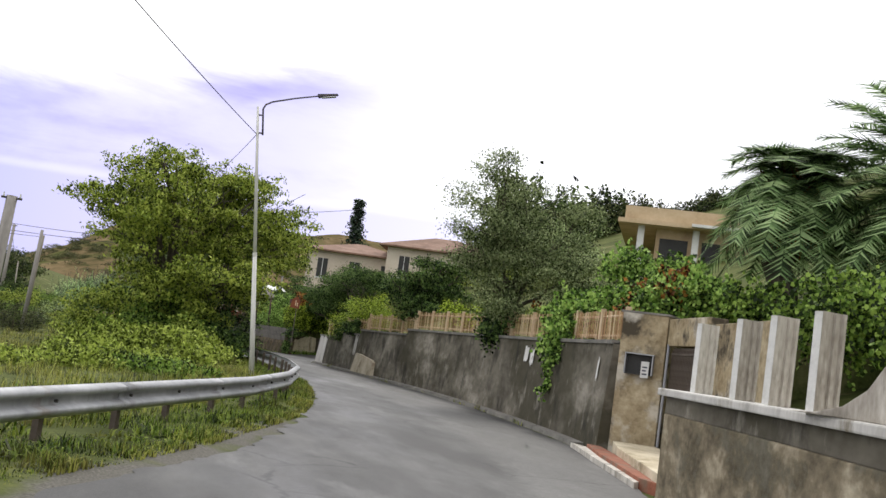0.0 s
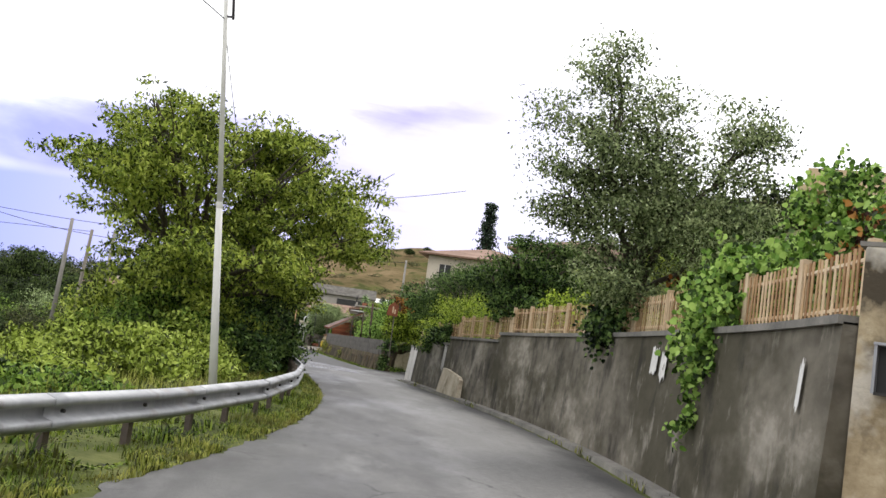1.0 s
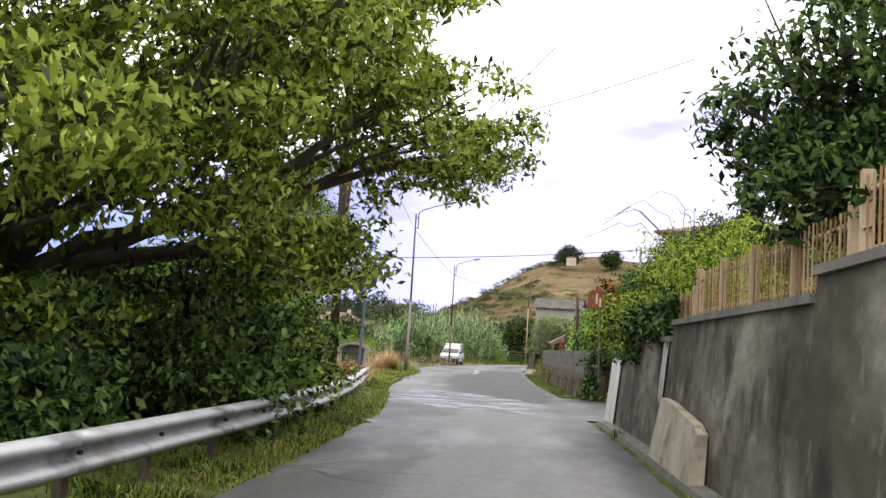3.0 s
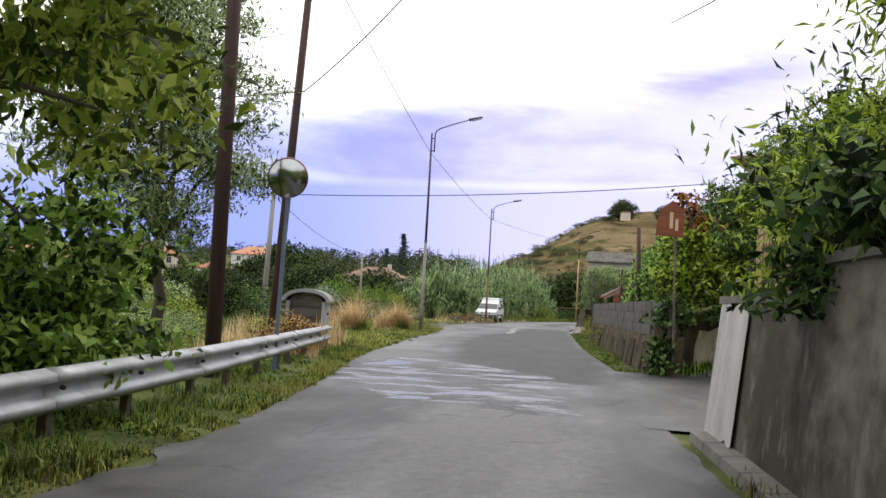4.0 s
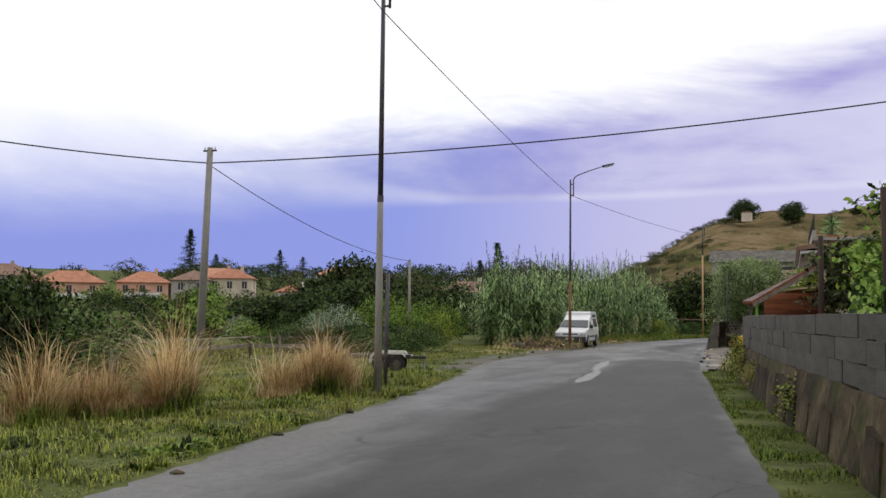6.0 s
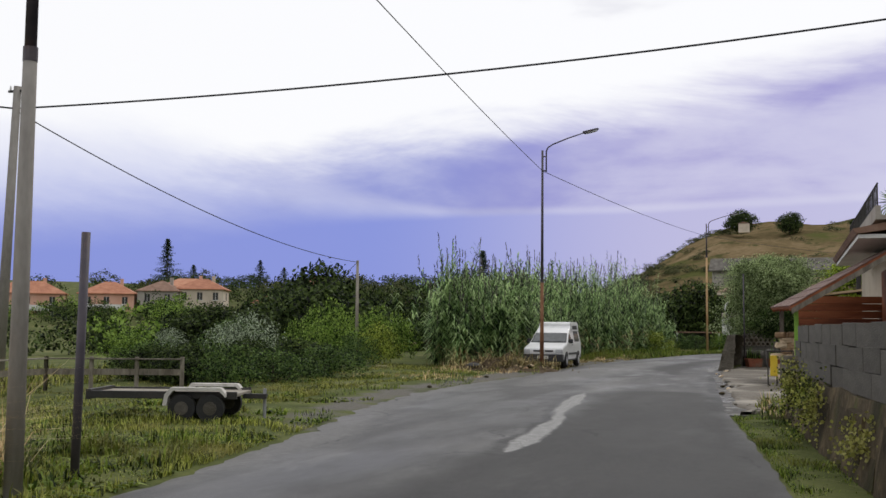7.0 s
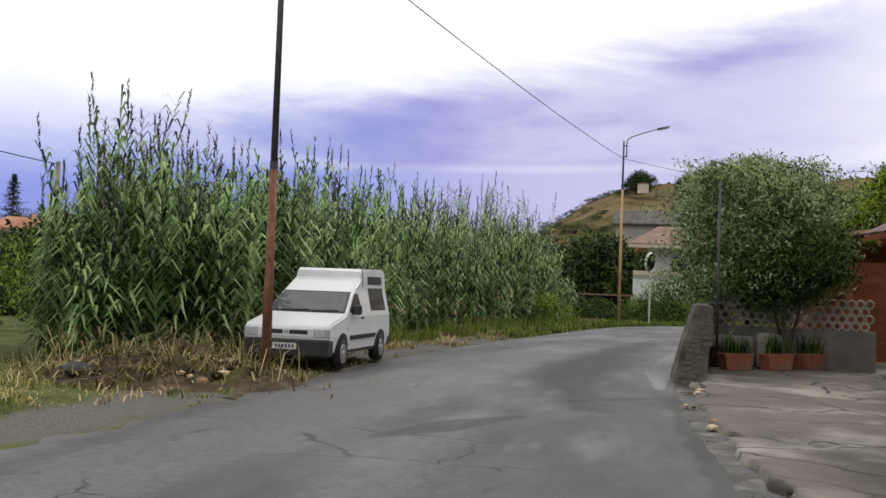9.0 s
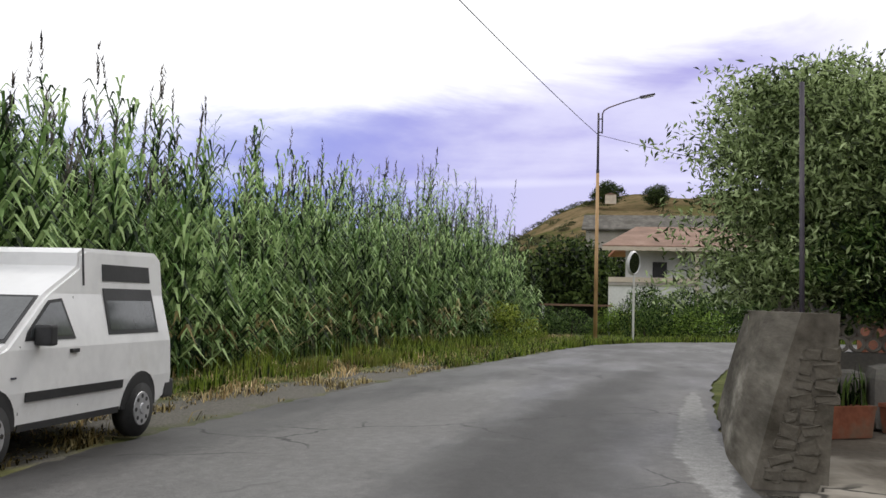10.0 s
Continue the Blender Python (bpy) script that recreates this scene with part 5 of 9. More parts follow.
    part("landing", prism([(11.95, 18.95), (12.72, 18.6), (12.3, 16.35), (10.5, 12.5), (10.15, 13.1), (11.3, 17.2)], 2, -0.1, 0.3, 0.015), M["cream_patch"], st)
    part("red_step", prism([(11.3, 17.2), (11.72, 19.0), (11.5, 19.2), (10.95, 17.2), (10.1, 13.6), (10.15, 13.1)], 2, -0.1, 0.16, 0.012), M["terracotta"], st, "red tiled step")
    part("kerb", prism([(10.95, 17.2), (11.5, 19.2), (11.42, 19.9), (11.3, 19.3), (10.8, 17.2), (9.98, 13.5), (10.1, 13.6)], 2, -0.1, 0.1, 0.01), M["precast"], st, "pale kerb edge")


gate_front()


# ---- lower wall of stone with concrete blocks on top ----
def wall2_foot(y):
    return float(np.interp(y, [69.4, 71.5, 75, 82.5, 90, 98, 103.5], [9.95, 9.55, 9.1, 8.3, 7.35, 6.55, 6.15]))


stone_wall = battered("wall_stone", np.arange(69.0, 103.3, 0.5), wall2_foot, lambda y: 0.84 + 0.06 * noise.noise(Vector((y * 0.8, 4, 0))), 0.16, 0.5, "rubble", "mossy dark stone wall base with leaning buttresses")
slope_shapes = []
for k in range(5):
    bm = bmesh.new()
    w, h = random.uniform(0.85, 1.1), random.uniform(0.58, 0.74)
    outline = [(-w / 2, 0), (w / 2, 0), (w / 2 * random.uniform(0.6, 0.95), h), (-w / 2 * random.uniform(0.6, 0.95), h * random.uniform(0.85, 1.05))]
    lo = [bm.verts.new((-0.045 + 0.05 * random.random() + 0.15 * z, y, z)) for y, z in outline]
    hi = [bm.verts.new((0.15 + 0.1 * z, y, z)) for y, z in outline]
    bm.faces.new(lo)
    for i in range(4):
        bm.faces.new((lo[i], lo[(i + 1) % 4], hi[(i + 1) % 4], hi[i]))
    bmesh.ops.recalc_face_normals(bm, faces=bm.faces)
    slope_shapes.append(bm_mesh("stone", bm))
y = 69.6
while y < 103:
    ob = part("stone", random.choice(slope_shapes), M["rubble"], stone_wall)
    ob.location = (wall2_foot(y) + 0.02, y, -0.03)
    ob.rotation_euler = (random.uniform(-0.06, 0.06), random.uniform(-0.05, 0.05), radians(8))
    y += random.uniform(0.8, 1.25)
block_mesh = bm_mesh("block", boxed(-0.1, 0.1, -0.495, 0.495, 0, 0.278, bevel=0.006))
half_block = bm_mesh("block", boxed(-0.1, 0.1, -0.245, 0.245, 0, 0.278, bevel=0.006))
for course in range(3):
    y = 69.4 + 0.5 * (course % 2)
    if course % 2:
        ob = part("block", half_block, M["block"], stone_wall)
        ob.location = (wall2_foot(69.15) + 0.30, 69.15, 0.84 + course * 0.28)
        ob.rotation_euler = (0, 0, 0.19)
    while y < 103.1:
        if course < 3:
            ob = part("block", block_mesh, M["block"], stone_wall)
            ob.location = (wall2_foot(y) + 0.30 + random.uniform(-0.008, 0.008), y, 0.84 + course * 0.28 + random.uniform(-0.01, 0.01))
            ob.rotation_euler = (random.uniform(-0.012, 0.012), 0, math.atan2(wall2_foot(y) - wall2_foot(y + 0.4), 0.4))
        y += 1.0

# pale rough wall at the side of the driveway
drive_wall = solo("wall_drive", prism([(10.15, 68.98), (10.9, 73.1), (13.2, 77.4), (13.9, 78.8), (13.3, 78.9), (12.8, 77.8), (10.5, 73.4), (9.95, 69.3)], 2, -0.1, 1.25, 0.02), M["rubble"], "rough stone side wall of a driveway", "wall", kind="structure")
bm = bmesh.new()
edge = [(0.0, 0.02), (2.2, 0.0), (4.3, 0.04), (4.36, 0.7), (4.25, 1.22), (3.3, 1.30), (2.5, 1.28), (1.5, 1.12), (0.9, 0.98), (0.3, 1.0), (0.08, 0.6)]
ring = [[bm.verts.new((10.93 + 0.471 * s + 0.881 * d, 73.15 + 0.881 * s - 0.471 * d, z)) for s, z in edge] for d in (0.05, -0.02)]
bm.faces.new(ring[0])
for i in range(len(edge)):
    j = (i + 1) % len(edge)
    bm.faces.new((ring[0][i], ring[0][j], ring[1][j], ring[1][i]))
bmesh.ops.recalc_face_normals(bm, faces=bm.faces)
part("render_panel", bm, M["cream_patch"], drive_wall, "pale flaking patch of render")
part("far_stretch", prism([(13.16, 77.32), (17.6, 77.9), (17.6, 78.3), (13.4, 77.75)], 2, -0.1, 1.22, 0.02), M["wall"], drive_wall, "stained grey concrete stretch")

# ---- wall end with batter by the far bend ----
wall3 = battered("wall_bend", np.arange(126.3, 141, 0.5), lambda y: float(np.interp(y, [126.3, 128, 133, 141], [3.56, 3.5, 3.75, 4.6])), lambda y: 1.42, 0.42, 0.30, "wall_old", "grey leaning roadside wall of stone and concrete")
wr = random.Random(3)
h = 0.1
while h < 1.2:
    x = 3.62 + 0.3 * h + 0.05
    while x < 3.5 + 0.3 * h + 0.40:
        bm = bmesh.new()
        w, t = wr.uniform(0.05, 0.1), wr.uniform(0.035, 0.065)
        box(bm, -w, w, -0.03, 0.03, -t, t, bevel=0.012)
        for vv in bm.verts:
            vv.co += Vector((wr.uniform(-0.016, 0.016), wr.uniform(-0.012, 0.012), wr.uniform(-0.014, 0.014)))
        ob = part("stone", bm, M["wall_old"], wall3)
        ob.location, ob.rotation_euler = (x + w, 126.318, h + wr.uniform(-0.02, 0.02)), (0, wr.uniform(-0.3, 0.3), 0)
        x += 2 * w + 0.02
    h += 0.125


# ---- guard rail ----
def guard_rail(line, label):
    """Corrugated beam in lapped lengths on short posts."""
    g = thing("guard_rail", label, "guard rail", group="roadside barrier")
    prof = [(0.0, -0.03), (-0.02, -0.01), (-0.105, 0.03), (-0.105, 0.075), (0.0, 0.115), (0.0, 0.20), (-0.105, 0.235), (-0.105, 0.285), (-0.015, 0.315), (0.0, 0.325)]
    pts = np.array(line, dtype=float)
    seg = np.concatenate([[0], np.cumsum(np.hypot(*np.diff(pts[:, :2], axis=0).T))])
    total = seg[-1]

    def at(s):
        return np.array([np.interp(s, seg, pts[:, k]) for k in range(3)])

    s, k = 0.0, 0
    post = bm_mesh("post", boxed(-0.04, 0.04, -0.06, 0.06, -0.3, 0.66, bevel=0.006))
    while s < total - 0.3:
        e = min(s + 4.0, total)
        rows = []
        for f in np.linspace(s - (0.1 if s > 0 else 0), e, 9):
            p, d = at(f), at(min(f + 0.2, total)) - at(max(f - 0.2, 0))
            d = d / np.hypot(d[0], d[1])
            nx, ny = d[1], -d[0]
            out = 0.006 * (k % 2)
            rows.append([(p[0] - nx * (a - out), p[1] - ny * (a - out), p[2] - 0.325 + b) for a, b in prof])
        vv = np.array(rows)
        m = len(prof)
        idx = np.arange(9 * m).reshape(9, m)
        quads = np.stack([idx[:-1, :-1], idx[:-1, 1:], idx[1:, 1:], idx[1:, :-1]], -1).reshape(-1, 4)
        beam = part("beam", fast_mesh("beam", vv.reshape(-1, 3), quads=quads), M["galv"], g, smooth=False)
        sol = beam.modifiers.new("thickness", "SOLIDIFY")
        sol.thickness = 0.006
        for f in (s + 0.15, s + 2.0):
            if f < total:
                p = at(f)
                ob = part("post", post, M["gate_brown"], g, "dark rusty post")
                d = at(min(f + 0.2, total)) - at(max(f - 0.2, 0))
                ob.location = (p[0] - 0.09, p[1], p[2] - 0.72)
                ob.rotation_euler = (0, 0, math.atan2(-d[0], d[1]))
                bolt = part("bolt", rod((p[0] + 0.05, p[1] - 0.02, p[2] - 0.16), (p[0] + 0.085, p[1] - 0.03, p[2] - 0.16), 0.02, n=6), M["iron"], g)
        s = e
        k += 1
    return g


guard_rail([(-9.5, -12, 0.67), (-4.6, -3, 0.67), (-1.0, 4.5, 0.67), (1.4, 10, 0.67), (3.0, 14.5, 0.67), (4.6, 19, 0.67), (5.7, 23.5, 0.67), (6.45, 28.5, 0.67), (6.75, 34, 0.67), (6.65, 40, 0.67), (6.2, 46, 0.67), (5.6, 51.5, 0.67), (4.75, 57, 0.67), (3.55, 63.3, 0.67)], "long galvanised corrugated guard rail beside the road")
guard_rail([(3.42, 63.7, 0.66), (2.95, 66.2, 0.66), (2.4, 68.9, 0.66)], "short lower end length of galvanised guard rail")
# ---- street lamps, poles and cables ----
def street_lamp(at, top, mats, label, lean=(0, 0), arm=(1.7, -0.25), split=0.45):
    """A tapering pole with a bracket on its side, a curved arm over the road and a flat lamp head."""
    x, y, z = at
    t = thing("street_lamp", label, "street lamp", at, group="street lamps")
    h = top - z
    tx, ty = lean
    lower, upper = mats

    def up(f):
        return Vector((tx * f, ty * f, h * f))

    part("lower_pole", rod(up(0) - Vector((0, 0, 0.2)), up(split), 0.085, 0.062, 12), M[lower], t, smooth=True)
    part("upper_pole", rod(up(split), up(1.0), 0.056, 0.042, 10), M[upper], t, smooth=True)
    part("collar", rod(up(split - 0.005), up(split + 0.01), 0.066, n=12), M[upper], t)
    dx, dy = arm
    ln = math.hypot(dx, dy)
    ox, oy = dx / ln * 0.16, dy / ln * 0.16
    b0, b1 = up(1 - 0.85 / h) + Vector((ox, oy, 0)), up(1 - 0.05 / h) + Vector((ox, oy, 0))
    path = [b0, b1, b1 + Vector((ox * 0.4, oy * 0.4, 0.14)), b1 + Vector((ox * 1.6, oy * 1.6, 0.25)), b1 + Vector((dx * 0.5, dy * 0.5, 0.44)), b1 + Vector((dx * 0.92, dy * 0.92, 0.62))]
    part("arm", tube(path, [0.03, 0.03, 0.028, 0.027, 0.025, 0.022], 7), M["pole_dark"], t, smooth=True)
    for f in (0.8, 0.25):
        c = up(1 - f / h)
        part("clamp", rod(c, c + Vector((ox, oy, 0)), 0.025, n=6), M["pole_dark"], t)
    tip = b1 + Vector((dx * 0.9, dy * 0.9, 0.61))
    d = Vector((dx, dy, 0.35)).normalized()
    bm = bmesh.new()
    bmesh.ops.create_cube(bm, size=1)
    for v in bm.verts:
        f = v.co.x + 0.5
        v.co = Vector((v.co.x * 0.62, v.co.y * (0.20 - 0.06 * f), v.co.z * (0.10 - 0.05 * f)))
    bmesh.ops.bevel(bm, geom=list(bm.edges), offset=0.015, segments=2, affect="EDGES")
    head = part("lamp_head", bm, M["pole_dark"], t)
    head.matrix_world = Matrix.Translation(Vector(at) + tip + d * 0.28) @ d.to_track_quat("X", "Z").to_matrix().to_4x4()
    glass = part("glass", boxed(-0.2, 0.24, -0.07, 0.07, -0.075, -0.04, bevel=0.012), M["lens"], head, "clear lamp glass")
    return t


street_lamp((5.46, 30.77, 0.0), 8.2, ("pole_white", "pole_white"), "tall whitewashed street lamp leaning slightly, behind a guard rail", lean=(-1.05, 0.25), arm=(1.75, -0.5))
street_lamp((-0.25, 90.3, 0.0), 8.8, ("pole_concrete", "pole_dark"), "tall street lamp, pale below and dark above, in dry grass", arm=(1.75, -0.3))
street_lamp((-2.71, 122.35, 0.0), 8.5, ("pole_rust", "pole_dark"), "tall rusty street lamp beside a parked van", arm=(1.7, -0.3), split=0.4)
street_lamp((0.85, 160.5, 0.0), 9.3, ("pole_tan", "pole_dark"), "street lamp with pale rusty pole at the far bend", arm=(1.7, -0.3), split=0.74)


def pole(name, at, top, r0, r1, mat, label, n=10, bars=0):
    t = thing(name, label, "pole", at)
    tip = Vector(top) - Vector(at)
    part("shaft", rod((0, 0, -0.25), tip, r0, r1, n), M[mat], t, smooth=True)
    for k in range(bars):
        c = tip * (0.985 - 0.035 * k)
        part("crossbar", boxed(c.x - 0.28, c.x + 0.28, c.y - 0.03, c.y + 0.03, c.z - 0.03, c.z + 0.03), M["iron"], t)
        for s in (-0.22, 0.22):
            part("insulator", rod((c.x + s, c.y, c.z + 0.03), (c.x + s, c.y, c.z + 0.15), 0.03, 0.02, 8), M["plate"], t, "pale insulator")
    return t


pole("utility_pole", (3.62, 59.75, 0.0), (3.56, 59.75, 9.2), 0.125, 0.10, "pole_wood", "tarred red-brown wooden pole behind the guard rail")
pole("utility_pole", (1.0, 68.9, 0.0), (1.55, 68.7, 9.8), 0.12, 0.08, "pole_wood", "tall dark leaning wooden utility pole", bars=2)
pole("concrete_pole", (-13.7, 105.7, -0.2), (-13.45, 105.7, 7.95), 0.20, 0.13, "pole_concrete", "square-topped grey concrete utility pole", n=4, bars=1)
pole("marker_post", (-0.6, 91.6, 0.0), (-0.56, 91.6, 2.5), 0.045, 0.045, "pole_dark", "dark steel post beside a lamp", n=8)
pole("utility_pole", (-17.3, 139.0, -0.3), (-17.5, 139.4, 5.45), 0.11, 0.08, "grey_wood", "grey wooden utility pole among bushes")
pole("utility_pole", (-4.7, 57.0, -0.2), (-4.5, 57.0, 5.0), 0.10, 0.08, "pole_concrete", "slim pale pole in the field")
pole("utility_pole", (-5.6, 64.0, -0.3), (-5.3, 64.0, 5.1), 0.10, 0.08, "grey_wood", "slim grey pole in the field")
pole("concrete_pole", (-2.15, 30.4, -0.2), (-1.95, 30.4, 4.3), 0.17, 0.15, "pole_concrete", "stout grey pole with cross arm near the rail", n=4, bars=1)
pole("light_post", (-1.0, 62.5, 0.0), (-1.0, 62.5, 2.7), 0.035, 0.035, "galv", "slim pale metal post in tall grass", n=8)
pole("vine_post", (9.42, 77.1, 0.9), (9.3, 77.1, 3.9), 0.075, 0.06, "pole_wood", "dark wooden vine post")
pole("vine_post", (10.3, 71.5, 0.9), (10.2, 71.5, 3.7), 0.075, 0.065, "pole_wood", "stout dark wooden vine post")
pole("vine_post", (9.0, 85.5, 0.9), (8.95, 85.5, 3.4), 0.06, 0.05, "pole_wood", "thin dark wooden vine post")
pole("vine_post", (8.3, 91.5, 0.9), (8.3, 91.5, 3.2), 0.06, 0.05, "pole_wood", "thin dark wooden vine post by the yard")
pole("cable_post", (12.6, 108.6, 0.0), (12.6, 108.7, 9.4), 0.12, 0.09, "pole_concrete", "concrete pole carrying the cross cable")
pole("steel_post", (4.5, 129.9, 0.6), (4.48, 129.9, 4.05), 0.03, 0.028, "pole_dark", "dark steel post against an olive tree", n=8)


def cable(a, b, sag, r, label, bend=0.0):
    pts = []
    for k in range(25):
        f = k / 24
        p = Vector(a).lerp(Vector(b), f)
        p.z -= sag * 4 * f * (1 - f)
        pts.append(p)
    solo("cable", tube(pts, [r] * 25, 5), M["cable"], label, "cable", group="overhead cables")


LAMP_A, LAMP_C, LAMP_D, LAMP_E = (4.5, 31.0, 7.35), (-0.25, 90.3, 7.9), (-2.71, 122.35, 7.7), (0.85, 160.5, 8.4)
cable((-6.5, -14, 8.2), LAMP_A, 0.5, 0.012, "thin black cable to a street lamp")
cable(LAMP_A, (1.5, 68.75, 8.9), 0.5, 0.010, "thin black cable between poles")
cable((1.5, 68.75, 9.9), LAMP_C, 0.1, 0.011, "thin black cable between pole and lamp")
cable(LAMP_C, LAMP_D, 0.15, 0.012, "thin black cable between street lamps")
cable(LAMP_D, LAMP_E, 0.2, 0.013, "thin black cable between street lamps")
cable(LAMP_E, (26, 186, 8.0), 0.6, 0.012, "thin black cable leaving the last lamp")
cable((-13.5, 105.7, 7.35), (12.6, 108.65, 9.2), 0.35, 0.026, "thick black cable across the road")
cable((-13.5, 105.7, 7.35), (-26.5, 80.0, 9.4), 0.9, 0.026, "thick black cable across the field")
cable((-13.5, 105.7, 7.3), (-17.45, 139.3, 5.35), 0.7, 0.018, "drooping black cable over the bushes")
cable((-17.45, 139.3, 5.35), (-40, 176, 4.5), 0.8, 0.018, "drooping black cable into the bushes")
cable((1.5, 68.8, 8.4), (12.5, 60, 9.2), 0.3, 0.014, "black cable crossing above the driveway")
cable((1.5, 68.8, 6.2), (-24, 70, 7.5), 0.9, 0.016, "black cable over the field")
cable((1.5, 68.8, 6.2), (9.0, 60.0, 9.5), 0.4, 0.014, "black cable above the road")
cable((-5.3, 64, 5.0), (-60, 75, 5.5), 0.5, 0.014, "far black cable over the field")

# road safety mirror
mi = thing("traffic_mirror", "round convex traffic mirror with faded red rim", "mirror", (3.85, 61.7, 0))
part("post", rod((0, 0, -0.2), (0.06, 0, 3.0), 0.038, n=10), M["blue_grey"], mi, "blue-grey post")
bm = bmesh.new()
bmesh.ops.create_uvsphere(bm, u_segments=32, v_segments=24, radius=0.64)
bmesh.ops.delete(bm, geom=[v for v in bm.verts if v.co.z < 0.553], context="VERTS")
for v in bm.verts:
    v.co.z -= 0.553
glass = part("mirror_glass", bm, M["mirror"], mi, smooth=True)
rim = bmesh.new()
bmesh.ops.create_cone(rim, cap_ends=False, segments=32, radius1=0.342, radius2=0.33, depth=0.09)
back = bmesh.new()
bmesh.ops.create_cone(back, cap_ends=True, segments=32, radius1=0.26, radius2=0.335, depth=0.06)
face = look((0.06, -0.06, 3.28), (2.2, -6.0, 2.5)) @ pose(0, 0, 0, 0, 180, 0)
glass.matrix_local = face
part("rim", rim, M["mirror_red"], mi, "faded dark red rim").matrix_local = face @ pose(0, 0, -0.03)
part("back", back, M["blue_grey"], mi).matrix_local = face @ pose(0, 0, -0.05)
part("bracket", boxed(0.02, 0.1, -0.05, 0.05, 2.95, 3.3), M["galv"], mi)

mi2 = thing("traffic_mirror", "far round traffic mirror with pale rim at the bend", "mirror", (2.35, 160.8, 0))
part("post", rod((0, 0, -0.2), (0, 0, 2.75), 0.045, n=8), M["pole_white"], mi2)
disc = look((0, -0.05, 3.2), (5.2, -3.0, 2.7)) @ pose(0, 0, 0, 0, 180, 0)
part("mirror_glass", rod((0, 0, 0), (0, 0, 0.02), 0.44, 0.42, 24), M["mirror"], mi2).matrix_local = disc
r2 = bmesh.new()
bmesh.ops.create_cone(r2, cap_ends=False, segments=24, radius1=0.50, radius2=0.44, depth=0.10)
part("rim", r2, M["plate"], mi2, "white rim").matrix_local = disc
# ---- parked white van ----
def van(at, turn):
    v = thing("van", "white high-roof delivery van parked on the gravel shoulder", "van", at, turn)

    def half(z):
        return float(np.interp(z, [0.2, 0.6, 0.95, 1.42, 1.85], [0.76, 0.80, 0.79, 0.69, 0.66]))

    prof = [(-1.96, 0.34), (-1.99, 0.60), (-1.95, 0.78), (-1.90, 0.82), (-1.10, 0.97), (-1.02, 1.0), (-0.40, 1.40), (-0.30, 1.45), (0.10, 1.63), (0.20, 1.68), (0.22, 1.80), (0.34, 1.85), (1.78, 1.87), (1.90, 1.80), (1.95, 1.0), (1.97, 0.40), (1.70, 0.30), (-1.75, 0.30)]
    bm = bmesh.new()
    flank = [[bm.verts.new((f, y, z)) for y, z in prof] for f in (-1.0, 1.0)]
    bm.faces.new(flank[0])
    bm.faces.new(flank[1][::-1])
    for i in range(len(prof)):
        j = (i + 1) % len(prof)
        bm.faces.new((flank[0][i], flank[1][i], flank[1][j], flank[0][j]))
    bmesh.ops.recalc_face_normals(bm, faces=bm.faces)
    rim_edges = [e for e in bm.edges if abs(e.verts[0].co.x - e.verts[1].co.x) < 1e-5]
    bmesh.ops.bevel(bm, geom=rim_edges, offset=0.035, segments=2, affect="EDGES")
    for z in (0.6, 0.95, 1.42):
        bmesh.ops.bisect_plane(bm, geom=list(bm.verts) + list(bm.edges) + list(bm.faces), plane_co=(0, 0, z), plane_no=(0, 0, 1))
    for vert in bm.verts:
        vert.co.x *= half(vert.co.z)
    part("body", bm, M["van_white"], v)

    def side(name, pts, mat, parent, s=1, out=0.006, label=""):
        corners = [(s * (half(z) * 0.998 + 0.001), y, z) for y, z in pts]
        return part(name, quad_plate(corners, out, (s, 0, 0.05)), M[mat], parent, label)

    for s in (1, -1):
        side("cab_window", [(-0.78, 1.02), (-0.72, 1.10), (-0.34, 1.36), (-0.12, 1.38), (0.02, 1.02)], "black_plastic", v, s, 0.006, "black window frame")
        side("cab_glass", [(-0.70, 1.05), (-0.66, 1.11), (-0.33, 1.335), (-0.15, 1.35), (-0.03, 1.05)], "glass", v, s, 0.010, "dark side glass")
        side("rear_window", [(0.62, 1.04), (0.62, 1.48), (1.62, 1.48), (1.66, 1.04)], "black_plastic", v, s, 0.006, "black rubber window surround")
        side("rear_glass", [(0.66, 1.08), (0.66, 1.44), (1.58, 1.44), (1.61, 1.08)], "glass", v, s, 0.010, "dark sliding side window")
        side("upper_window", [(0.62, 1.55), (0.62, 1.71), (1.58, 1.71), (1.60, 1.55)], "black_plastic", v, s, 0.008, "narrow dark upper window")
        side("rub_strip", [(-0.78, 0.52), (-0.78, 0.60), (0.86, 0.60), (0.86, 0.52)], "black_plastic", v, s, 0.018, "black side strip")
        side("sill", [(-0.85, 0.28), (-0.85, 0.34), (0.85, 0.34), (0.85, 0.28)], "black_plastic", v, s, 0.01)
        side("door_seam", [(0.075, 0.42), (0.075, 1.40), (0.085, 1.40), (0.085, 0.42)], "black_plastic", v, s, 0.003)
        side("door_seam", [(-0.86, 0.42), (-0.86, 0.98), (-0.85, 0.98), (-0.85, 0.42)], "black_plastic", v, s, 0.003)
        side("roof_strap", [(0.26, 1.50), (0.26, 1.85), (0.285, 1.85), (0.285, 1.50)], "black_plastic", v, s, 0.008, "black roof seam")
        part("door_handle", boxed(s * 0.80 - 0.012, s * 0.80 + 0.018, -0.10, 0.03, 0.90, 0.935, bevel=0.006), M["black_plastic"], v)
        part("door_mirror", boxed(s * 0.88 - 0.10, s * 0.88 + 0.06, -0.66, -0.54, 0.98, 1.16, bevel=0.025), M["black_plastic"], v, "black door mirror")
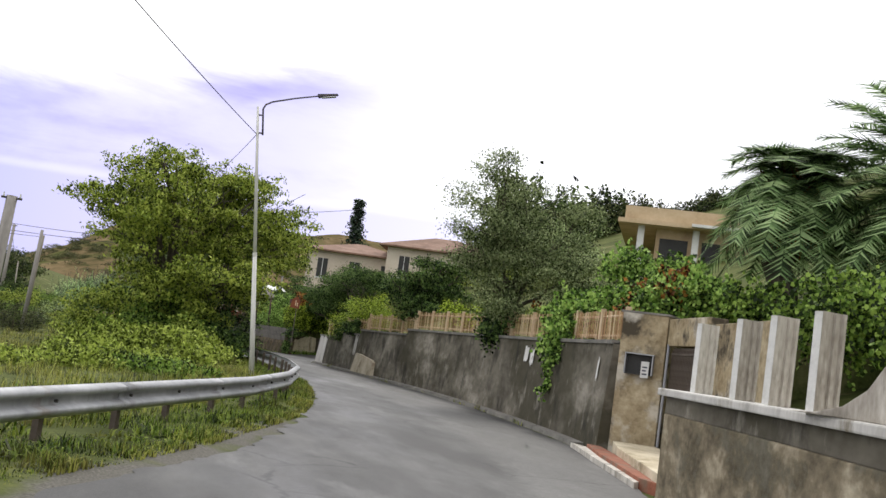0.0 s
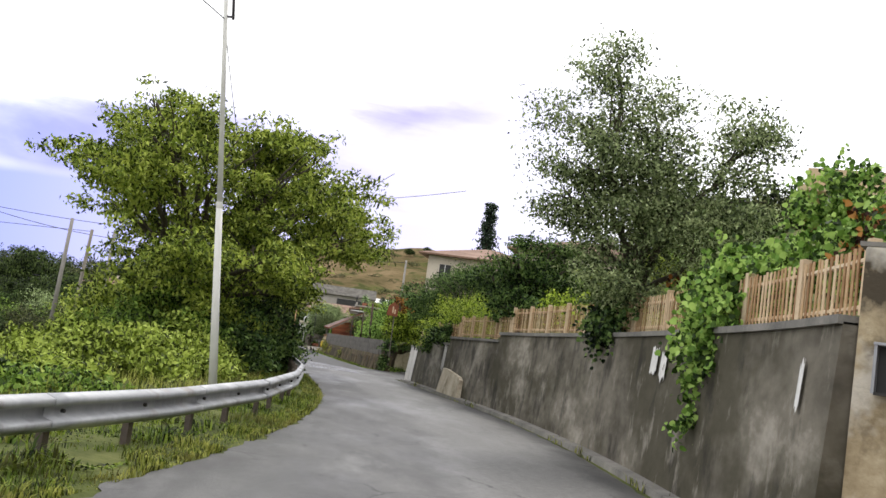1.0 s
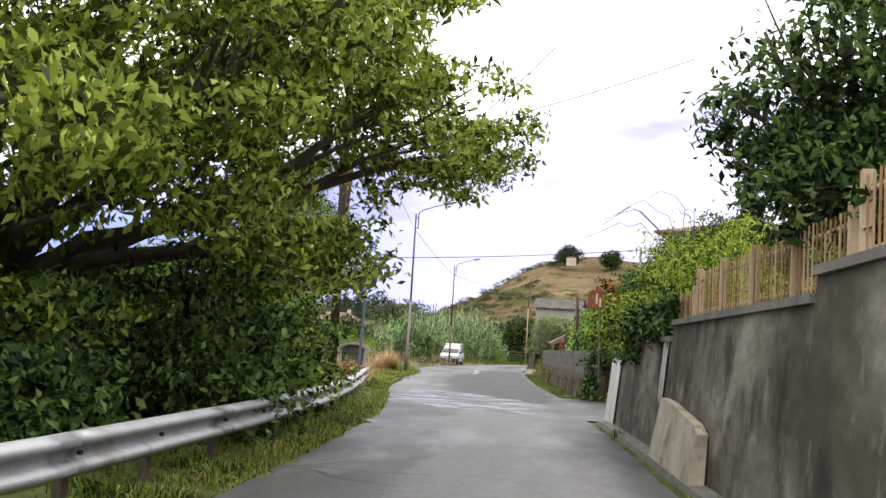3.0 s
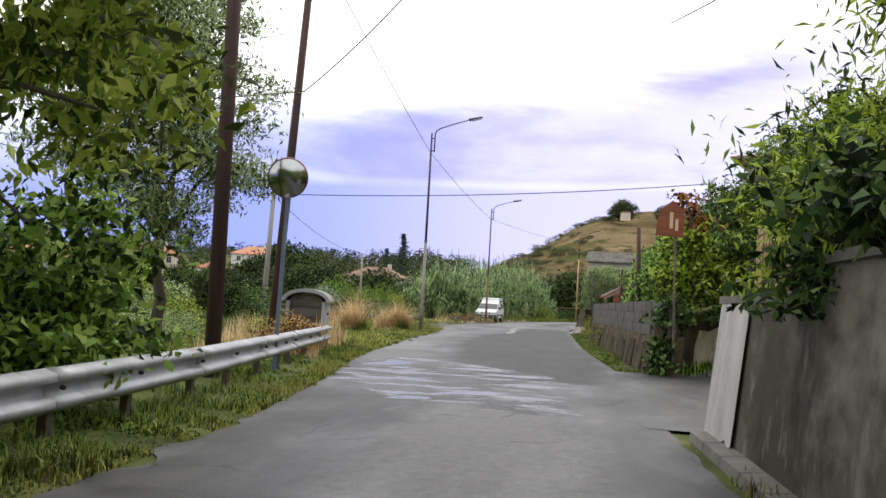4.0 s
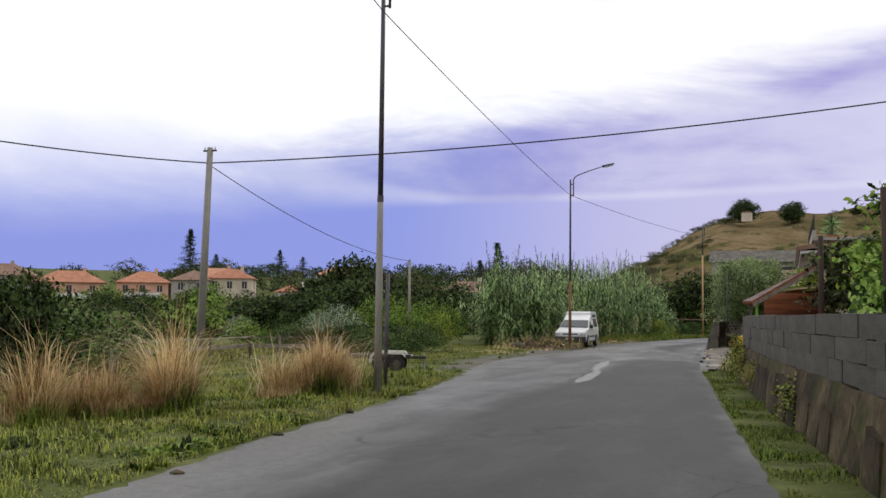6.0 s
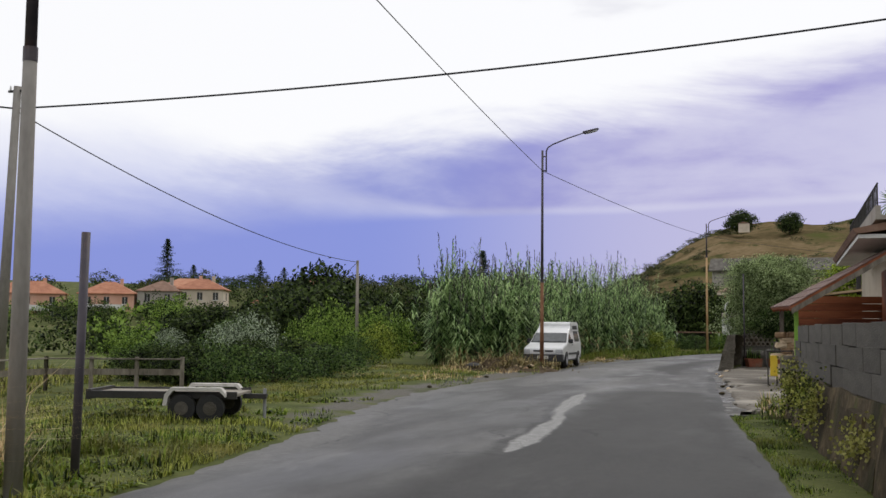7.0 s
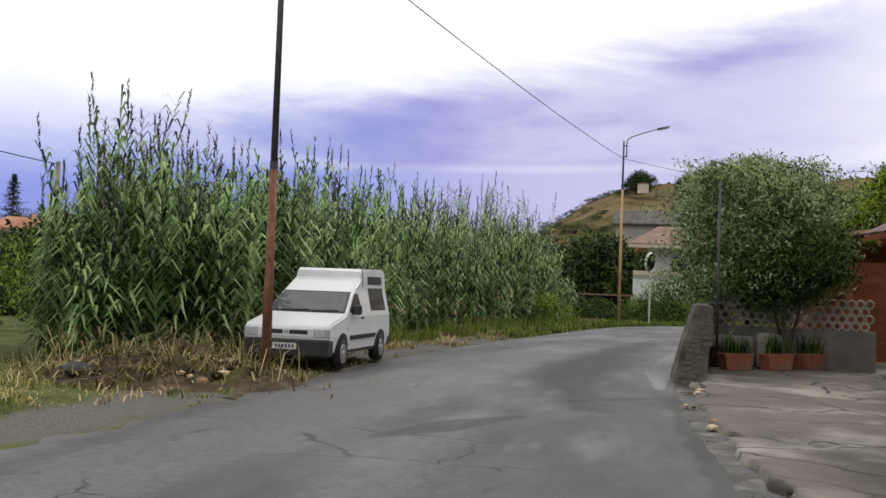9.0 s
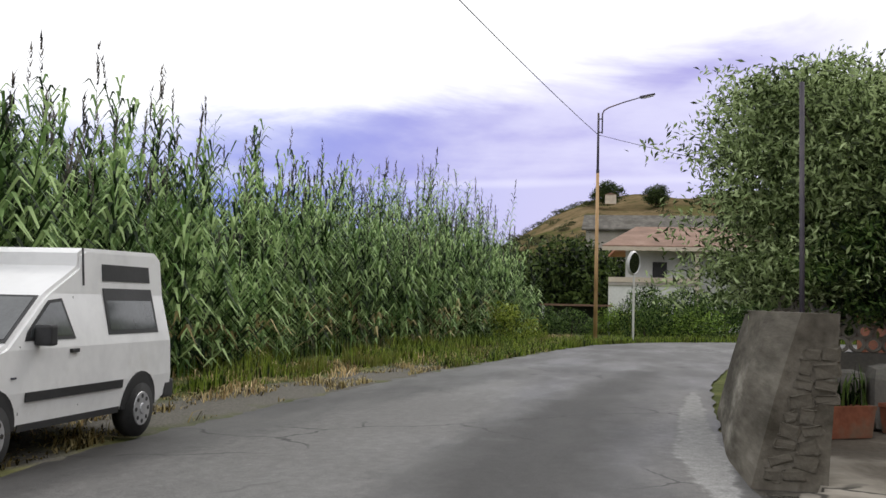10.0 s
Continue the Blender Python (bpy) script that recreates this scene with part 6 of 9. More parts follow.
        for y in (-1.25, 1.25):
            # black half-disc over the body side puts the arch gap's shade into colour
            arch = []
            for k in range(13):
                w = math.pi * k / 12
                arch.append((y + 0.36 * math.cos(w), 0.30 + 0.36 * math.sin(w)))
            side("wheel_arch", arch, "black_plastic", v, s, 0.014, "wheel arch gap, its shade put in as a black plate")
            wheel = part("wheel", rod((s * 0.62, y, 0.28), (s * 0.80, y, 0.28), 0.24, n=20), M["black_plastic"], v)
            bm = bmesh.new()
            bmesh.ops.create_cone(bm, cap_ends=True, segments=24, radius1=0.285, radius2=0.285, depth=0.17, matrix=Matrix.Translation((s * 0.735, y, 0.285)) @ Matrix.Rotation(radians(90), 4, "Y"))
            bmesh.ops.bevel(bm, geom=[e for e in bm.edges if abs(e.verts[0].co.x - e.verts[1].co.x) < 1e-4], offset=0.03, segments=2, affect="EDGES")
            part("tyre", bm, M["rubber"], wheel, smooth=True)
            rimb = bmesh.new()
            cyl(rimb, (s * 0.80, y, 0.285), (s * 0.828, y, 0.285), 0.185, 0.165, 20)
            cyl(rimb, (s * 0.82, y, 0.285), (s * 0.84, y, 0.285), 0.06, 0.05, 12)
            part("rim", rimb, M["rim"], wheel, "grey steel rim")
            for k in range(8):
                w = 2 * math.pi * k / 8
                part("vent_hole", rod((s * 0.826, y + 0.125 * math.cos(w), 0.285 + 0.125 * math.sin(w)), (s * 0.832, y + 0.125 * math.cos(w), 0.285 + 0.125 * math.sin(w)), 0.022, n=8), M["black_plastic"], wheel)
    # front
    nrm = Vector((0, -0.40, 0.62)).normalized()

    def screen(y, z, x, off):
        return Vector((x, y, z)) + nrm * off

    def slab(name, u0, u1, x0, x1, mat, off, label):
        y0, z0, y1, z1 = -1.02 + 0.62 * u0, 1.0 + 0.40 * u0, -1.02 + 0.62 * u1, 1.0 + 0.40 * u1
        return part(name, quad_plate([screen(y0, z0, -x0, off), screen(y0, z0, x0, off), screen(y1, z1, x1, off), screen(y1, z1, -x1, off)], 0.006, nrm), M[mat], v, label)

    slab("windscreen_seal", 0.02, 0.99, 0.745, 0.655, "black_plastic", 0.002, "black rubber seal")
    glass = slab("windscreen", 0.08, 0.94, 0.71, 0.63, "glass", 0.006, "large raked windscreen")
    part("wiper", rod(screen(-0.98, 1.03, -0.5, 0.02), screen(-0.95, 1.045, 0.05, 0.02), 0.008, n=5), M["black_plastic"], glass)
    part("wiper", rod(screen(-0.98, 1.03, 0.1, 0.02), screen(-0.95, 1.045, 0.6, 0.02), 0.008, n=5), M["black_plastic"], glass)
    part("bumper", boxed(-0.80, 0.80, -2.06, -1.75, 0.26, 0.56, bevel=0.035), M["black_plastic"], v, "broad black bumper")
    part("rear_bumper", boxed(-0.79, 0.79, 1.80, 2.04, 0.34, 0.54, bevel=0.03), M["black_plastic"], v, "black rear bumper")
    part("grille_panel", boxed(-0.50, 0.50, -2.005, -1.95, 0.60, 0.745, bevel=0.008), M["van_white"], v)
    for x0, x1 in ((-0.40, -0.06), (0.06, 0.40)):
        part("grille", boxed(x0, x1, -2.012, -1.99, 0.645, 0.715, bevel=0.006), M["black_plastic"], v, "black grille slot")
    part("badge", boxed(-0.035, 0.035, -2.016, -1.99, 0.65, 0.71, bevel=0.006), M["rim"], v)
    for s in (1, -1):
        lamp = part("headlight", boxed(s * 0.63 - 0.13, s * 0.63 + 0.09, -2.01, -1.90, 0.60, 0.745, bevel=0.012), M["lens"], v, "clear rectangular headlight")
        part("indicator", boxed(s * 0.755 - 0.035, s * 0.755 + 0.035, -2.0, -1.88, 0.60, 0.745, bevel=0.012), M["rim"], lamp)
    pl = part("number_plate", boxed(-0.22, 0.22, -2.075, -2.055, 0.38, 0.49, bevel=0.004), M["plate"], v, "white number plate")
    for k in range(6):
        x = -0.17 + k * 0.062
        part("plate_bar", boxed(x, x + 0.036, -2.0785, -2.0752, 0.405, 0.465), M["ink"], pl)
    part("badge_bar", boxed(0.800, 0.806, -0.99, -0.92, 0.72, 0.735), M["ink"], v)
    return v


van((-3.05, 126.1, 0.02), 0)


# ---- silver car in the yard ----
def parked_car(at, turn):
    c = thing("car", "silver estate car with roof bars parked in the yard", "car", at, turn)
    prof = [(-2.0, 0.35), (-2.05, 0.6), (-1.95, 0.82), (-1.1, 0.98), (-0.45, 1.42), (0.2, 1.50), (1.3, 1.46), (1.85, 1.0), (2.0, 0.85), (2.0, 0.35)]

    def half(z):
        return float(np.interp(z, [0.2, 0.6, 0.95, 1.5], [0.80, 0.85, 0.83, 0.62]))

    bm = bmesh.new()
    cols = [[bm.verts.new((half(z) * f, y, z)) for y, z in prof] for f in (-1, -0.93, 0.93, 1)]
    for a, b in zip(cols, cols[1:]):
        for i in range(len(prof)):
            bm.faces.new((a[i], a[(i + 1) % len(prof)], b[(i + 1) % len(prof)], b[i]))
    bm.faces.new(cols[0])
    bm.faces.new(cols[-1][::-1])
    bmesh.ops.recalc_face_normals(bm, faces=bm.faces)
    part("body", bm, M["silver"], c)
    for s in (1, -1):
        for nm, pts in (("front_window", [(-0.85, 1.0), (-0.40, 1.36), (0.12, 1.42), (0.12, 1.0)]), ("rear_window", [(0.2, 1.0), (0.2, 1.42), (1.15, 1.39), (1.45, 1.0)])):
            part(nm, quad_plate([(s * (half(z) + 0.002), y, z) for y, z in pts], 0.01, (s, 0, 0.1)), M["glass"], c, "dark side glass")
        part("roof_bar", rod((s * 0.55, -0.2, 1.57), (s * 0.55, 1.2, 1.55), 0.018, n=6), M["iron"], c)
        for y in (-1.25, 1.25):
            w = part("wheel", rod((s * 0.66, y, 0.31), (s * 0.87, y, 0.31), 0.31, n=20), M["rubber"], c)
            part("rim", rod((s * 0.865, y, 0.31), (s * 0.885, y, 0.31), 0.2, n=16), M["rim"], w)
        part("headlight", boxed(s * 0.6 - 0.16, s * 0.6 + 0.16, -2.06, -1.95, 0.66, 0.8, bevel=0.02), M["lens"], c)
        part("door_mirror", boxed(s * 0.95 - 0.1, s * 0.95 + 0.08, -0.75, -0.62, 0.98, 1.12, bevel=0.03), M["silver"], c)
    part("windscreen", quad_plate([(-0.70, -1.02, 1.03), (0.70, -1.02, 1.03), (0.58, -0.50, 1.40), (-0.58, -0.50, 1.40)], 0.01, (0, -0.5, 0.8)), M["glass"], c)
    part("bumper", boxed(-0.84, 0.84, -2.12, -1.9, 0.35, 0.58, bevel=0.04), M["black_plastic"], c)


parked_car((8.35, 119.9, 0.05), 50)


# ---- flat trailer on the verge ----
def trailer(at, turn):
    t = thing("trailer", "flat twin-axle trailer with pale mudguard on grass", "trailer", at, turn)
    part("bed", boxed(-1.8, 0.62, -0.58, 0.58, 0.40, 0.45, bevel=0.01), M["grey_wood"], t, "worn grey plank bed")
    for y in (-0.58, 0.58):
        part("side_beam", boxed(-1.8, 0.62, y - 0.03, y + 0.03, 0.36, 0.48, bevel=0.008), M["iron"], t)
        lo, hi = (y - 0.16, y + 0.04) if y < 0 else (y - 0.04, y + 0.16)
        part("mudguard", prism([(-0.55, 0.26), (-0.52, 0.44), (-0.42, 0.55), (0.38, 0.55), (0.46, 0.46), (0.46, 0.40), (0.36, 0.50), (-0.38, 0.50), (-0.46, 0.40), (-0.48, 0.26)], 1, lo, hi), M["limewash"], t, "pale metal mudguard")
        for x in (-0.24, 0.22):
            yy = y - 0.1 if y < 0 else y + 0.1
            w = part("wheel", rod((x, yy - 0.07, 0.22), (x, yy + 0.07, 0.22), 0.22, n=20), M["rubber"], t)
            part("rim", rod((x, yy - 0.075, 0.22), (x, yy + 0.075, 0.22), 0.11, n=16), M["block"], w)
    part("drawbar", boxed(0.6, 1.0, -0.05, 0.05, 0.34, 0.42), M["iron"], t)
    part("jockey_wheel", rod((0.95, 0.08, 0.0), (0.95, 0.08, 0.5), 0.03, n=8), M["galv"], t)
    part("cross_beam", boxed(-1.84, -1.76, -0.6, 0.6, 0.34, 0.5), M["iron"], t)


trailer((-3.05, 98.3, 0.02), 17)


# ---- waste container with curved lid behind the rail ----
def waste_bin(at, turn):
    b = thing("waste_container", "old grey steel waste container with curved lid", "container", at, turn)
    arc = [(math.cos(math.pi * k / 14), math.sin(math.pi * k / 14)) for k in range(15)]
    part("tub", prism([(-0.33, 0.22), (0.33, 0.22), (0.39, 1.16)] + [(0.39 * c, 1.16 + 0.2 * s) for c, s in arc[1:-1]] + [(-0.39, 1.16)], 1, -0.36, 0.36, 0.02), M["block"], b, "grey dented steel tub")
    part("lid", prism([(0.55 * c, 1.18 + 0.28 * s) for c, s in arc] + [(0.46 * c, 1.17 + 0.2 * s) for c, s in reversed(arc)], 1, -0.5, 0.5), M["pole_concrete"], b, "pale curved overhanging lid")
    part("lid_rim", prism([(0.56 * c, 1.17 + 0.29 * s) for c, s in arc] + [(0.49 * c, 1.16 + 0.22 * s) for c, s in reversed(arc)], 1, -0.53, -0.5), M["galv"], b, "bent steel rim of the lid")
    for x in (-0.41, 0.41):
        part("side_frame", boxed(x - 0.04, x + 0.04, -0.46, 0.46, 0.2, 1.17, bevel=0.012), M["galv"], b)
        part("lift_pin", rod((x * 1.0, 0, 0.9), (x * 1.2, 0, 0.9), 0.03, n=8), M["iron"], b)
        for y in (-0.34, 0.34):
            part("wheel", rod((x * 0.8 - 0.03, y, 0.1), (x * 0.8 + 0.03, y, 0.1), 0.1, n=12), M["rubber"], b)
    for z in (0.5, 0.8, 1.05):
        part("rib", boxed(-0.35, 0.35, -0.39, -0.34, z, z + 0.04, bevel=0.006), M["block"], b)


waste_bin((2.0, 68.6, 0.03), 12)

# ---- plank fence and planks in the field ----
f = thing("plank_fence", "low grey plank fence around a field corner", "fence")
for a, b in (((-8.2, 92.5), (-11.5, 97.5)), ((-11.5, 97.5), (-10.2, 103.2)), ((-10.2, 103.2), (-7.2, 104.2))):
    a, b = Vector((*a, on_ground(*a))), Vector((*b, on_ground(*b)))
    for z in (0.75, 0.45):
        bm = bmesh.new()
        d = (b - a)
        m = Matrix.Translation((a + b) / 2 + Vector((0, 0, z))) @ d.to_track_quat("X", "Z").to_matrix().to_4x4() @ Matrix.Diagonal((d.length, 0.16 if z > 0.6 else 0.03, 0.03 if z > 0.6 else 0.14, 1))
        bmesh.ops.create_cube(bm, size=1, matrix=m)
        part("plank", bm, M["grey_wood"], f)
    for k in range(4):
        p = a.lerp(b, k / 3)
        part("post", rod(p - Vector((0, 0, 0.2)), p + Vector((0, 0, 0.8)), 0.05, n=6), M["grey_wood"], f)

# ---- earth heap with rubbish in front of the reeds ----
bm = bmesh.new()
bmesh.ops.create_grid(bm, x_segments=80, y_segments=60, size=1)
for v in bm.verts:
    r = math.hypot(v.co.x, v.co.y)
    h = max(0.0, 1 - r) ** 0.8 * 0.72
    p = Vector((v.co.x * 2.1, v.co.y * 1.9, 0))
    v.co = p + Vector((0, 0, h * (0.62 + 0.7 * noise.noise(p * 1.7)) + (0.16 * noise.noise(p * 4) + 0.09 * noise.noise(p * 9)) * min(1, h * 4) - 0.03))
solo("soil_mound", bm, M["earth"], "low heap of brown earth and dry stalks", "heap", at=(-4.0, 121.6, 0.03))
for k in range(48):
    bm = bmesh.new()
    bmesh.ops.create_icosphere(bm, subdivisions=1, radius=1)
    s = random.uniform(0.03, 0.12)
    for v in bm.verts:
        v.co = Vector((v.co.x * s * random.uniform(0.7, 1.3), v.co.y * s * random.uniform(0.7, 1.2), v.co.z * s * 0.6))
    x, y = random.uniform(-5.4, -2.6), random.uniform(120.2, 122.8)
    rr = math.hypot((x + 4.0) / 2.1, (y - 121.6) / 1.9)
    solo("stone", bm, M["pale_stone"] if k % 2 else M["rubble"], "loose stone on an earth heap", "stone", group="stones on the heap", at=(x, y, 0.03 + max(0.0, 1 - rr) ** 0.8 * 0.45))
for k, (x, y) in enumerate(((-2.9, 115.2), (-3.6, 112.4), (-2.7, 108.9), (1.3, 82.9), (1.9, 79.5), (0.9, 86.2), (2.0, 77.2))):
    bm = bmesh.new()
    bmesh.ops.create_icosphere(bm, subdivisions=1, radius=1)
    for v in bm.verts:
        v.co = Vector((v.co.x * random.uniform(0.06, 0.11), v.co.y * random.uniform(0.05, 0.09), v.co.z * 0.045))
    solo("stone", bm, M["rubble"], "small stone at the road edge", "stone", group="stones at the road edge", at=(x, y, on_ground(x, y) + 0.03))

# dark burnt tyre-like rubbish bag on the heap
bm = bmesh.new()
bmesh.ops.create_icosphere(bm, subdivisions=3, radius=1)
for v in bm.verts:
    v.co = Vector((v.co.x * 0.34, v.co.y * 0.22, v.co.z * 0.13)) * (1 + 0.25 * noise.noise(v.co * 2.5))
solo("rubbish_bag", bm, M["black_plastic"], "crumpled black rubbish bag on the verge", "bag", at=(-4.9, 120.6, 0.16), smooth=True)


# ---- yard: lean-to, stacked stones, yellow box, low wall ----
def lean_to():
    t = thing("lean_to", "wooden lean-to with brown felt roof and green post", "lean-to")
    e0, e1, r0, r1 = Vector((6.35, 113.6, 2.22)), Vector((5.75, 119.6, 2.30)), Vector((9.4, 114.0, 4.05)), Vector((9.2, 120.2, 4.15))
    n = (e1 - e0).cross(r0 - e0).normalized()
    n = n if n.z > 0 else -n
    part("roof_deck", quad_plate([e0, e1, r1, r0], 0.06, n), M["red_wood"], t)
    rows, cols = 7, 12
    for i in range(rows):
        a0, a1 = e0.lerp(r0, i / rows), e1.lerp(r1, i / rows)
        b0, b1 = e0.lerp(r0, (i + 1.12) / rows), e1.lerp(r1, (i + 1.12) / rows)
        for j in range(cols):
            f0, f1 = j / cols + 0.004, (j + 1) / cols - 0.004
            part("shingle", quad_plate([a0.lerp(a1, f0) + n * 0.085, a0.lerp(a1, f1) + n * 0.085, b0.lerp(b1, f1) + n * 0.07, b0.lerp(b1, f0) + n * 0.07], 0.012, n), M["brown_roof"], t)
    part("gable_board", quad_plate([e0 - Vector((0, 0.03, 0.0)), r0 - Vector((0, 0.03, 0)), r0 - Vector((0, 0.03, 0.16)), e0 - Vector((0, 0.03, 0.16))], 0.03, (0, -1, 0)), M["grey_wood"], t, "pale barge board")
    part("post", boxed(6.42, 6.54, 114.2, 114.32, 0.0, 2.28, bevel=0.01), M["green_paint"], t, "bright green painted post")
    part("post", boxed(6.0, 6.14, 119.2, 119.34, 0.0, 2.3, bevel=0.01), M["grey_wood"], t)
    for k in range(6):
        p0, p1 = e0.lerp(e1, (k + 0.5) / 6), r0.lerp(r1, (k + 0.5) / 6)
        part("rafter", rod(p0 - Vector((0, 0, 0.05)), p1 - Vector((0, 0, 0.05)), 0.04, n=4), M["red_wood"], t)
    for k in range(11):
        part("board", boxed(6.6, 9.3, 121.0, 121.04, 0.05 + k * 0.25, 0.285 + k * 0.25, bevel=0.006), M["red_wood"], t)
    for k in range(8):
        part("board", boxed(9.28, 9.32, 114.0 + k * 0.86, 114.84 + k * 0.86, 0.05, 3.6, bevel=0.006), M["red_wood"], t)


lean_to()

st = thing("stone_stack", "stack of pale rough stones under a roof edge", "stone stack", (5.95, 116.6, 0.06))
for row in range(9):
    for col in range(3):
        bm = boxed(-0.17, 0.17, -0.30, 0.30, -0.088, 0.088, bevel=0.06)
        for v in bm.verts:
            v.co += Vector((random.uniform(-0.02, 0.02), random.uniform(-0.03, 0.03), random.uniform(-0.012, 0.012)))
        ob = part("stone", bm, M["pale_stone"], st)
        ob.location = (0.15 + col * 0.33 + 0.16 * (row % 2) - 0.05, 0.35, 0.085 + row * 0.166)
        ob.rotation_euler = (0, 0, random.uniform(-0.12, 0.12) + radians(90 * (random.random() < 0.15)))
yb = thing("yellow_box", "yellow enamel meter box on an iron stand", "box", (5.66, 113.75, 0.06))
part("box", boxed(0.1, 0.30, 0, 0.2, 0.26, 0.84, bevel=0.02), M["yellow"], yb)
part("leg", rod((0.04, 0.1, 0), (0.04, 0.1, 0.95), 0.022, n=6), M["iron"], yb)
part("leg", rod((0.28, 0.1, 0), (0.28, 0.1, 0.34), 0.022, n=6), M["iron"], yb)
part("bar", rod((0.0, 0.1, 0.95), (0.72, 0.1, 0.97), 0.02, n=6), M["iron"], yb)
part("leg", rod((0.72, 0.1, 0.5), (0.72, 0.1, 0.97), 0.02, n=6), M["iron"], yb)
lw = thing("wall_yard", "low mossy yard wall of dark rough stone", "wall", kind="structure")
part("core", boxed(6.02, 12.5, 113.75, 114.1, -0.05, 0.90, bevel=0.05), M["wall_old"], lw)
for k in range(44):
    bm = bmesh.new()
    bmesh.ops.create_icosphere(bm, subdivisions=1, radius=1)
    for v in bm.verts:
        v.co = Vector((v.co.x * random.uniform(0.14, 0.2), v.co.y * 0.1, v.co.z * random.uniform(0.09, 0.13)))
    part("stone", bm, M["rubble"], lw).location = (random.uniform(6.15, 11.3), 113.75, random.uniform(0.1, 0.78))

# mossy earth banks before the low wall and at the end of the block wall
def earth_bank(name, label, mat, x0, x1, y0, y1, height, seed):
    bm = bmesh.new()
    bmesh.ops.create_grid(bm, x_segments=46, y_segments=30, size=0.5)
    for v in bm.verts:
        u, w = v.co.x + 0.5, v.co.y + 0.5
        x, y = x0 + (x1 - x0) * u, y0 + (y1 - y0) * w
        v.co = Vector((x, y, height(u, w) + 0.07 * noise.noise(Vector((x * 1.1, y * 1.1, seed))) * min(1.0, 4 * u) + 0.03 * noise.noise(Vector((x * 4, y * 4, seed)))))
    return solo(name, bm, M[mat], label, "bank", kind="structure", smooth=True)


earth_bank("ground_bank", "mossy grassed bank below a low wall", "bank", 6.1, 12.6, 110.6, 113.8, lambda u, w: -0.03 + 0.62 * min(1.0, u * 6) * max(0.0, w) ** 1.3, 3)
earth_bank("ground_bank", "earth and rubble bank at the end of a wall", "bank", 5.25, 10.5, 102.7, 107.2, lambda u, w: -0.06 + 0.6 * min(1.0, u * 2.2) * max(0.0, 1 - w) ** 0.7 * min(1.0, 5 * w), 8)
br = random.Random(23)
for k in range(44):
    on_edge = k < 18
    y = br.uniform(104.2, 125.0) if on_edge else br.uniform(103.4, 106.2)
    x = float(right_x(y)) + (br.uniform(0.02, 0.5) if on_edge else br.uniform(0.3, 2.2))
    sz = br.uniform(0.03, 0.09) if on_edge else br.uniform(0.05, 0.16)
    bm = bmesh.new()
    bmesh.ops.create_icosphere(bm, subdivisions=1, radius=1)
    for v in bm.verts:
        v.co = Vector((v.co.x * sz * br.uniform(0.8, 1.3), v.co.y * sz * br.uniform(0.8, 1.4), v.co.z * sz * 0.6))
    u, w = (x - 5.25) / 5.25, (y - 102.7) / 4.5
    z = 0.02 if on_edge else max(0.0, -0.06 + 0.6 * min(1.0, max(0.0, u) * 2.2) * max(0.0, 1 - w) ** 0.7 * min(1.0, 5 * w))
    solo("stone", bm, M[("yard", "pale_stone", "rubble")[k % 3]], "broken piece of concrete at the yard edge" if on_edge else "loose rubble on an earth bank", "stone", group="rubble at the yard", at=(x, y, z + sz * 0.25))

# ---- house with terrace over the yard ----
def terrace_house():
    h = thing("terrace_house", "rendered house with tiled eaves and railed roof terrace", "house", kind="")
    part("wall", boxed(9.45, 20, 114.5, 133, 0.0, 4.35), M["render_cream"], h)
    part("eave", prism([(8.1, 4.32), (9.5, 4.5), (9.5, 4.75), (8.0, 4.46)], 1, 114.0, 127.2), M["tile_old"], h, "brown tiled eaves")
    part("soffit", boxed(8.15, 9.5, 114.1, 127.1, 4.2, 4.31), M["render_white"], h, "pale soffit band")
    part("terrace_floor", boxed(8.6, 20, 113.9, 133.1, 4.70, 4.82), M["render_grey"], h)
    part("parapet", boxed(8.6, 8.75, 114.0, 127.0, 4.82, 5.1, bevel=0.01), M["render_grey"], h)
    rail = part("railing", rod((8.67, 114.0, 5.72), (8.67, 126.9, 5.72), 0.025, n=6), M["iron"], h, "dark iron railing")
    part("lower_rail", rod((8.67, 114.0, 5.2), (8.67, 126.9, 5.2), 0.016, n=6), M["iron"], rail)
    part("side_rail", rod((8.67, 126.9, 5.72), (12.0, 126.9, 5.72), 0.025, n=6), M["iron"], rail)
    for k in range(9):
        part("rail_post", rod((8.67, 114.1 + k * 1.6, 5.0), (8.67, 114.1 + k * 1.6, 5.74), 0.022, n=6), M["iron"], rail)
    for k in range(48):
        part("baluster", rod((8.67, 114.3 + k * 0.265, 5.2), (8.67, 114.3 + k * 0.265, 5.72), 0.009, n=4), M["iron"], rail)
    part("window", boxed(9.40, 9.47, 122.5, 123.7, 1.2, 2.5), M["unlit_in"], h, "dark window")


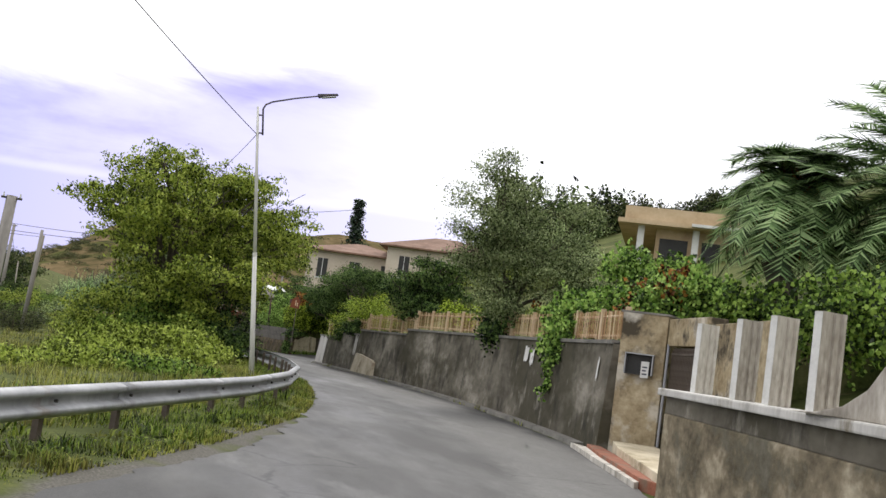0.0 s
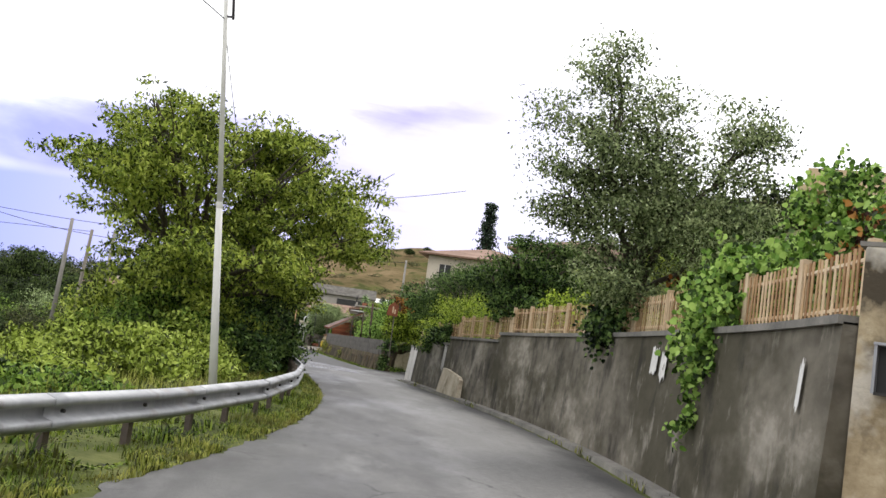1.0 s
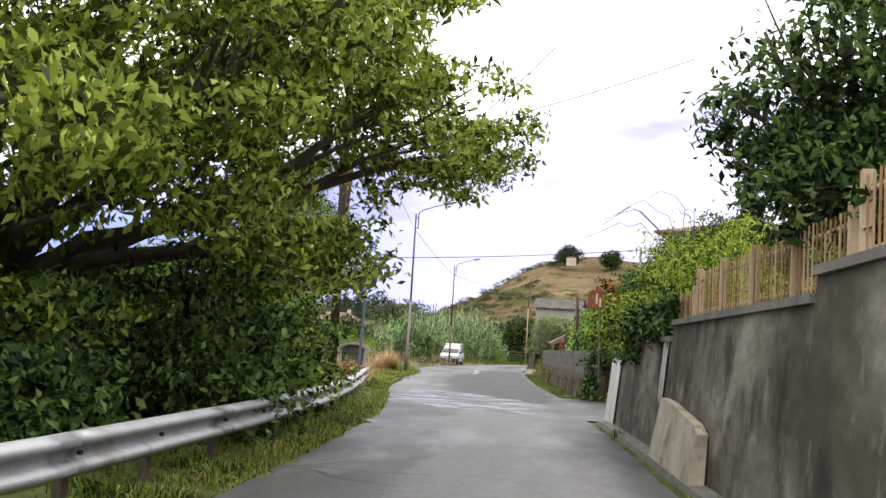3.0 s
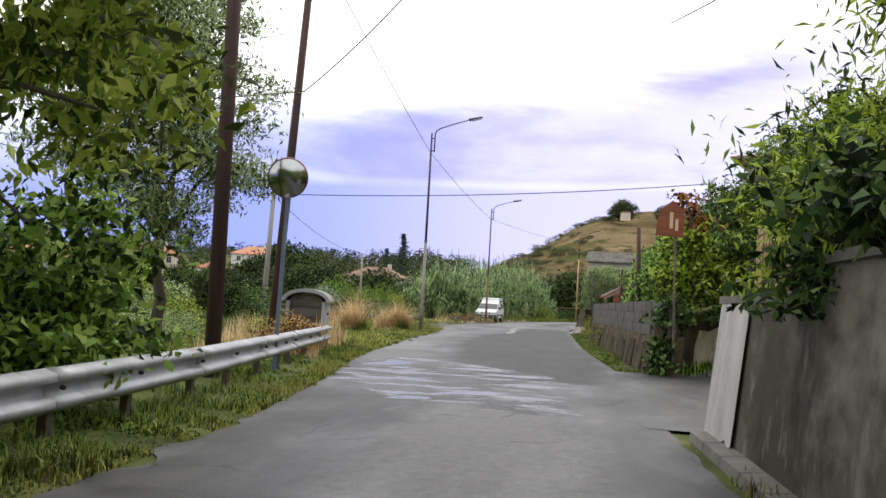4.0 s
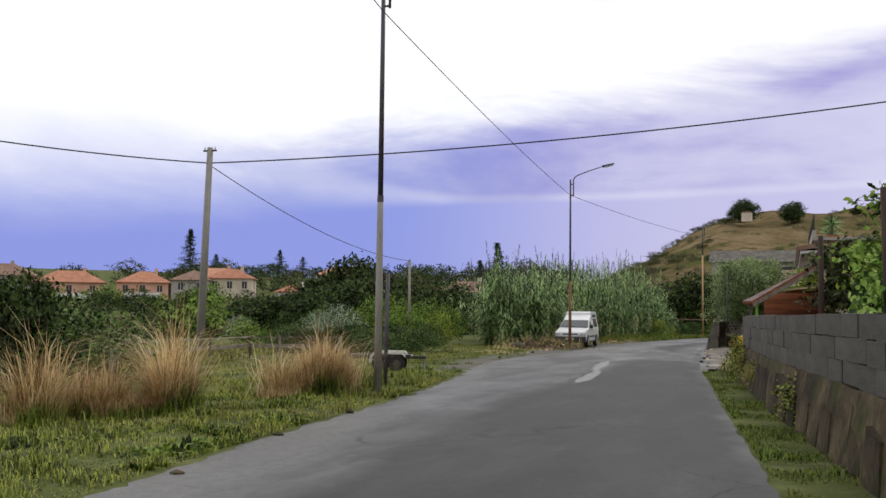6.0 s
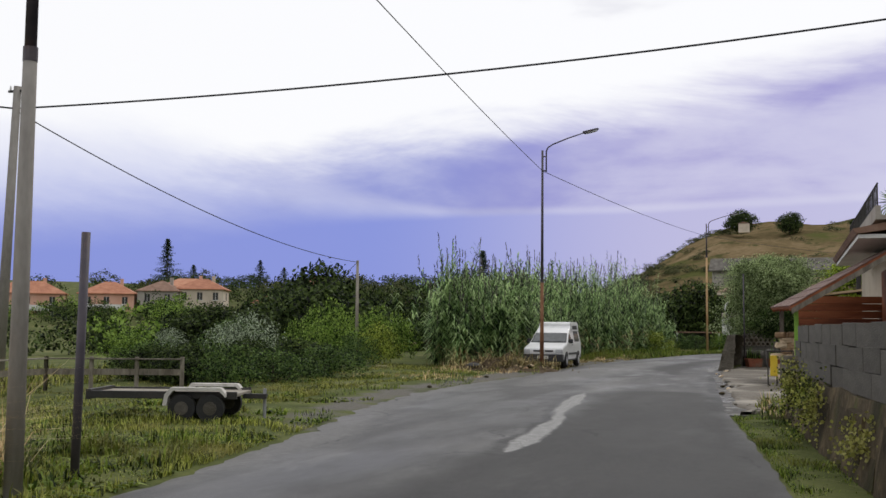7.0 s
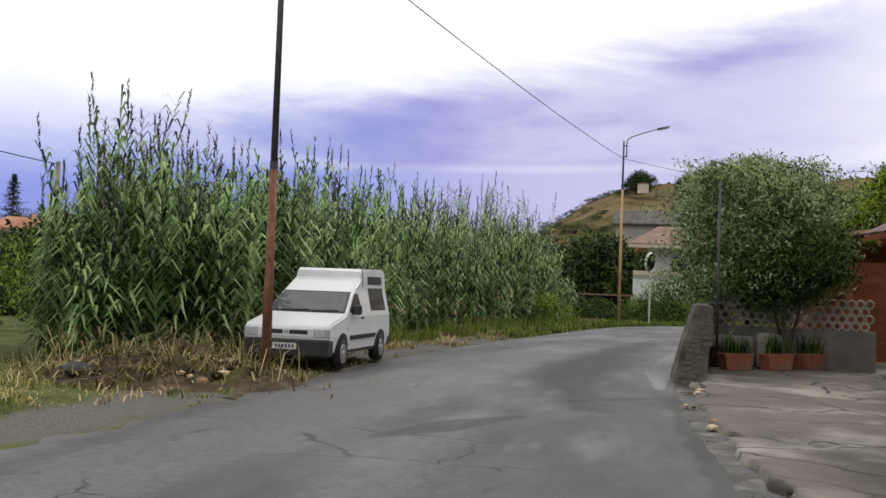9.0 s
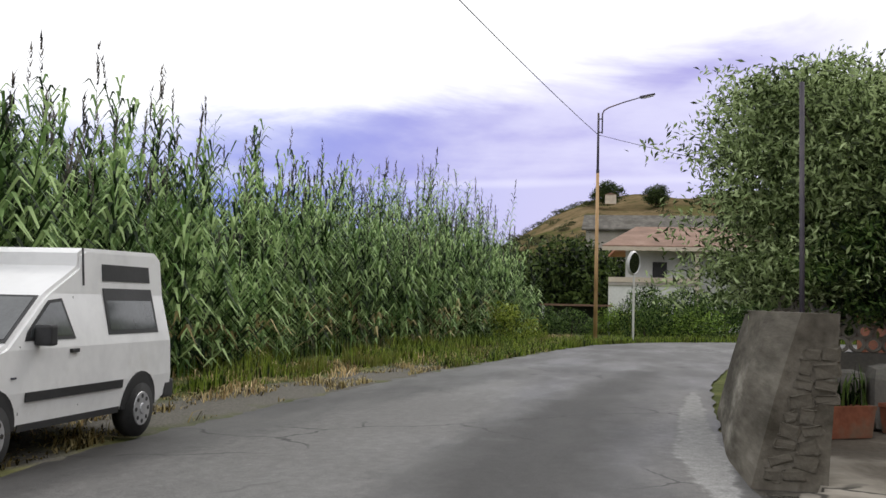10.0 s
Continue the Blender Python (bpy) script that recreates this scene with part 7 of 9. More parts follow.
terrace_house()
for x, y, s in ((9.6, 124.6, 1.0), (9.9, 125.8, 0.9), (9.5, 118.5, 0.9)):
    t = thing("potted_agave", "spiky potted palm on a terrace", "plant", (x, y, 4.82), group="terrace plants")
    part("pot", rod((0, 0, 0), (0, 0, 0.42), 0.2, 0.27, 14), M["terracotta"], t)
    part("stem", rod((0, 0, 0.4), (0, 0, 1.0 * s), 0.06, 0.05, 8), M["bark"], t)
    n = 60
    d = unit(rng.normal(size=(n, 3)) + np.array([0, 0, 0.35]))
    base = np.array([0, 0, 1.0 * s]) + d * 0.05
    tip = base + d * 0.62 * s - np.array([0, 0, 0.1])
    sd = unit(np.cross(d, rng.normal(size=(n, 3)))) * 0.03
    vv = np.stack([base - sd, base + sd, tip], 1).reshape(-1, 3)
    part("leaves", fast_mesh("leaves", vv, tris=np.arange(3 * n).reshape(-1, 3)), M["palm"], t)


# ---- red-brown shed, lattice blocks, planters ----
sh = thing("shed", "red-brown boarded shed with low pitched roof", "shed", (0, 0, 0))
for k in range(12):
    part("board", boxed(7.25, 8.6, 137.3, 137.34, 0.7 + k * 0.22, 0.912 + k * 0.22, bevel=0.006), M["red_wood"], sh)
part("door", boxed(8.1, 12.5, 135.8, 135.86, 0.0, 2.62, bevel=0.01), M["red_wood"], sh, "tall plain red-brown panel")
part("frame", boxed(8.0, 8.12, 135.78, 135.9, 0.0, 2.7, bevel=0.01), M["red_wood"], sh)
part("side", boxed(7.2, 7.26, 137.3, 141, 0.0, 3.2), M["red_wood"], sh)
part("back", boxed(7.2, 13, 141, 141.1, 0.0, 3.4), M["red_wood"], sh)
part("roof", quad_plate([(7.0, 135.3, 3.18), (13, 135.3, 3.9), (13, 141.2, 4.0), (7.0, 141.2, 3.28)], 0.09, (0, 0, 1)), M["brown_roof"], sh, "brown felt roof")
part("roof_edge", quad_plate([(7.0, 135.27, 3.18), (13, 135.27, 3.9), (13, 135.27, 4.0), (7.0, 135.27, 3.28)], 0.03, (0, -1, 0)), M["fence_pale"], sh, "pale fascia board")
part("chimney", rod((9.6, 137.5, 3.4), (9.6, 137.5, 4.3), 0.11, n=10), M["iron"], sh)

lat = thing("lattice_wall", "pale pierced block screen on a low wall", "screen wall", (0, 0, 0))
part("base", boxed(4.3, 8.0, 131.6, 131.9, 0.0, 0.92, bevel=0.02), M["wall_cap"], lat, "dark damp base wall")
ring = bmesh.new()
seg, tub = 10, 5
rings = []
for a in range(seg):
    w = 2 * math.pi * a / seg
    rr = []
    for b in range(tub):
        q = 2 * math.pi * b / tub
        r = 0.085 + 0.026 * math.cos(q)
        rr.append(ring.verts.new((r * math.cos(w), 0.04 * math.sin(q), r * math.sin(w))))
    rings.append(rr)
for a in range(seg):
    for b in range(tub):
        ring.faces.new((rings[a][b], rings[(a + 1) % seg][b], rings[(a + 1) % seg][(b + 1) % tub], rings[a][(b + 1) % tub]))
ring_me = bm_mesh("ring_block", ring)
for i in range(18):
    for j in range(4):
        part("ring_block", ring_me, M["precast"], lat).location = (4.45 + i * 0.195 + 0.097 * (j % 2), 131.7, 1.02 + j * 0.168)


def planter(x, y, turn, plant):
    p = thing("planter", "rectangular terracotta trough planted with greenery", "planter", (x, y, 0.06), turn, group="terracotta troughs")
    part("trough", prism([(-0.29, 0.0), (0.29, 0.0), (0.34, 0.30), (0.36, 0.30), (0.36, 0.35), (-0.36, 0.35), (-0.36, 0.30), (-0.34, 0.30)], 1, -0.16, 0.16, 0.008), M["terracotta"], p)
    n = plant
    pts = np.stack([rng.uniform(-0.3, 0.3, n), rng.uniform(-0.12, 0.12, n), np.full(n, 0.33)], 1)
    part("plant", blade_mesh("plant", pts, 0.42, 0.03, 0.9), M["dark_leaf"], p, kind="stuff")


for x, y, turn in ((4.88, 129.7, 30), (5.76, 130.3, 35), (6.53, 131.15, 40), (7.3, 132.1, 42)):
    planter(x, y, turn, 90)
ben = thing("cement_bench", "rounded grey cement bench beside the planters", "bench", (4.95, 130.6, 0.05))
part("seat", boxed(-0.6, 0.35, -0.25, 0.25, 0.42, 0.70, bevel=0.11), M["wall_cap"], ben)
part("end_block", boxed(0.38, 0.95, -0.3, 0.3, 0.0, 0.78, bevel=0.16), M["wall_cap"], ben)
part("leg", boxed(-0.55, -0.3, -0.2, 0.2, 0.0, 0.44, bevel=0.04), M["rubble"], ben)

# red-brown board standing among the vines
bd = thing("sign_board", "red-brown wooden board with pale shapes above vines", "board", (10.2, 68.1, 0.66), -8)
part("board", prism([(-0.32, 2.4), (0.28, 2.36), (0.28, 2.95), (0.03, 3.15), (-0.25, 2.93)], 1, -0.02, 0.02), M["red_wood"], bd)
part("pale_shape", boxed(-0.02, 0.05, -0.03, -0.021, 2.55, 2.9), M["fence_pale"], bd)
part("pale_shape", boxed(0.1, 0.16, -0.03, -0.021, 2.5, 2.75), M["fence_pale"], bd)
part("stake", rod((0.05, 1.05, -0.72), (0.1, 0.03, 2.5), 0.03, n=6), M["grey_wood"], bd)
# pale slatted panel above the driveway
pf = thing("slatted_panel", "pale weathered slatted fence panel over a driveway", "fence", (13.2, 62.5, 0), -20)
for k in range(16):
    part("slat", boxed(k * 0.14, k * 0.14 + 0.07, 0, 0.03, 2.0, 3.15), M["fence_pale"], pf)
for z in (2.15, 2.95):
    part("rail", boxed(-0.05, 2.2, 0.03, 0.07, z, z + 0.07), M["fence_pale"], pf)
for x in (0, 2.15):
    part("post", boxed(x - 0.05, x + 0.05, 0.05, 0.15, 0.0, 3.2), M["grey_wood"], pf)
# ---- houses near and far ----
def house(at, turn, w, d, h, wall, roof, label, floors=2, bays=3, hip=0.28, over=0.4, balcony=False, chimney=True, category="house"):
    """A rendered house with a hipped tiled roof, windows in their openings and, if wanted, a balcony."""
    at = (at[0], at[1], on_ground(at[0], at[1]) + at[2])
    t = thing("house", label, category, at, turn)
    part("wall", boxed(-w / 2, w / 2, -d / 2, d / 2, -2.0, h), M[wall], t)
    bm = bmesh.new()
    ridge = max(0.0, w / 2 - d / 2 * 0.9)
    z1 = h + d * hip
    base = [(-w / 2 - over, -d / 2 - over), (w / 2 + over, -d / 2 - over), (w / 2 + over, d / 2 + over), (-w / 2 - over, d / 2 + over)]
    lo = [bm.verts.new((x, y, h)) for x, y in base]
    mid = [bm.verts.new((x, y, h + 0.14)) for x, y in base]
    a, b = bm.verts.new((-ridge, 0, z1)), bm.verts.new((ridge, 0, z1))
    bm.faces.new(lo[::-1])
    for i in range(4):
        bm.faces.new((lo[i], lo[(i + 1) % 4], mid[(i + 1) % 4], mid[i]))
    bm.faces.new((mid[0], mid[1], b, a))
    bm.faces.new((mid[2], mid[3], a, b))
    bm.faces.new((mid[1], mid[2], b))
    bm.faces.new((mid[3], mid[0], a))
    rf = part("roof", bm, M[roof], t)
    if chimney:
        part("chimney", boxed(w * 0.18, w * 0.18 + 0.6, 0.3, 0.9, h, z1 + 0.6), M[wall], rf)
    fh = h / floors
    for fl in range(floors):
        for k in range(bays):
            x = -w / 2 + w * (k + 0.5) / bays
            z = fl * fh + fh * 0.38
            for face in (-1, 1):
                wn = part("window", boxed(x - 0.5, x + 0.5, face * d / 2 - 0.04, face * d / 2 + 0.04, z, z + fh * 0.45), M["unlit_in"], t, "dark window opening")
                part("sill", boxed(x - 0.6, x + 0.6, face * (d / 2 + 0.06) - 0.06, face * (d / 2 + 0.06) + 0.06, z - 0.1, z), M["render_white"], wn)
                part("frame", boxed(x - 0.03, x + 0.03, face * (d / 2 + 0.045) - 0.006, face * (d / 2 + 0.045) + 0.006, z, z + fh * 0.45), M["render_white"], wn)
        for s in (-1, 1):
            part("window", boxed(s * w / 2 - 0.04, s * w / 2 + 0.04, -0.5, 0.5, fl * fh + fh * 0.38, fl * fh + fh * 0.83), M["unlit_in"], t, "dark window opening")
    if balcony:
        bl = part("balcony", boxed(-w * 0.35, w * 0.35, -d / 2 - 1.2, -d / 2, fh - 0.1, fh + 0.1), M["render_white"], t, "white balcony")
        part("balcony_front", boxed(-w * 0.35, w * 0.35, -d / 2 - 1.25, -d / 2 - 1.15, fh + 0.1, fh + 0.95), M["render_white"], bl)
        part("column", boxed(-w * 0.35, -w * 0.35 + 0.3, -d / 2 - 1.2, -d / 2 - 0.9, -2, fh - 0.1), M["render_white"], bl)
        part("column", boxed(w * 0.35 - 0.3, w * 0.35, -d / 2 - 1.2, -d / 2 - 0.9, -2, fh - 0.1), M["render_white"], bl)
    return t


# across the valley
house((-141, 240, -2.4), 30, 15, 9, 7.0, "render_grey", "tile_old", "grey house with brown hipped roof across the valley", bays=4)
house((-128, 246, -2.6), 35, 13, 9, 6.0, "render_pink", "tile", "salmon house with orange tiled roof and balconies", bays=3, balcony=True)
house((-117.5, 256, -2.6), 28, 10, 9, 5.8, "render_pink", "tile", "salmon house with orange tiles", bays=3, balcony=True)
house((-112, 275, -2.3), 25, 12, 9, 5.6, "render_pink", "tile", "orange-roofed house behind the hedge", bays=3)
house((-108.5, 260, -2.6), 20, 7.5, 8, 6.2, "render_grey", "tile_old", "grey stone house beside a taller one", bays=2)
house((-102.5, 265, -2.6), 22, 9, 8, 6.4, "render_cream", "tile", "cream house with orange pitched roof", bays=3)
house((-93, 300, -2.3), 15, 11, 8, 5.5, "render_white", "tile", "white house among trees up the slope", bays=3)
house((-93, 275, -2.6), 15, 7, 6, 3.2, "render_white", "tile", "small white house low among bushes", floors=1, bays=2)
house((-41, 230, 0.0), 0, 10, 7, 3.4, "render_cream", "tile_old", "low cream house behind the reeds", floors=1, bays=3)
house((-160, 232, -2.6), 35, 14, 9, 6.5, "render_cream", "tile", "cream house with orange roof at the valley edge", bays=4)
house((-175, 215, -2.6), 35, 13, 9, 6.0, "render_pink", "tile", "salmon house with orange roof at the valley edge", bays=4)
# on the slope above the retaining wall
house((19.9, 106.0, 5.5 - float(on_ground(19.9, 106.0))), -14, 9.4, 9.5, 4.2, "render_cream", "tile_old", "cream villa with low brown tiled roof on the slope", floors=1, bays=3, hip=0.16, over=0.8, chimney=False)
house((27.6, 101.0, 6.2 - float(on_ground(27.6, 101.0))), -18, 10.4, 9.0, 4.6, "render_cream", "tile_old", "second cream villa with brown tiled roof among trees", floors=1, bays=3, hip=0.2, over=0.8)


def shell_building():
    """Unfinished flat-roofed house: slabs, columns and bare openings."""
    t = thing("unfinished_house", "unfinished ochre house with flat concrete roof and open bays", "house", (24.2, 48.4, 0), -26)
    part("roof_slab", boxed(-0.4, 22, -1.0, 12, 9.2, 9.42), M["shell_render"], t, "ochre roof slab edge")
    part("parapet", boxed(-0.1, 21.7, -0.7, 11.7, 9.42, 10.1), M["shell_render"], t, "ochre parapet")
    part("ledge", boxed(3.2, 22, -1.3, -1.0, 9.26, 9.40), M["render_white"], t)
    part("wall", boxed(1.5, 21.5, 0.2, 11.5, 4.0, 9.2), M["shell_render"], t)
    for x in (0.6, 3.3, 8.0):
        part("column", boxed(x, x + 0.32, -0.4, -0.1, 4.0, 9.2), M["render_white"], t, "pale column")
    # plates on the solid wall; the open bays' shade is their colour
    for x, w in ((1.7, 1.4), (3.8, 0.9), (6.2, 1.3), (10.5, 1.6), (14, 1.6)):
        part("opening", boxed(x, x + w, 0.15, 0.22, 7.4, 8.7), M["unlit_in"], t, "open bay as a shade-dark plate")
    part("floor_slab", boxed(-0.4, 22, -1.0, 12, 6.4, 6.6), M["render_grey"], t)
    dish = thing("satellite_dish", "round pale satellite dish on a rooftop", "dish", (33.6, 52.4, 10.0))
    part("mast", rod((0, 0, -0.2), (0, 0, 0.9), 0.03, n=6), M["galv"], dish)
    part("bowl", rod((0, -0.1, 1.2), (0.1, 0.05, 1.25), 0.5, 0.42, 18), M["render_white"], dish)


shell_building()


# ---- white house and barn beyond the bend ----
def bend_house():
    h = thing("house", "white two-storey house with brown tiled roof beyond the bend", "house", (6.2, 186, 0.0))
    part("wall", boxed(-4.6, 9, -0.2, 9, -0.5, 5.1), M["render_white"], h)
    part("porch_wall", boxed(-5.6, -0.3, -2.2, -0.2, -0.5, 2.9), M["render_white"], h)
    part("roof", quad_plate([(-6.0, -2.6, 5.05), (10, -2.6, 5.05), (9, 4.0, 6.7), (-4.0, 4.0, 6.7)], 0.16, (0, 0, 1)), M["tile_old"], h, "brown tiled roof")
    part("roof_back", quad_plate([(-4.0, 4.0, 6.7), (9, 4.0, 6.7), (10, 9.6, 5.05), (-6, 9.6, 5.05)], 0.16, (0, 0, 1)), M["tile"], h)
    part("fascia", boxed(-6.0, 10, -2.66, -2.58, 4.9, 5.14), M["render_cream"], h)
    part("door", boxed(-2.9, -2.0, -0.26, -0.18, 2.95, 4.3), M["unlit_in"], h, "dark balcony door")
    part("balcony", boxed(-5.6, -0.2, -2.3, -0.2, 2.75, 2.95), M["render_grey"], h)
    part("balcony_rail", boxed(-5.6, -0.2, -2.34, -2.26, 2.95, 3.25), M["render_cream"], h)
    part("column", boxed(-0.35, -0.1, -2.3, -2.05, -0.5, 5.0), M["render_cream"], h)
    part("window", boxed(1.2, 2.2, -0.26, -0.18, 3.0, 4.2), M["unlit_in"], h, "dark window")
    part("window", boxed(1.2, 2.2, -0.26, -0.18, 0.6, 1.8), M["unlit_in"], h, "dark window")
    b = thing("barn", "long grey-roofed barn on the hillside", "barn", (4.5, 243, 4.0))
    part("wall", boxed(-8.5, 9, 0, 9, -2, 6.3), M["render_grey"], b)
    part("roof", quad_plate([(-9, -0.6, 6.3), (9.5, -0.6, 6.3), (9.5, 5, 8.4), (-9, 5, 8.4)], 0.2, (0, 0, 1)), M["block"], b, "weathered grey sheet roof")
    part("roof_back", quad_plate([(-9, 5, 8.4), (9.5, 5, 8.4), (9.5, 9.6, 6.3), (-9, 9.6, 6.3)], 0.2, (0, 0, 1)), M["block"], b)
    part("opening", boxed(1, 7.8, -0.1, 0.0, 4.3, 5.7), M["unlit_in"], b, "open bay as a shade-dark plate")
    part("lower_wall", boxed(-8.5, 9, -0.4, -0.1, 3.4, 4.2), M["slab"], b)
    s2 = thing("greenhouse", "long low pale greenhouse roofs on the hillside", "greenhouse", (16, 290, 8.0), 8)
    part("roof", quad_plate([(-12, 0, 3.5), (14, 0, 3.5), (14, 5, 4.8), (-12, 5, 4.8)], 0.15, (0, 0, 1)), M["render_white"], s2)
    part("wall", boxed(-12, 14, 0.2, 5, -3, 3.5), M["render_grey"], s2)
    g = thing("garden_shed", "small dark open shed beside bushes", "shed", (-0.6, 172, 0.0))
    part("roof", boxed(-1.8, 1.8, -1, 1, 1.4, 1.5), M["tile_old"], g)
    for x in (-1.7, 1.6):
        part("post", boxed(x, x + 0.12, -0.95, -0.8, -0.2, 1.42), M["render_white"], g)
    # back wall coloured near black for the shade inside the open shed
    part("back", boxed(-1.7, 1.7, 0.8, 0.9, -0.2, 1.42), M["unlit_in"], g)
    hs = thing("stone_hut", "tiny pale hut under a hilltop tree", "hut", (-15.5, 706, 61.8))
    part("wall", boxed(-3.0, 3.0, -2, 2, -4, 1.1), M["render_cream"], hs)
    part("roof", prism([(-3.4, 1.1), (3.4, 1.1), (0, 2.1)], 1, -2.3, 2.3), M["tile_old"], hs)


bend_house()
# ---- large trees and shrubs beside the road ----
def rel(at, lobes):
    return [(x - at[0], y - at[1], z - at[2], rx, ry, rz) for x, y, z, rx, ry, rz in lobes]


def place(name, label, x, y, lobes, leaf, **more):
    at = (x, y, on_ground(x, y))
    return tree(name, label, at, rel(at, lobes), leaf, **more)


def shrub(name, label, x, y, lobes, leaf, z=None, **more):
    at = (x, y, on_ground(x, y) if z is None else z)
    return bush(name, label, at, rel(at, lobes), leaf, **more)


place("walnut_tree", "broad walnut tree with thick limbs overhanging a road", 2.7, 45.6,
      [(1.0, 41.0, 5.6, 1.3, 1.7, 1.0), (1.7, 40.2, 6.3, 1.1, 1.2, 0.8), (3.2, 43.0, 6.6, 1.8, 2.1, 1.1), (5.0, 45.0, 6.5, 1.8, 2.1, 1.3), (6.4, 47, 6.1, 1.4, 2.0, 1.3), (7.2, 51, 5.4, 1.4, 2.0, 1.2), (4.8, 50, 5.6, 1.9, 2.2, 1.4), (1.8, 46, 4.6, 2.1, 2.4, 1.4), (1.2, 42.5, 4.1, 1.5, 1.8, 1.1), (4.8, 45.6, 4.4, 1.7, 1.8, 1.2), (7.6, 52.8, 5.1, 1.1, 1.3, 0.9), (1.7, 39.8, 7.2, 0.4, 0.4, 0.3), (3.9, 51.5, 7.0, 1.8, 2.0, 1.3), (6.0, 49.5, 7.0, 1.3, 1.6, 0.9), (5.4, 48.2, 2.9, 1.2, 1.8, 1.1), (4.3, 43.4, 2.7, 1.3, 1.6, 1.0), (2.2, 42.6, 2.5, 1.6, 1.8, 1.0), (5.0, 52.2, 3.0, 1.1, 1.7, 1.3), (5.2, 41.6, 3.5, 0.9, 1.3, 0.7), (4.6, 43.6, 3.9, 1.2, 1.3, 0.8), (3.0, 40.0, 3.6, 1.0, 1.2, 0.7), (5.6, 46.4, 3.4, 0.9, 1.4, 0.8), (1.8, 44.6, 7.3, 1.8, 1.9, 1.0), (-0.3, 43.9, 6.2, 1.3, 1.5, 0.9), (4.2, 46.5, 7.6, 1.6, 1.8, 0.9)],
      "walnut", trunk_r=0.26, fork=1.9, clusters=2100, per=36, spread=0.19, size=0.17, wide=0.42, shell=0.42, droop=0.6, twigs=4, bough=0.55)
place("pear_tree", "tall slender fruit tree with grey-green leaves above a wall", 13.4, 31.5,
      [(12.35, 31.1, 7.7, 0.5, 0.6, 0.85), (11.9, 31.0, 6.5, 0.85, 0.9, 0.9), (13.4, 31.4, 6.7, 1.1, 1.1, 0.9), (12.4, 30.9, 5.5, 1.4, 1.4, 1.0), (12.9, 31.2, 4.2, 1.2, 1.3, 0.9), (14.1, 30.4, 5.2, 1.4, 1.3, 1.0), (14.9, 30.2, 6.4, 0.7, 0.7, 0.6), (11.6, 30.9, 5.0, 0.7, 0.8, 0.6), (12.8, 30.2, 3.3, 0.8, 1.2, 0.6), (14.6, 29.6, 4.3, 1.0, 1.0, 0.8)],
      "pear_leaf", trunk_r=0.13, fork=1.2, clusters=1450, per=30, spread=0.2, size=0.085, wide=0.5, shell=0.25, twigs=6, bough=0.25)
place("laurel_tree", "dense dark laurel tree with upright shoots behind a fence", 13.2, 44.3,
      [(12.60, 44.4, 4.1, 0.8, 1.0, 0.7), (13.30, 43.6, 4.2, 1.0, 1.1, 0.9), (13.00, 45.8, 3.8, 0.9, 1.2, 0.7), (14.10, 44.6, 4.4, 1.2, 1.3, 1.0), (12.70, 43.2, 5.1, 0.3, 0.3, 0.55), (12.10, 43.9, 4.9, 0.22, 0.22, 0.5), (13.50, 44.5, 5.3, 0.3, 0.3, 0.6), (14.10, 43.8, 5.4, 0.25, 0.25, 0.5), (13.10, 43.0, 3.3, 0.8, 1.1, 0.6), (12.3, 43.5, 4.8, 0.2, 0.2, 0.5), (13.0, 43.9, 5.2, 0.2, 0.2, 0.6), (14.5, 44.4, 5.5, 0.25, 0.25, 0.6), (14.9, 43.6, 5.2, 0.3, 0.3, 0.6), (11.9, 44.6, 4.3, 0.35, 0.5, 0.25)],
      "dark_leaf", trunk_r=0.12, fork=0.9, clusters=760, per=28, spread=0.18, size=0.13, wide=0.42, shell=0.3, bough=0.2)
place("olive_tree", "old olive tree with silvery drooping foliage by the rail", 1.3, 62.4,
      [(1.3, 60.3, 4.9, 1.3, 1.2, 1.2), (2.3, 61.2, 4.5, 1.1, 1.2, 1.1), (2.4, 62.4, 3.6, 0.8, 1.0, 0.9), (1.9, 60.8, 3.4, 1.0, 1.0, 0.9), (0.6, 61.0, 3.8, 1.1, 1.2, 1.2), (1.8, 62.6, 5.6, 1.2, 1.3, 0.9), (2.3, 61.2, 2.6, 0.5, 0.6, 0.5), (1.8, 60.6, 5.9, 1.1, 1.0, 0.8)],
      "olive_leaf", trunk_r=0.10, fork=2.2, clusters=1300, per=32, spread=0.18, size=0.11, wide=0.28, shell=0.2, droop=0.8, bough=0.25)
place("olive_tree", "dense olive tree growing behind a roadside wall", 5.4, 133.4,
      [(4.6, 132.2, 2.5, 0.9, 1.0, 1.1), (5.3, 131.9, 3.7, 1.1, 1.1, 1.0), (6.3, 132.3, 3.6, 0.9, 1.0, 1.0), (6.0, 132.4, 2.3, 0.9, 1.0, 0.9), (4.5, 132.8, 3.6, 0.7, 0.9, 0.9), (5.4, 133.8, 4.3, 1.0, 1.0, 0.7), (6.4, 133.6, 4.2, 0.7, 0.8, 0.6), (5.2, 131.6, 2.0, 0.8, 0.5, 0.5)],
      "olive_leaf", trunk_r=0.16, fork=1.1, clusters=2300, per=36, spread=0.17, size=0.11, wide=0.3, shell=0.25, bough=0.42)
shrub("oleander", "leafy green shrub in front of the olive tree", 5.9, 131.3, [(5.6, 131.3, 2.0, 0.7, 0.4, 0.6), (6.2, 131.3, 2.2, 0.7, 0.5, 0.7), (6.7, 130.9, 2.6, 0.5, 0.5, 0.7)], "dark_leaf", clusters=620, per=30, size=0.11, wide=0.3, spread=0.16)

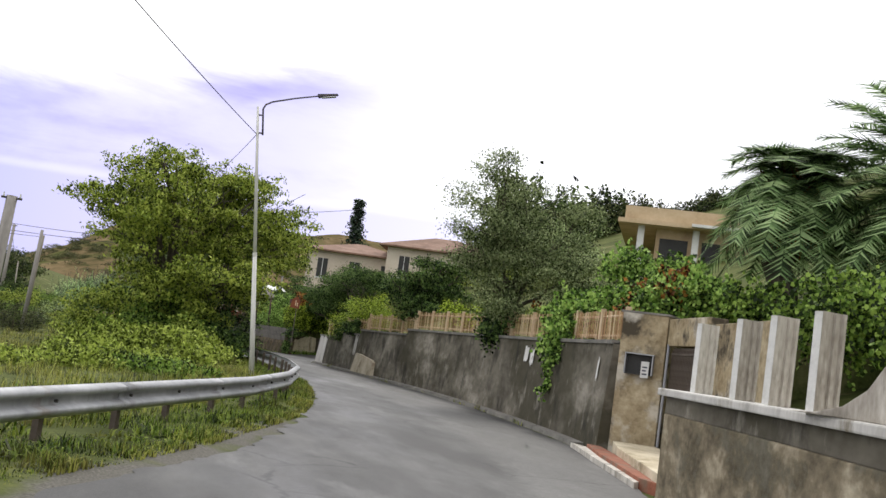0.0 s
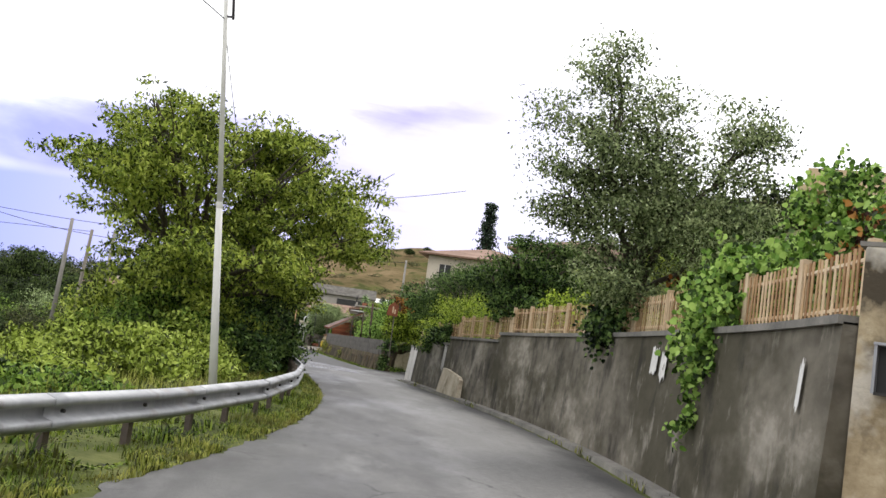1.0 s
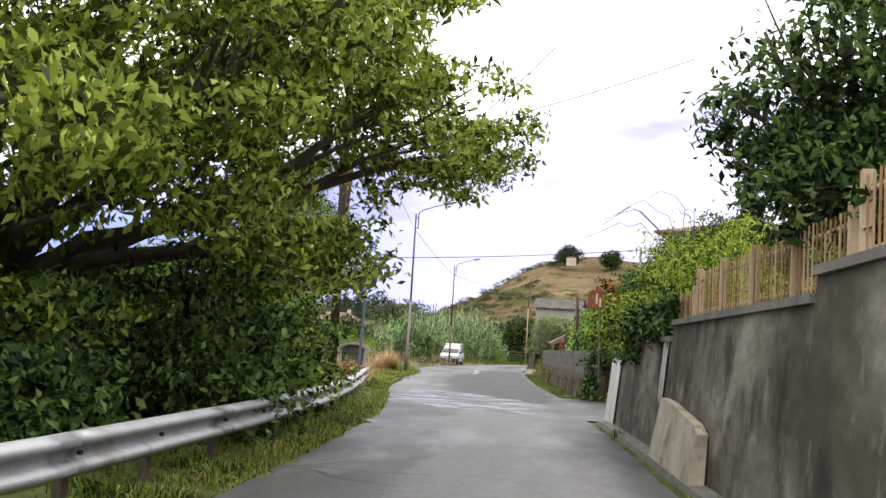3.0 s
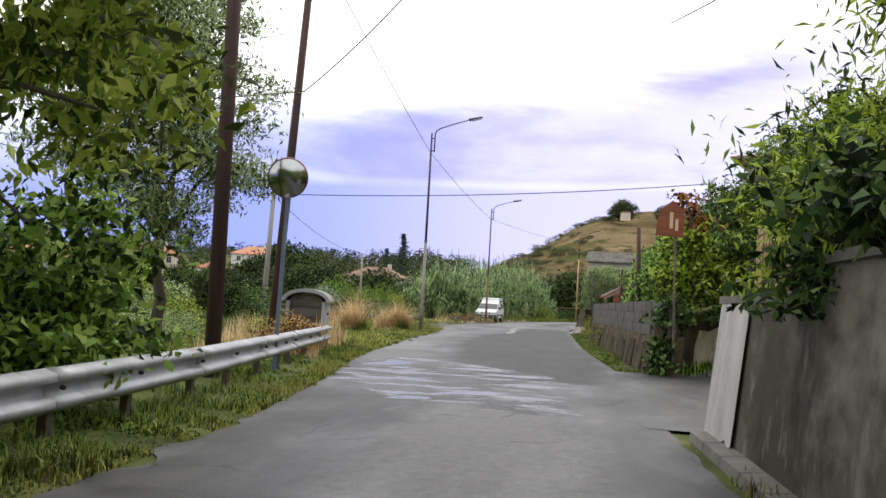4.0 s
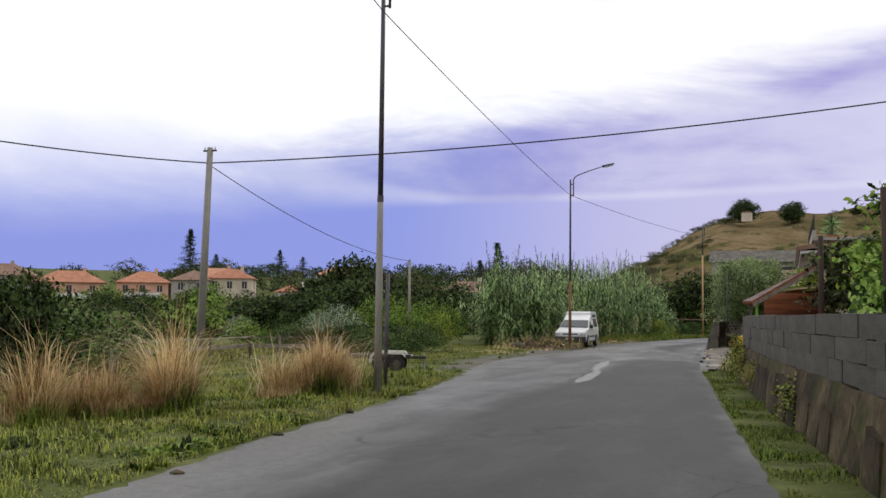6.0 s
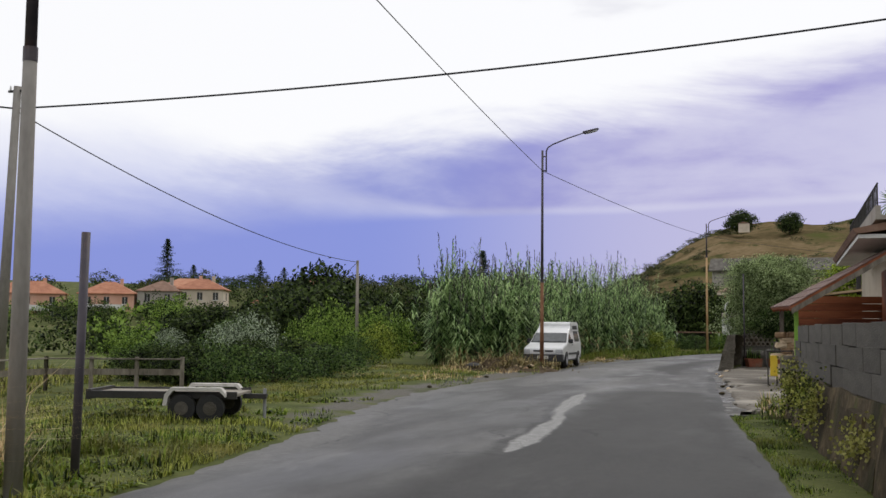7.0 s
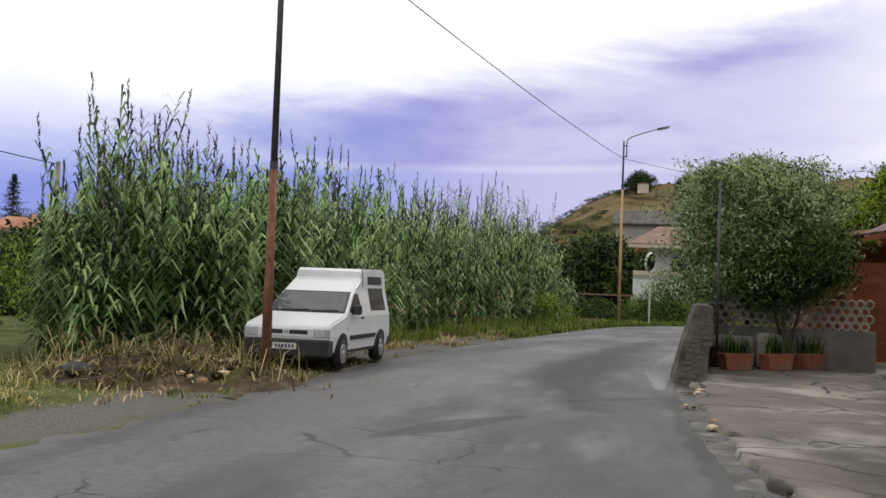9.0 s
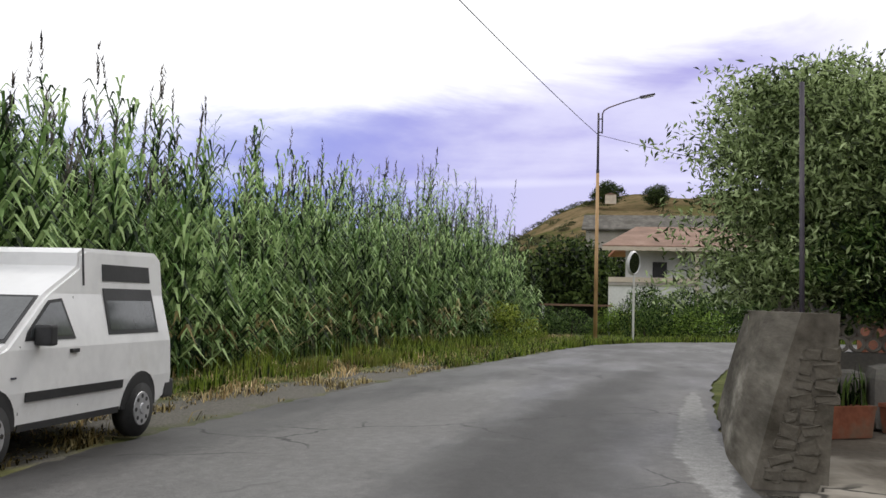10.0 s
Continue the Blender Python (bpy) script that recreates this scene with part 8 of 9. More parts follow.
# undergrowth under the walnut and along the rail
for k, (x, y, w, h, leaf) in enumerate(((3.4, 39.8, 1.3, 1.0, "mound_leaf"), (4.4, 43.2, 1.2, 1.5, "dark_leaf"), (2.6, 42.0, 1.5, 1.9, "fresh_leaf"), (4.6, 47.4, 1.3, 2.3, "dark_leaf"), (3.0, 51.5, 1.8, 2.7, "fresh_leaf"), (3.6, 55.0, 1.2, 2.0, "fresh_leaf"), (0.8, 47.5, 2.2, 2.2, "walnut"), (0.6, 53.5, 2.0, 2.2, "dark_leaf"), (4.4, 51.2, 0.9, 2.6, "walnut"), (0.6, 40.2, 1.3, 0.7, "mound_leaf"), (2.6, 36.6, 1.7, 0.9, "mound_leaf"), (0.4, 36.0, 1.3, 0.4, "mound_leaf"))):
    z = on_ground(x, y)
    shrub("bramble_bush", "dense dark green undergrowth below a tree" if leaf == "dark_leaf" else "yellow-green bramble mound beside the rail" if leaf == "mound_leaf" else "bright leafy undergrowth behind the guard rail", x, y,
          [(x, y, z + h * 0.55, w, w, h * 0.75), (x + w * 0.5, y - w * 0.4, z + h * 0.35, w * 0.7, w * 0.7, h * 0.5), (x - w * 0.5, y + w * 0.3, z + h * 0.45, w * 0.8, w * 0.8, h * 0.6)], leaf, clusters=int(230 * w), per=32, size=0.14, spread=0.2, group="undergrowth", bough=0.32)
for k in range(9):
    x, y = random.uniform(-3.0, 3.2), random.uniform(22, 34)
    x = min(x, float(left_x(y)) - 3.0)
    z = on_ground(x, y)
    w, h = random.uniform(0.6, 1.1), random.uniform(0.25, 0.5)
    shrub("bramble", "low yellow-green bramble in rough grass", x, y, [(x, y, z + h * 0.4, w, w, h * 0.6), (x + w * 0.6, y + 0.3, z + h * 0.3, w * 0.7, w * 0.7, h * 0.45)], "fresh_leaf" if k % 3 == 0 else "mound_leaf", clusters=90, per=30, size=0.12, spread=0.18, stems=2, group="brambles")

# growth on the retaining wall
def hanging(name, label, boxes, leaf, size, normal=(-0.6, -0.35, 0.75)):
    """Broad-leaved climbers: leaves scattered through soft-edged volumes (centre, radii, count)."""
    at = boxes[0][:3]
    t = thing(name, label, "climber", (at[0], at[1], 0))
    pts = []
    for x, y, z, rx, ry, rz, n in boxes:
        m = max(4, n // 8)
        d = unit(rng.normal(size=(m, 3)))
        c = d * (0.3 + 0.7 * rng.random((m, 1))) * np.array([rx, ry, rz]) * 0.95
        gap = np.array([noise.noise(Vector((a + x, b + y, e + z)) * 1.9) for a, b, e in c])
        c, d = c[gap > -0.16], d[gap > -0.16]
        shoot = unit(d * 0.7 + rng.normal(size=c.shape) * 0.6 + np.array([-0.15, -0.1, -0.25])) * (0.12 + 0.38 * rng.random((len(c), 1)) ** 2)
        along = np.linspace(0, 1, 14)[None, :, None]
        p = c[:, None, :] + shoot[:, None, :] * along + np.array([0, 0, -0.10]) * along ** 2
        p = p.reshape(-1, 3) + rng.normal(size=(len(c) * 14, 3)) * 0.045
        pts.append(np.array([x - at[0], y - at[1], z]) + p)
    for k in range(6):
        b = boxes[k % len(boxes)]
        part("stem", tube(limb_path((b[0] - at[0] + 0.25, b[1] - at[1] + 0.1 * k, max(on_ground(b[0] + 0.25, b[1]), b[2] - 0.8)), (b[0] - at[0], b[1] - at[1], b[2]), 0.15, 4), [0.03, 0.026, 0.022, 0.016, 0.01], 5), M["bark"], t)
    part("foliage", broad_leaf_mesh("foliage", np.concatenate(pts), size * 0.76, normal), M[leaf], t, kind="stuff")
    return t


hanging("grape_vine", "lush grape vine tumbling over a concrete wall", [(13.0, 24.6, 2.9, 0.6, 1.3, 0.6, 5460), (12.5, 24.3, 2.2, 0.28, 0.7, 0.6, 2730), (12.36, 24.2, 1.5, 0.14, 0.3, 0.5, 735), (13.6, 26.3, 3.2, 0.7, 1.2, 0.6, 3779), (13.8, 22.4, 3.4, 0.8, 1.2, 0.45, 2940), (13.6, 20.6, 3.35, 0.8, 1.1, 0.4, 2730), (14.3, 24.6, 3.6, 1.0, 1.6, 0.4, 2520), (14.7, 25.6, 4.6, 0.8, 1.0, 0.55, 2300), (15.3, 23.8, 4.4, 0.8, 1.1, 0.5, 2100), (14.2, 28.6, 3.1, 0.8, 1.2, 0.6, 2730), (14.3, 21.6, 3.7, 0.8, 1.4, 0.45, 2310), (13.9, 19.6, 3.6, 0.7, 1.0, 0.4, 1889)], "vine_leaf", 0.105)
hanging("grape_vine", "vine with rust-tinted leaves above the gate wall", [(13.5, 21.7, 3.5, 0.5, 0.7, 0.4, 791), (13.7, 20.4, 3.8, 0.5, 0.6, 0.35, 490), (14.0, 29.6, 3.2, 0.4, 0.5, 0.35, 301)], "autumn", 0.105)
hanging("grape_vine", "green vine behind the gate and posts", [(14.7, 19.0, 3.3, 1.3, 1.7, 0.7, 5880), (14.6, 15.5, 3.2, 1.0, 1.8, 0.9, 5040), (14.0, 12.0, 3.1, 0.9, 1.6, 1.1, 4620)], "fresh_leaf", 0.1)
hanging("ivy", "leafy climber tangled over the picket fence", [(12.85, 31.4, 2.85, 0.35, 1.5, 0.45, 1885), (12.7, 30.8, 2.35, 0.2, 0.8, 0.25, 580)], "dark_leaf", 0.105)
hanging("ivy", "small-leaved climber on the picket fence", [(13.45, 36.6, 2.95, 0.35, 1.5, 0.4, 1105), (13.5, 39.5, 3.2, 0.45, 1.5, 0.45, 1205), (13.4, 34.3, 3.1, 0.35, 0.9, 0.5, 725)], "lime_leaf", 0.085)
shrub("broom_bush", "feathery yellow-green bush spilling over the wall end", 12.6, 54.0, [(12.2, 54.2, 2.6, 0.9, 1.5, 0.8), (11.7, 52.8, 2.5, 0.6, 1.1, 0.7), (12.6, 52.0, 3.2, 0.9, 1.2, 0.8), (11.5, 55.5, 2.0, 0.5, 0.9, 0.7), (12.4, 49.8, 2.7, 0.7, 1.2, 0.6)], "lime_leaf", clusters=620, per=30, size=0.12, wide=0.2, spread=0.2)
shrub("ivy_bush", "dark ivy clump hanging down the wall end", 11.9, 53.4, [(11.55, 53.3, 1.9, 0.4, 0.7, 0.6), (11.6, 51.2, 2.2, 0.4, 0.6, 0.5)], "dark_leaf", clusters=200, per=30, size=0.12, spread=0.16)
tw = thing("bare_twigs", "long thin bare twigs arching over the road", "twigs", (12.2, 52.2, 2.6))
for k in range(11):
    end = Vector((random.uniform(-2.6, 0.4), random.uniform(-1.5, 2.5), random.uniform(0.9, 2.0)))
    part("twig", tube(limb_path((0, 0, 0), end, 0.8, 7), np.linspace(0.012, 0.004, 8), 4), M["bark"], tw)

# right of the driveway and along the lower wall
place("carob_tree", "dense dark tree on the slope above a driveway", 14.8, 70.5, [(13.4, 70.6, 4.4, 1.3, 1.5, 1.0), (14.8, 69.6, 5.5, 1.5, 1.8, 1.1), (13.0, 71.8, 3.8, 1.1, 1.4, 0.9), (15.8, 71.5, 5.2, 1.8, 2.0, 1.3), (13.2, 69.0, 5.2, 0.8, 0.9, 0.6), (14.0, 73.5, 4.0, 1.5, 1.6, 1.0), (12.7, 76.0, 3.9, 1.5, 1.7, 1.0), (13.8, 76.5, 4.4, 1.6, 1.6, 1.0), (12.0, 77.5, 3.4, 1.2, 1.6, 0.9), (12.0, 73.0, 4.0, 0.8, 1.0, 0.8), (12.9, 72.4, 4.9, 0.9, 1.1, 0.8), (14.2, 73.2, 5.6, 1.1, 1.2, 0.8)], "dark_leaf", trunk_r=0.2, fork=1.8, clusters=1900, per=34, spread=0.26, size=0.12, shell=0.3)
hanging("grape_vine", "vine climbing posts behind the low wall", [(10.45, 73.6, 2.1, 0.35, 0.8, 0.45, 1160), (10.7, 75.2, 2.6, 0.75, 1.3, 0.8, 2755), (11.4, 76.6, 2.9, 0.8, 1.2, 0.8, 2175), (10.0, 77.2, 2.3, 0.7, 1.6, 0.6, 2030), (12.5, 78.2, 2.3, 0.7, 0.7, 0.4, 870), (11.0, 75.4, 3.5, 0.8, 1.3, 0.5, 1305)], "vine_leaf", 0.105)
hanging("grape_vine", "second stretch of vine behind the low wall", [(9.9, 79.5, 2.5, 0.9, 2.0, 1.0, 2465), (10.3, 82.5, 2.4, 1.0, 2.0, 1.0, 2175), (9.3, 86.5, 1.9, 0.8, 2.2, 0.7, 1885), (10.6, 80, 3.6, 1.0, 2.0, 0.7, 1740)], "vine_leaf", 0.105)
hanging("grape_vine", "bright vine leaves over the wall end", [(10.4, 70.4, 2.3, 0.4, 0.8, 0.6, 2755), (10.5, 72.6, 2.8, 0.5, 1.1, 0.6, 2465), (10.6, 70.4, 3.1, 0.45, 0.6, 0.45, 1885), (11.3, 71.6, 2.4, 0.5, 0.7, 0.6, 1305), (11.6, 75.8, 2.1, 0.5, 0.6, 0.35, 725), (12.7, 77.9, 2.2, 0.8, 0.4, 0.45, 1595), (11.8, 76.6, 3.1, 0.8, 0.8, 0.7, 2175)], "lime_leaf", 0.105)
hanging("ivy", "dark ivy trailing along a wall top", [(10.12, 69.05, 0.5, 0.14, 0.25, 0.45, 700), (10.25, 68.95, 1.5, 0.3, 0.3, 0.3, 500), (10.5, 71.0, 1.45, 0.2, 0.9, 0.2, 609), (11.6, 74.6, 1.4, 0.3, 1.2, 0.14, 551)], "dark_leaf", 0.105)
hanging("creeper", "brown-green creeper and moss over a stone wall base", [(6.5, 98.6, 0.62, 0.07, 1.6, 0.3, 900), (6.28, 101.6, 0.7, 0.07, 1.5, 0.32, 900), (6.9, 94.8, 0.5, 0.06, 1.2, 0.25, 400), (7.7, 87.5, 0.45, 0.06, 1.0, 0.22, 250)], "grass_olive", 0.05)
hanging("rose_bush", "reddish leafy shrub above the vines", [(10.8, 70.4, 3.7, 0.35, 0.4, 0.35, 232), (10.5, 69.9, 4.0, 0.2, 0.2, 0.2, 72)], "autumn", 0.105)
for x, y, w, h, leaf in ((12.5, 79.5, 1.7, 2.6, "fresh_leaf"), (11.6, 85.0, 1.7, 2.4, "dark_leaf"), (10.8, 90.5, 1.8, 2.2, "fresh_leaf"), (13.5, 88.0, 2.2, 3.4, "dark_leaf"), (10.0, 96.5, 1.6, 1.8, "scrub"), (12.5, 95.0, 2.2, 2.8, "dark_leaf"), (14.5, 58.5, 1.8, 2.6, "dark_leaf"), (12.9, 57.0, 1.0, 1.7, "fresh_leaf")):
    z = on_ground(x, y)
    shrub("garden_bush", "leafy garden shrub on the bank above the road", x, y, [(x, y, z + h * 0.55, w, w, h * 0.6), (x + 0.5 * w, y + 0.6 * w, z + h * 0.5, w * 0.8, w * 0.8, h * 0.5), (x - 0.4 * w, y - 0.6 * w, z + h * 0.4, w * 0.7, w * 0.7, h * 0.45)], leaf, clusters=int(190 * w), per=32, size=0.15, spread=0.24, group="bank shrubs")
# yard corner and beyond
shrub("broom_bush", "bright yellow-green bush behind the shed roof", 10.6, 146.5, [(9.6, 146, 4.4, 1.6, 1.6, 1.5), (11.4, 146.5, 4.8, 1.7, 1.6, 1.5), (10.2, 147.5, 3.0, 2.2, 2.0, 2.0), (13, 146, 4.6, 1.6, 1.6, 1.4)], "lime_leaf", clusters=700, per=32, size=0.2, wide=0.3, spread=0.3)
cy = thing("cypress", "slim dark cypress behind the yard", "tree", (12.6, 156, on_ground(12.6, 156)))
part("trunk", rod((0, 0, -0.2), (0, 0, 2.5), 0.12, 0.08, 8), M["bark"], cy)
part("crown", leaf_mesh("crown", crown_points([(0, 0, 3.0, 0.7, 0.7, 2.6), (0, 0, 5.6, 0.45, 0.45, 2.2)], 260, 40, 0.16), 0.16, 0.3), M["conifer"], cy, kind="stuff")


# ---- palm behind the gate ----
def palm_tree(at, label, h=3.9, count=120, reach=(3.4, 4.4), droop=1.5):
    p = thing("palm_tree", label, "palm tree", at)
    part("trunk", tube(limb_path((0, 0, -0.2), (0.2, 0.1, h), 0, 8), np.linspace(0.34, 0.27, 9), 10, 0.35), M["bark"], p, "rough palm trunk")
    for k in range(count):
        a, lift = 2 * math.pi * k * 0.382, 1.35 - 2.2 * (k / count)
        ln = random.uniform(*reach)
        o = Vector((math.cos(a), math.sin(a), 0))
        spine = []
        for s in np.linspace(0, 1, 9):
            spine.append(Vector((0.2, 0.1, h)) + o * ln * s * math.cos(lift * (1 - 0.3 * s)) + Vector((0, 0, ln * s * math.sin(lift) - droop * s * s)))
        part("stalk", tube(spine, np.linspace(0.03, 0.006, 9), 4), M["palm"], p)
        verts, tris = [], []
        sp = np.array([list(q) for q in spine])
        for s in np.linspace(0.10, 0.99, 56):
            c = np.array([np.interp(s * 8, np.arange(9), sp[:, i]) for i in range(3)])
            d = np.array([np.interp(min(s + 0.05, 1) * 8, np.arange(9), sp[:, i]) for i in range(3)]) - c
            d /= np.linalg.norm(d) + 1e-6
            for side in (-1, 1):
                out = np.cross(d, [0, 0, 1]) * side
                out /= np.linalg.norm(out) + 1e-6
                tip = c + (out * 0.75 + d * 0.55 + np.array([0, 0, 0.12 - 0.3 * random.random()])) * (0.78 - 0.45 * abs(s - 0.45))
                w = d * 0.028
                i = len(verts)
                verts += [c - w, c + w, tip]
                tris.append((i, i + 1, i + 2))
        part("frond", fast_mesh("frond", np.array(verts), tris=np.array(tris)), M["palm"], p)
    part("dead_fronds", leaf_mesh("dead_fronds", crown_points([(0.2, 0.1, h - 0.7, 0.7, 0.7, 0.8)], 60, 16, 0.2), 0.4, 0.15, droop=2.0), M["autumn"], p, "hanging rust-brown dead fronds", kind="stuff")


palm_tree((18.4, 18.4, on_ground(18.4, 18.4) + 0.1), "large feathery palm behind the gate wall", 4.2, 110, (2.8, 3.6), 1.5)
palm_tree((15.9, 19.9, on_ground(15.9, 19.9)), "spiky palm with hanging dead fronds", 6.5 - on_ground(15.9, 19.9), 80, (1.4, 2.1), 1.2)

# ---- stands copied over hedges, slopes and far woods ----
def proto_bush(name, leaf, size, n=170, per=22):
    lobes = [(0, 0, 0.55, 0.8, 0.8, 0.55), (0.45, 0.2, 0.4, 0.6, 0.6, 0.4), (-0.4, -0.25, 0.45, 0.6, 0.6, 0.42), (0.05, -0.1, 0.85, 0.45, 0.45, 0.3)]
    t = thing(name, "", "bush", (0, 0, -60))
    part("stem", rod((0, 0, -0.1), (0, 0, 0.6), 0.04, 0.02, 5), M["bark"], t)
    part("foliage", leaf_mesh("foliage", crown_points(lobes, n, per, 0.085, 0.3), size, 0.5), M[leaf], t, kind="stuff")
    return t


PROTO = {"dark": proto_bush("hedge_bush", "dark_leaf", 0.065), "fresh": proto_bush("hedge_bush", "fresh_leaf", 0.065), "scrub": proto_bush("scrub_bush", "scrub", 0.06), "walnut": proto_bush("hedge_bush", "walnut", 0.065), "deep": proto_bush("large_bush", "deep_leaf", 0.075, 420), "silver": proto_bush("silver_shrub", "silver_leaf", 0.05), "olive": proto_bush("olive_bush", "olive_leaf", 0.05)}
FIRST = {}


def stand(kind, x, y, w, h, label, group, sink=0.1, z=None):
    src = PROTO[kind]
    m = pose(x, y, (on_ground(x, y) if z is None else z) - sink, 0, 0, random.uniform(0, 360)) @ Matrix.Diagonal((w, w, h, 1))
    if kind not in FIRST:
        FIRST[kind] = m
        return tagged(src, label, "bush", group)
    return tagged(copy_thing(src, m), label, "bush", group)


def woods(name, label, spots, leaf, category="trees"):
    """Far growth as one body: soft round clumps of leaves at (x, y, z, width, height)."""
    lobes = [(0, 0, 0.55, 0.8, 0.8, 0.55), (0.45, 0.2, 0.4, 0.6, 0.6, 0.4), (-0.4, -0.25, 0.45, 0.6, 0.6, 0.42), (0.05, -0.1, 0.85, 0.45, 0.45, 0.3)]
    pts, sizes = [], []
    for x, y, z, w, h in spots:
        p = crown_points(lobes, 60, 14, 0.09, 0.35)
        a = random.uniform(0, 6.28)
        q = np.stack([p[:, 0] * math.cos(a) - p[:, 1] * math.sin(a), p[:, 0] * math.sin(a) + p[:, 1] * math.cos(a), p[:, 2]], 1)
        pts.append(q * np.array([w, w, h]) + np.array([x, y, z]))
        sizes.append(np.full(len(p), 0.085 * (w + h) / 2 + 0.05))
    solo(name, leaf_mesh(name, np.concatenate(pts), np.concatenate(sizes), 0.55), M[leaf], label, category, kind="stuff")


# hedge across the field, then the thicket behind the trailer
for k in range(30):
    f = k / 29
    stand("deep" if k % 3 else "dark", -9.5 - 42 * f + random.uniform(-1, 1), 93 + 16 * f + random.uniform(-1.5, 1.5), random.uniform(1.6, 2.6), random.uniform(1.7, 2.6), "dark green hedge bush at the field edge", "field hedge")
for k in range(34):
    x, y = random.uniform(-50, -14), random.uniform(154, 170)
    stand(("deep", "dark", "deep")[k % 3], x, y, random.uniform(1.8, 3.2), random.uniform(1.5, 2.6), "dark leafy bush in the thicket", "thicket")
for x, y, w, h in ((-47.4, 199.7, 6.6, 8.6), (-54.5, 203, 5.0, 6.6), (-41.5, 201, 4.6, 6.0)):
    stand("deep", x, y, w, h, "large dark spreading tree over the thicket", "large bushes", z=-0.6)
stand("deep", -29, 160, 6.0, 5.4, "large dark spreading tree over the thicket", "large bushes", z=-1.0)
for x, y, w, h in ((-22.5, 163, 4.5, 4.4), (-34.5, 163, 5.0, 4.4), (-40, 160, 4.5, 3.6)):
    stand("deep", x, y, w, h, "large dark spreading tree over the thicket", "large bushes")
for x, y, w, h in ((-21.3, 144.4, 2.0, 3.2), (-19.3, 143.0, 1.6, 2.6), (-23.6, 146.0, 1.7, 2.4), (-17.0, 140.0, 1.5, 2.3), (-14.0, 134, 1.5, 2.4), (-12.0, 131.5, 1.3, 2.0)):
    stand("fresh", x, y, w, h, "fresh green bush beside the reeds", "thicket")
for x, y, w, h in ((-15.4, 122.8, 1.7, 2.0), (-17.2, 123.4, 1.2, 1.6), (-37.5, 151.5, 1.6, 1.9)):
    stand("silver", x, y, w, h, "pale silvery shrub in the thicket", "silver shrubs")
for k in range(14):
    x, y = random.uniform(-30, -22), random.uniform(140, 147)
    stand("deep" if k % 2 else "dark", x, y, random.uniform(1.2, 1.8), random.uniform(0.7, 1.1), "low dark bush at the field edge", "thicket")
valley, far = {"deep_leaf": [], "fresh_leaf": []}, {"deep_leaf": [], "scrub": []}
for k in range(90):
    x, y = random.uniform(-150, -25), random.uniform(130, 235)
    if x > -40 and y < 165:
        continue
    valley["deep_leaf" if k % 3 else "fresh_leaf"].append((x, y, on_ground(x, y) - 0.2, random.uniform(3.0, 5.5), random.uniform(2.2, 3.8)))
for k in range(70):
    x, y = random.uniform(-190, -45), random.uniform(270, 420)
    far["deep_leaf" if k % 3 else "scrub"].append((x, y, on_ground(x, y) - 0.3, random.uniform(4, 7), random.uniform(3.0, 5.0)))
for k in range(16):
    x, y = random.uniform(-75, -38), random.uniform(270, 330)
    far["deep_leaf" if k % 2 else "scrub"].append((x, y, on_ground(x, y) - 0.3, random.uniform(5, 7), random.uniform(4, 6)))
for k in range(26):
    x, y = random.uniform(-150, -84), random.uniform(222, 242)
    valley["deep_leaf" if k % 2 else "fresh_leaf"].append((x, y, on_ground(x, y) - 0.2, random.uniform(3.0, 4.5), random.uniform(2.6, 4.0)))
for leaf, spots in valley.items():
    woods("valley_scrub", "dense green scrub across the valley", spots, leaf)
for leaf, spots in far.items():
    woods("far_trees", "far dark trees around houses", spots, leaf)
for k in range(16):
    stand(("scrub", "fresh", "dark")[k % 3], random.uniform(-14, -5), random.uniform(56, 70), random.uniform(1.2, 2.2), random.uniform(0.9, 1.6), "rough green bush in the field", "field bushes")
for k in range(9):
    stand(("fresh", "walnut", "olive")[k % 3], random.uniform(-4.0, 1.2), random.uniform(67, 71), random.uniform(0.7, 1.1), random.uniform(0.6, 1.0), "tangled green bush behind the guard rail", "field bushes")
for k, (x, y, w, h) in enumerate(((-5.2, 75.6, 1.5, 1.7), (-7.4, 78.4, 1.9, 2.1), (-9.6, 81.6, 1.9, 2.2), (-4.0, 74.2, 1.2, 1.2), (-11.5, 80.0, 2.2, 2.3), (-8.6, 76.0, 1.8, 1.9), (-1.6, 73.8, 0.9, 0.8))):
    stand(("olive", "walnut", "dark", "walnut")[k % 4], x, y, w, h, "olive-green bush behind the waste container", "field bushes")
dry = shrub("dry_bush", "dry orange-brown leafy twigs against the rail", 2.35, 66.6, [(2.35, 66.6, 0.62, 0.35, 0.3, 0.16), (1.9, 66.9, 0.6, 0.3, 0.3, 0.14)], "dry_leaf", clusters=70, per=18, size=0.075, spread=0.1)
for k, (x, y) in enumerate(((-7.0, 105.8), (-8.6, 106.6), (-10.2, 107.6), (-7.3, 109.0), (-9.2, 110.5), (-11.2, 110.0), (-7.2, 112.2), (-8.8, 114.0), (-10.8, 114.0), (-12.8, 111.5))):
    stand("deep" if k % 3 else "dark", x, y, random.uniform(1.1, 1.6), random.uniform(0.8, 1.2), "low dark bush behind the trailer", "field bushes")
# dark bushes added above the driveway wall to stand for shade under the vines
for k, (x, y, w, h) in enumerate(((12.6, 79.8, 1.3, 1.7), (14.2, 79.6, 1.5, 1.9), (15.8, 79.2, 1.5, 1.8), (17.2, 79.0, 1.4, 1.6))):
    stand("deep" if k % 2 else "dark", x, y, w, h, "added dark bush in place of the shade under the vines", "hillside shrubs")
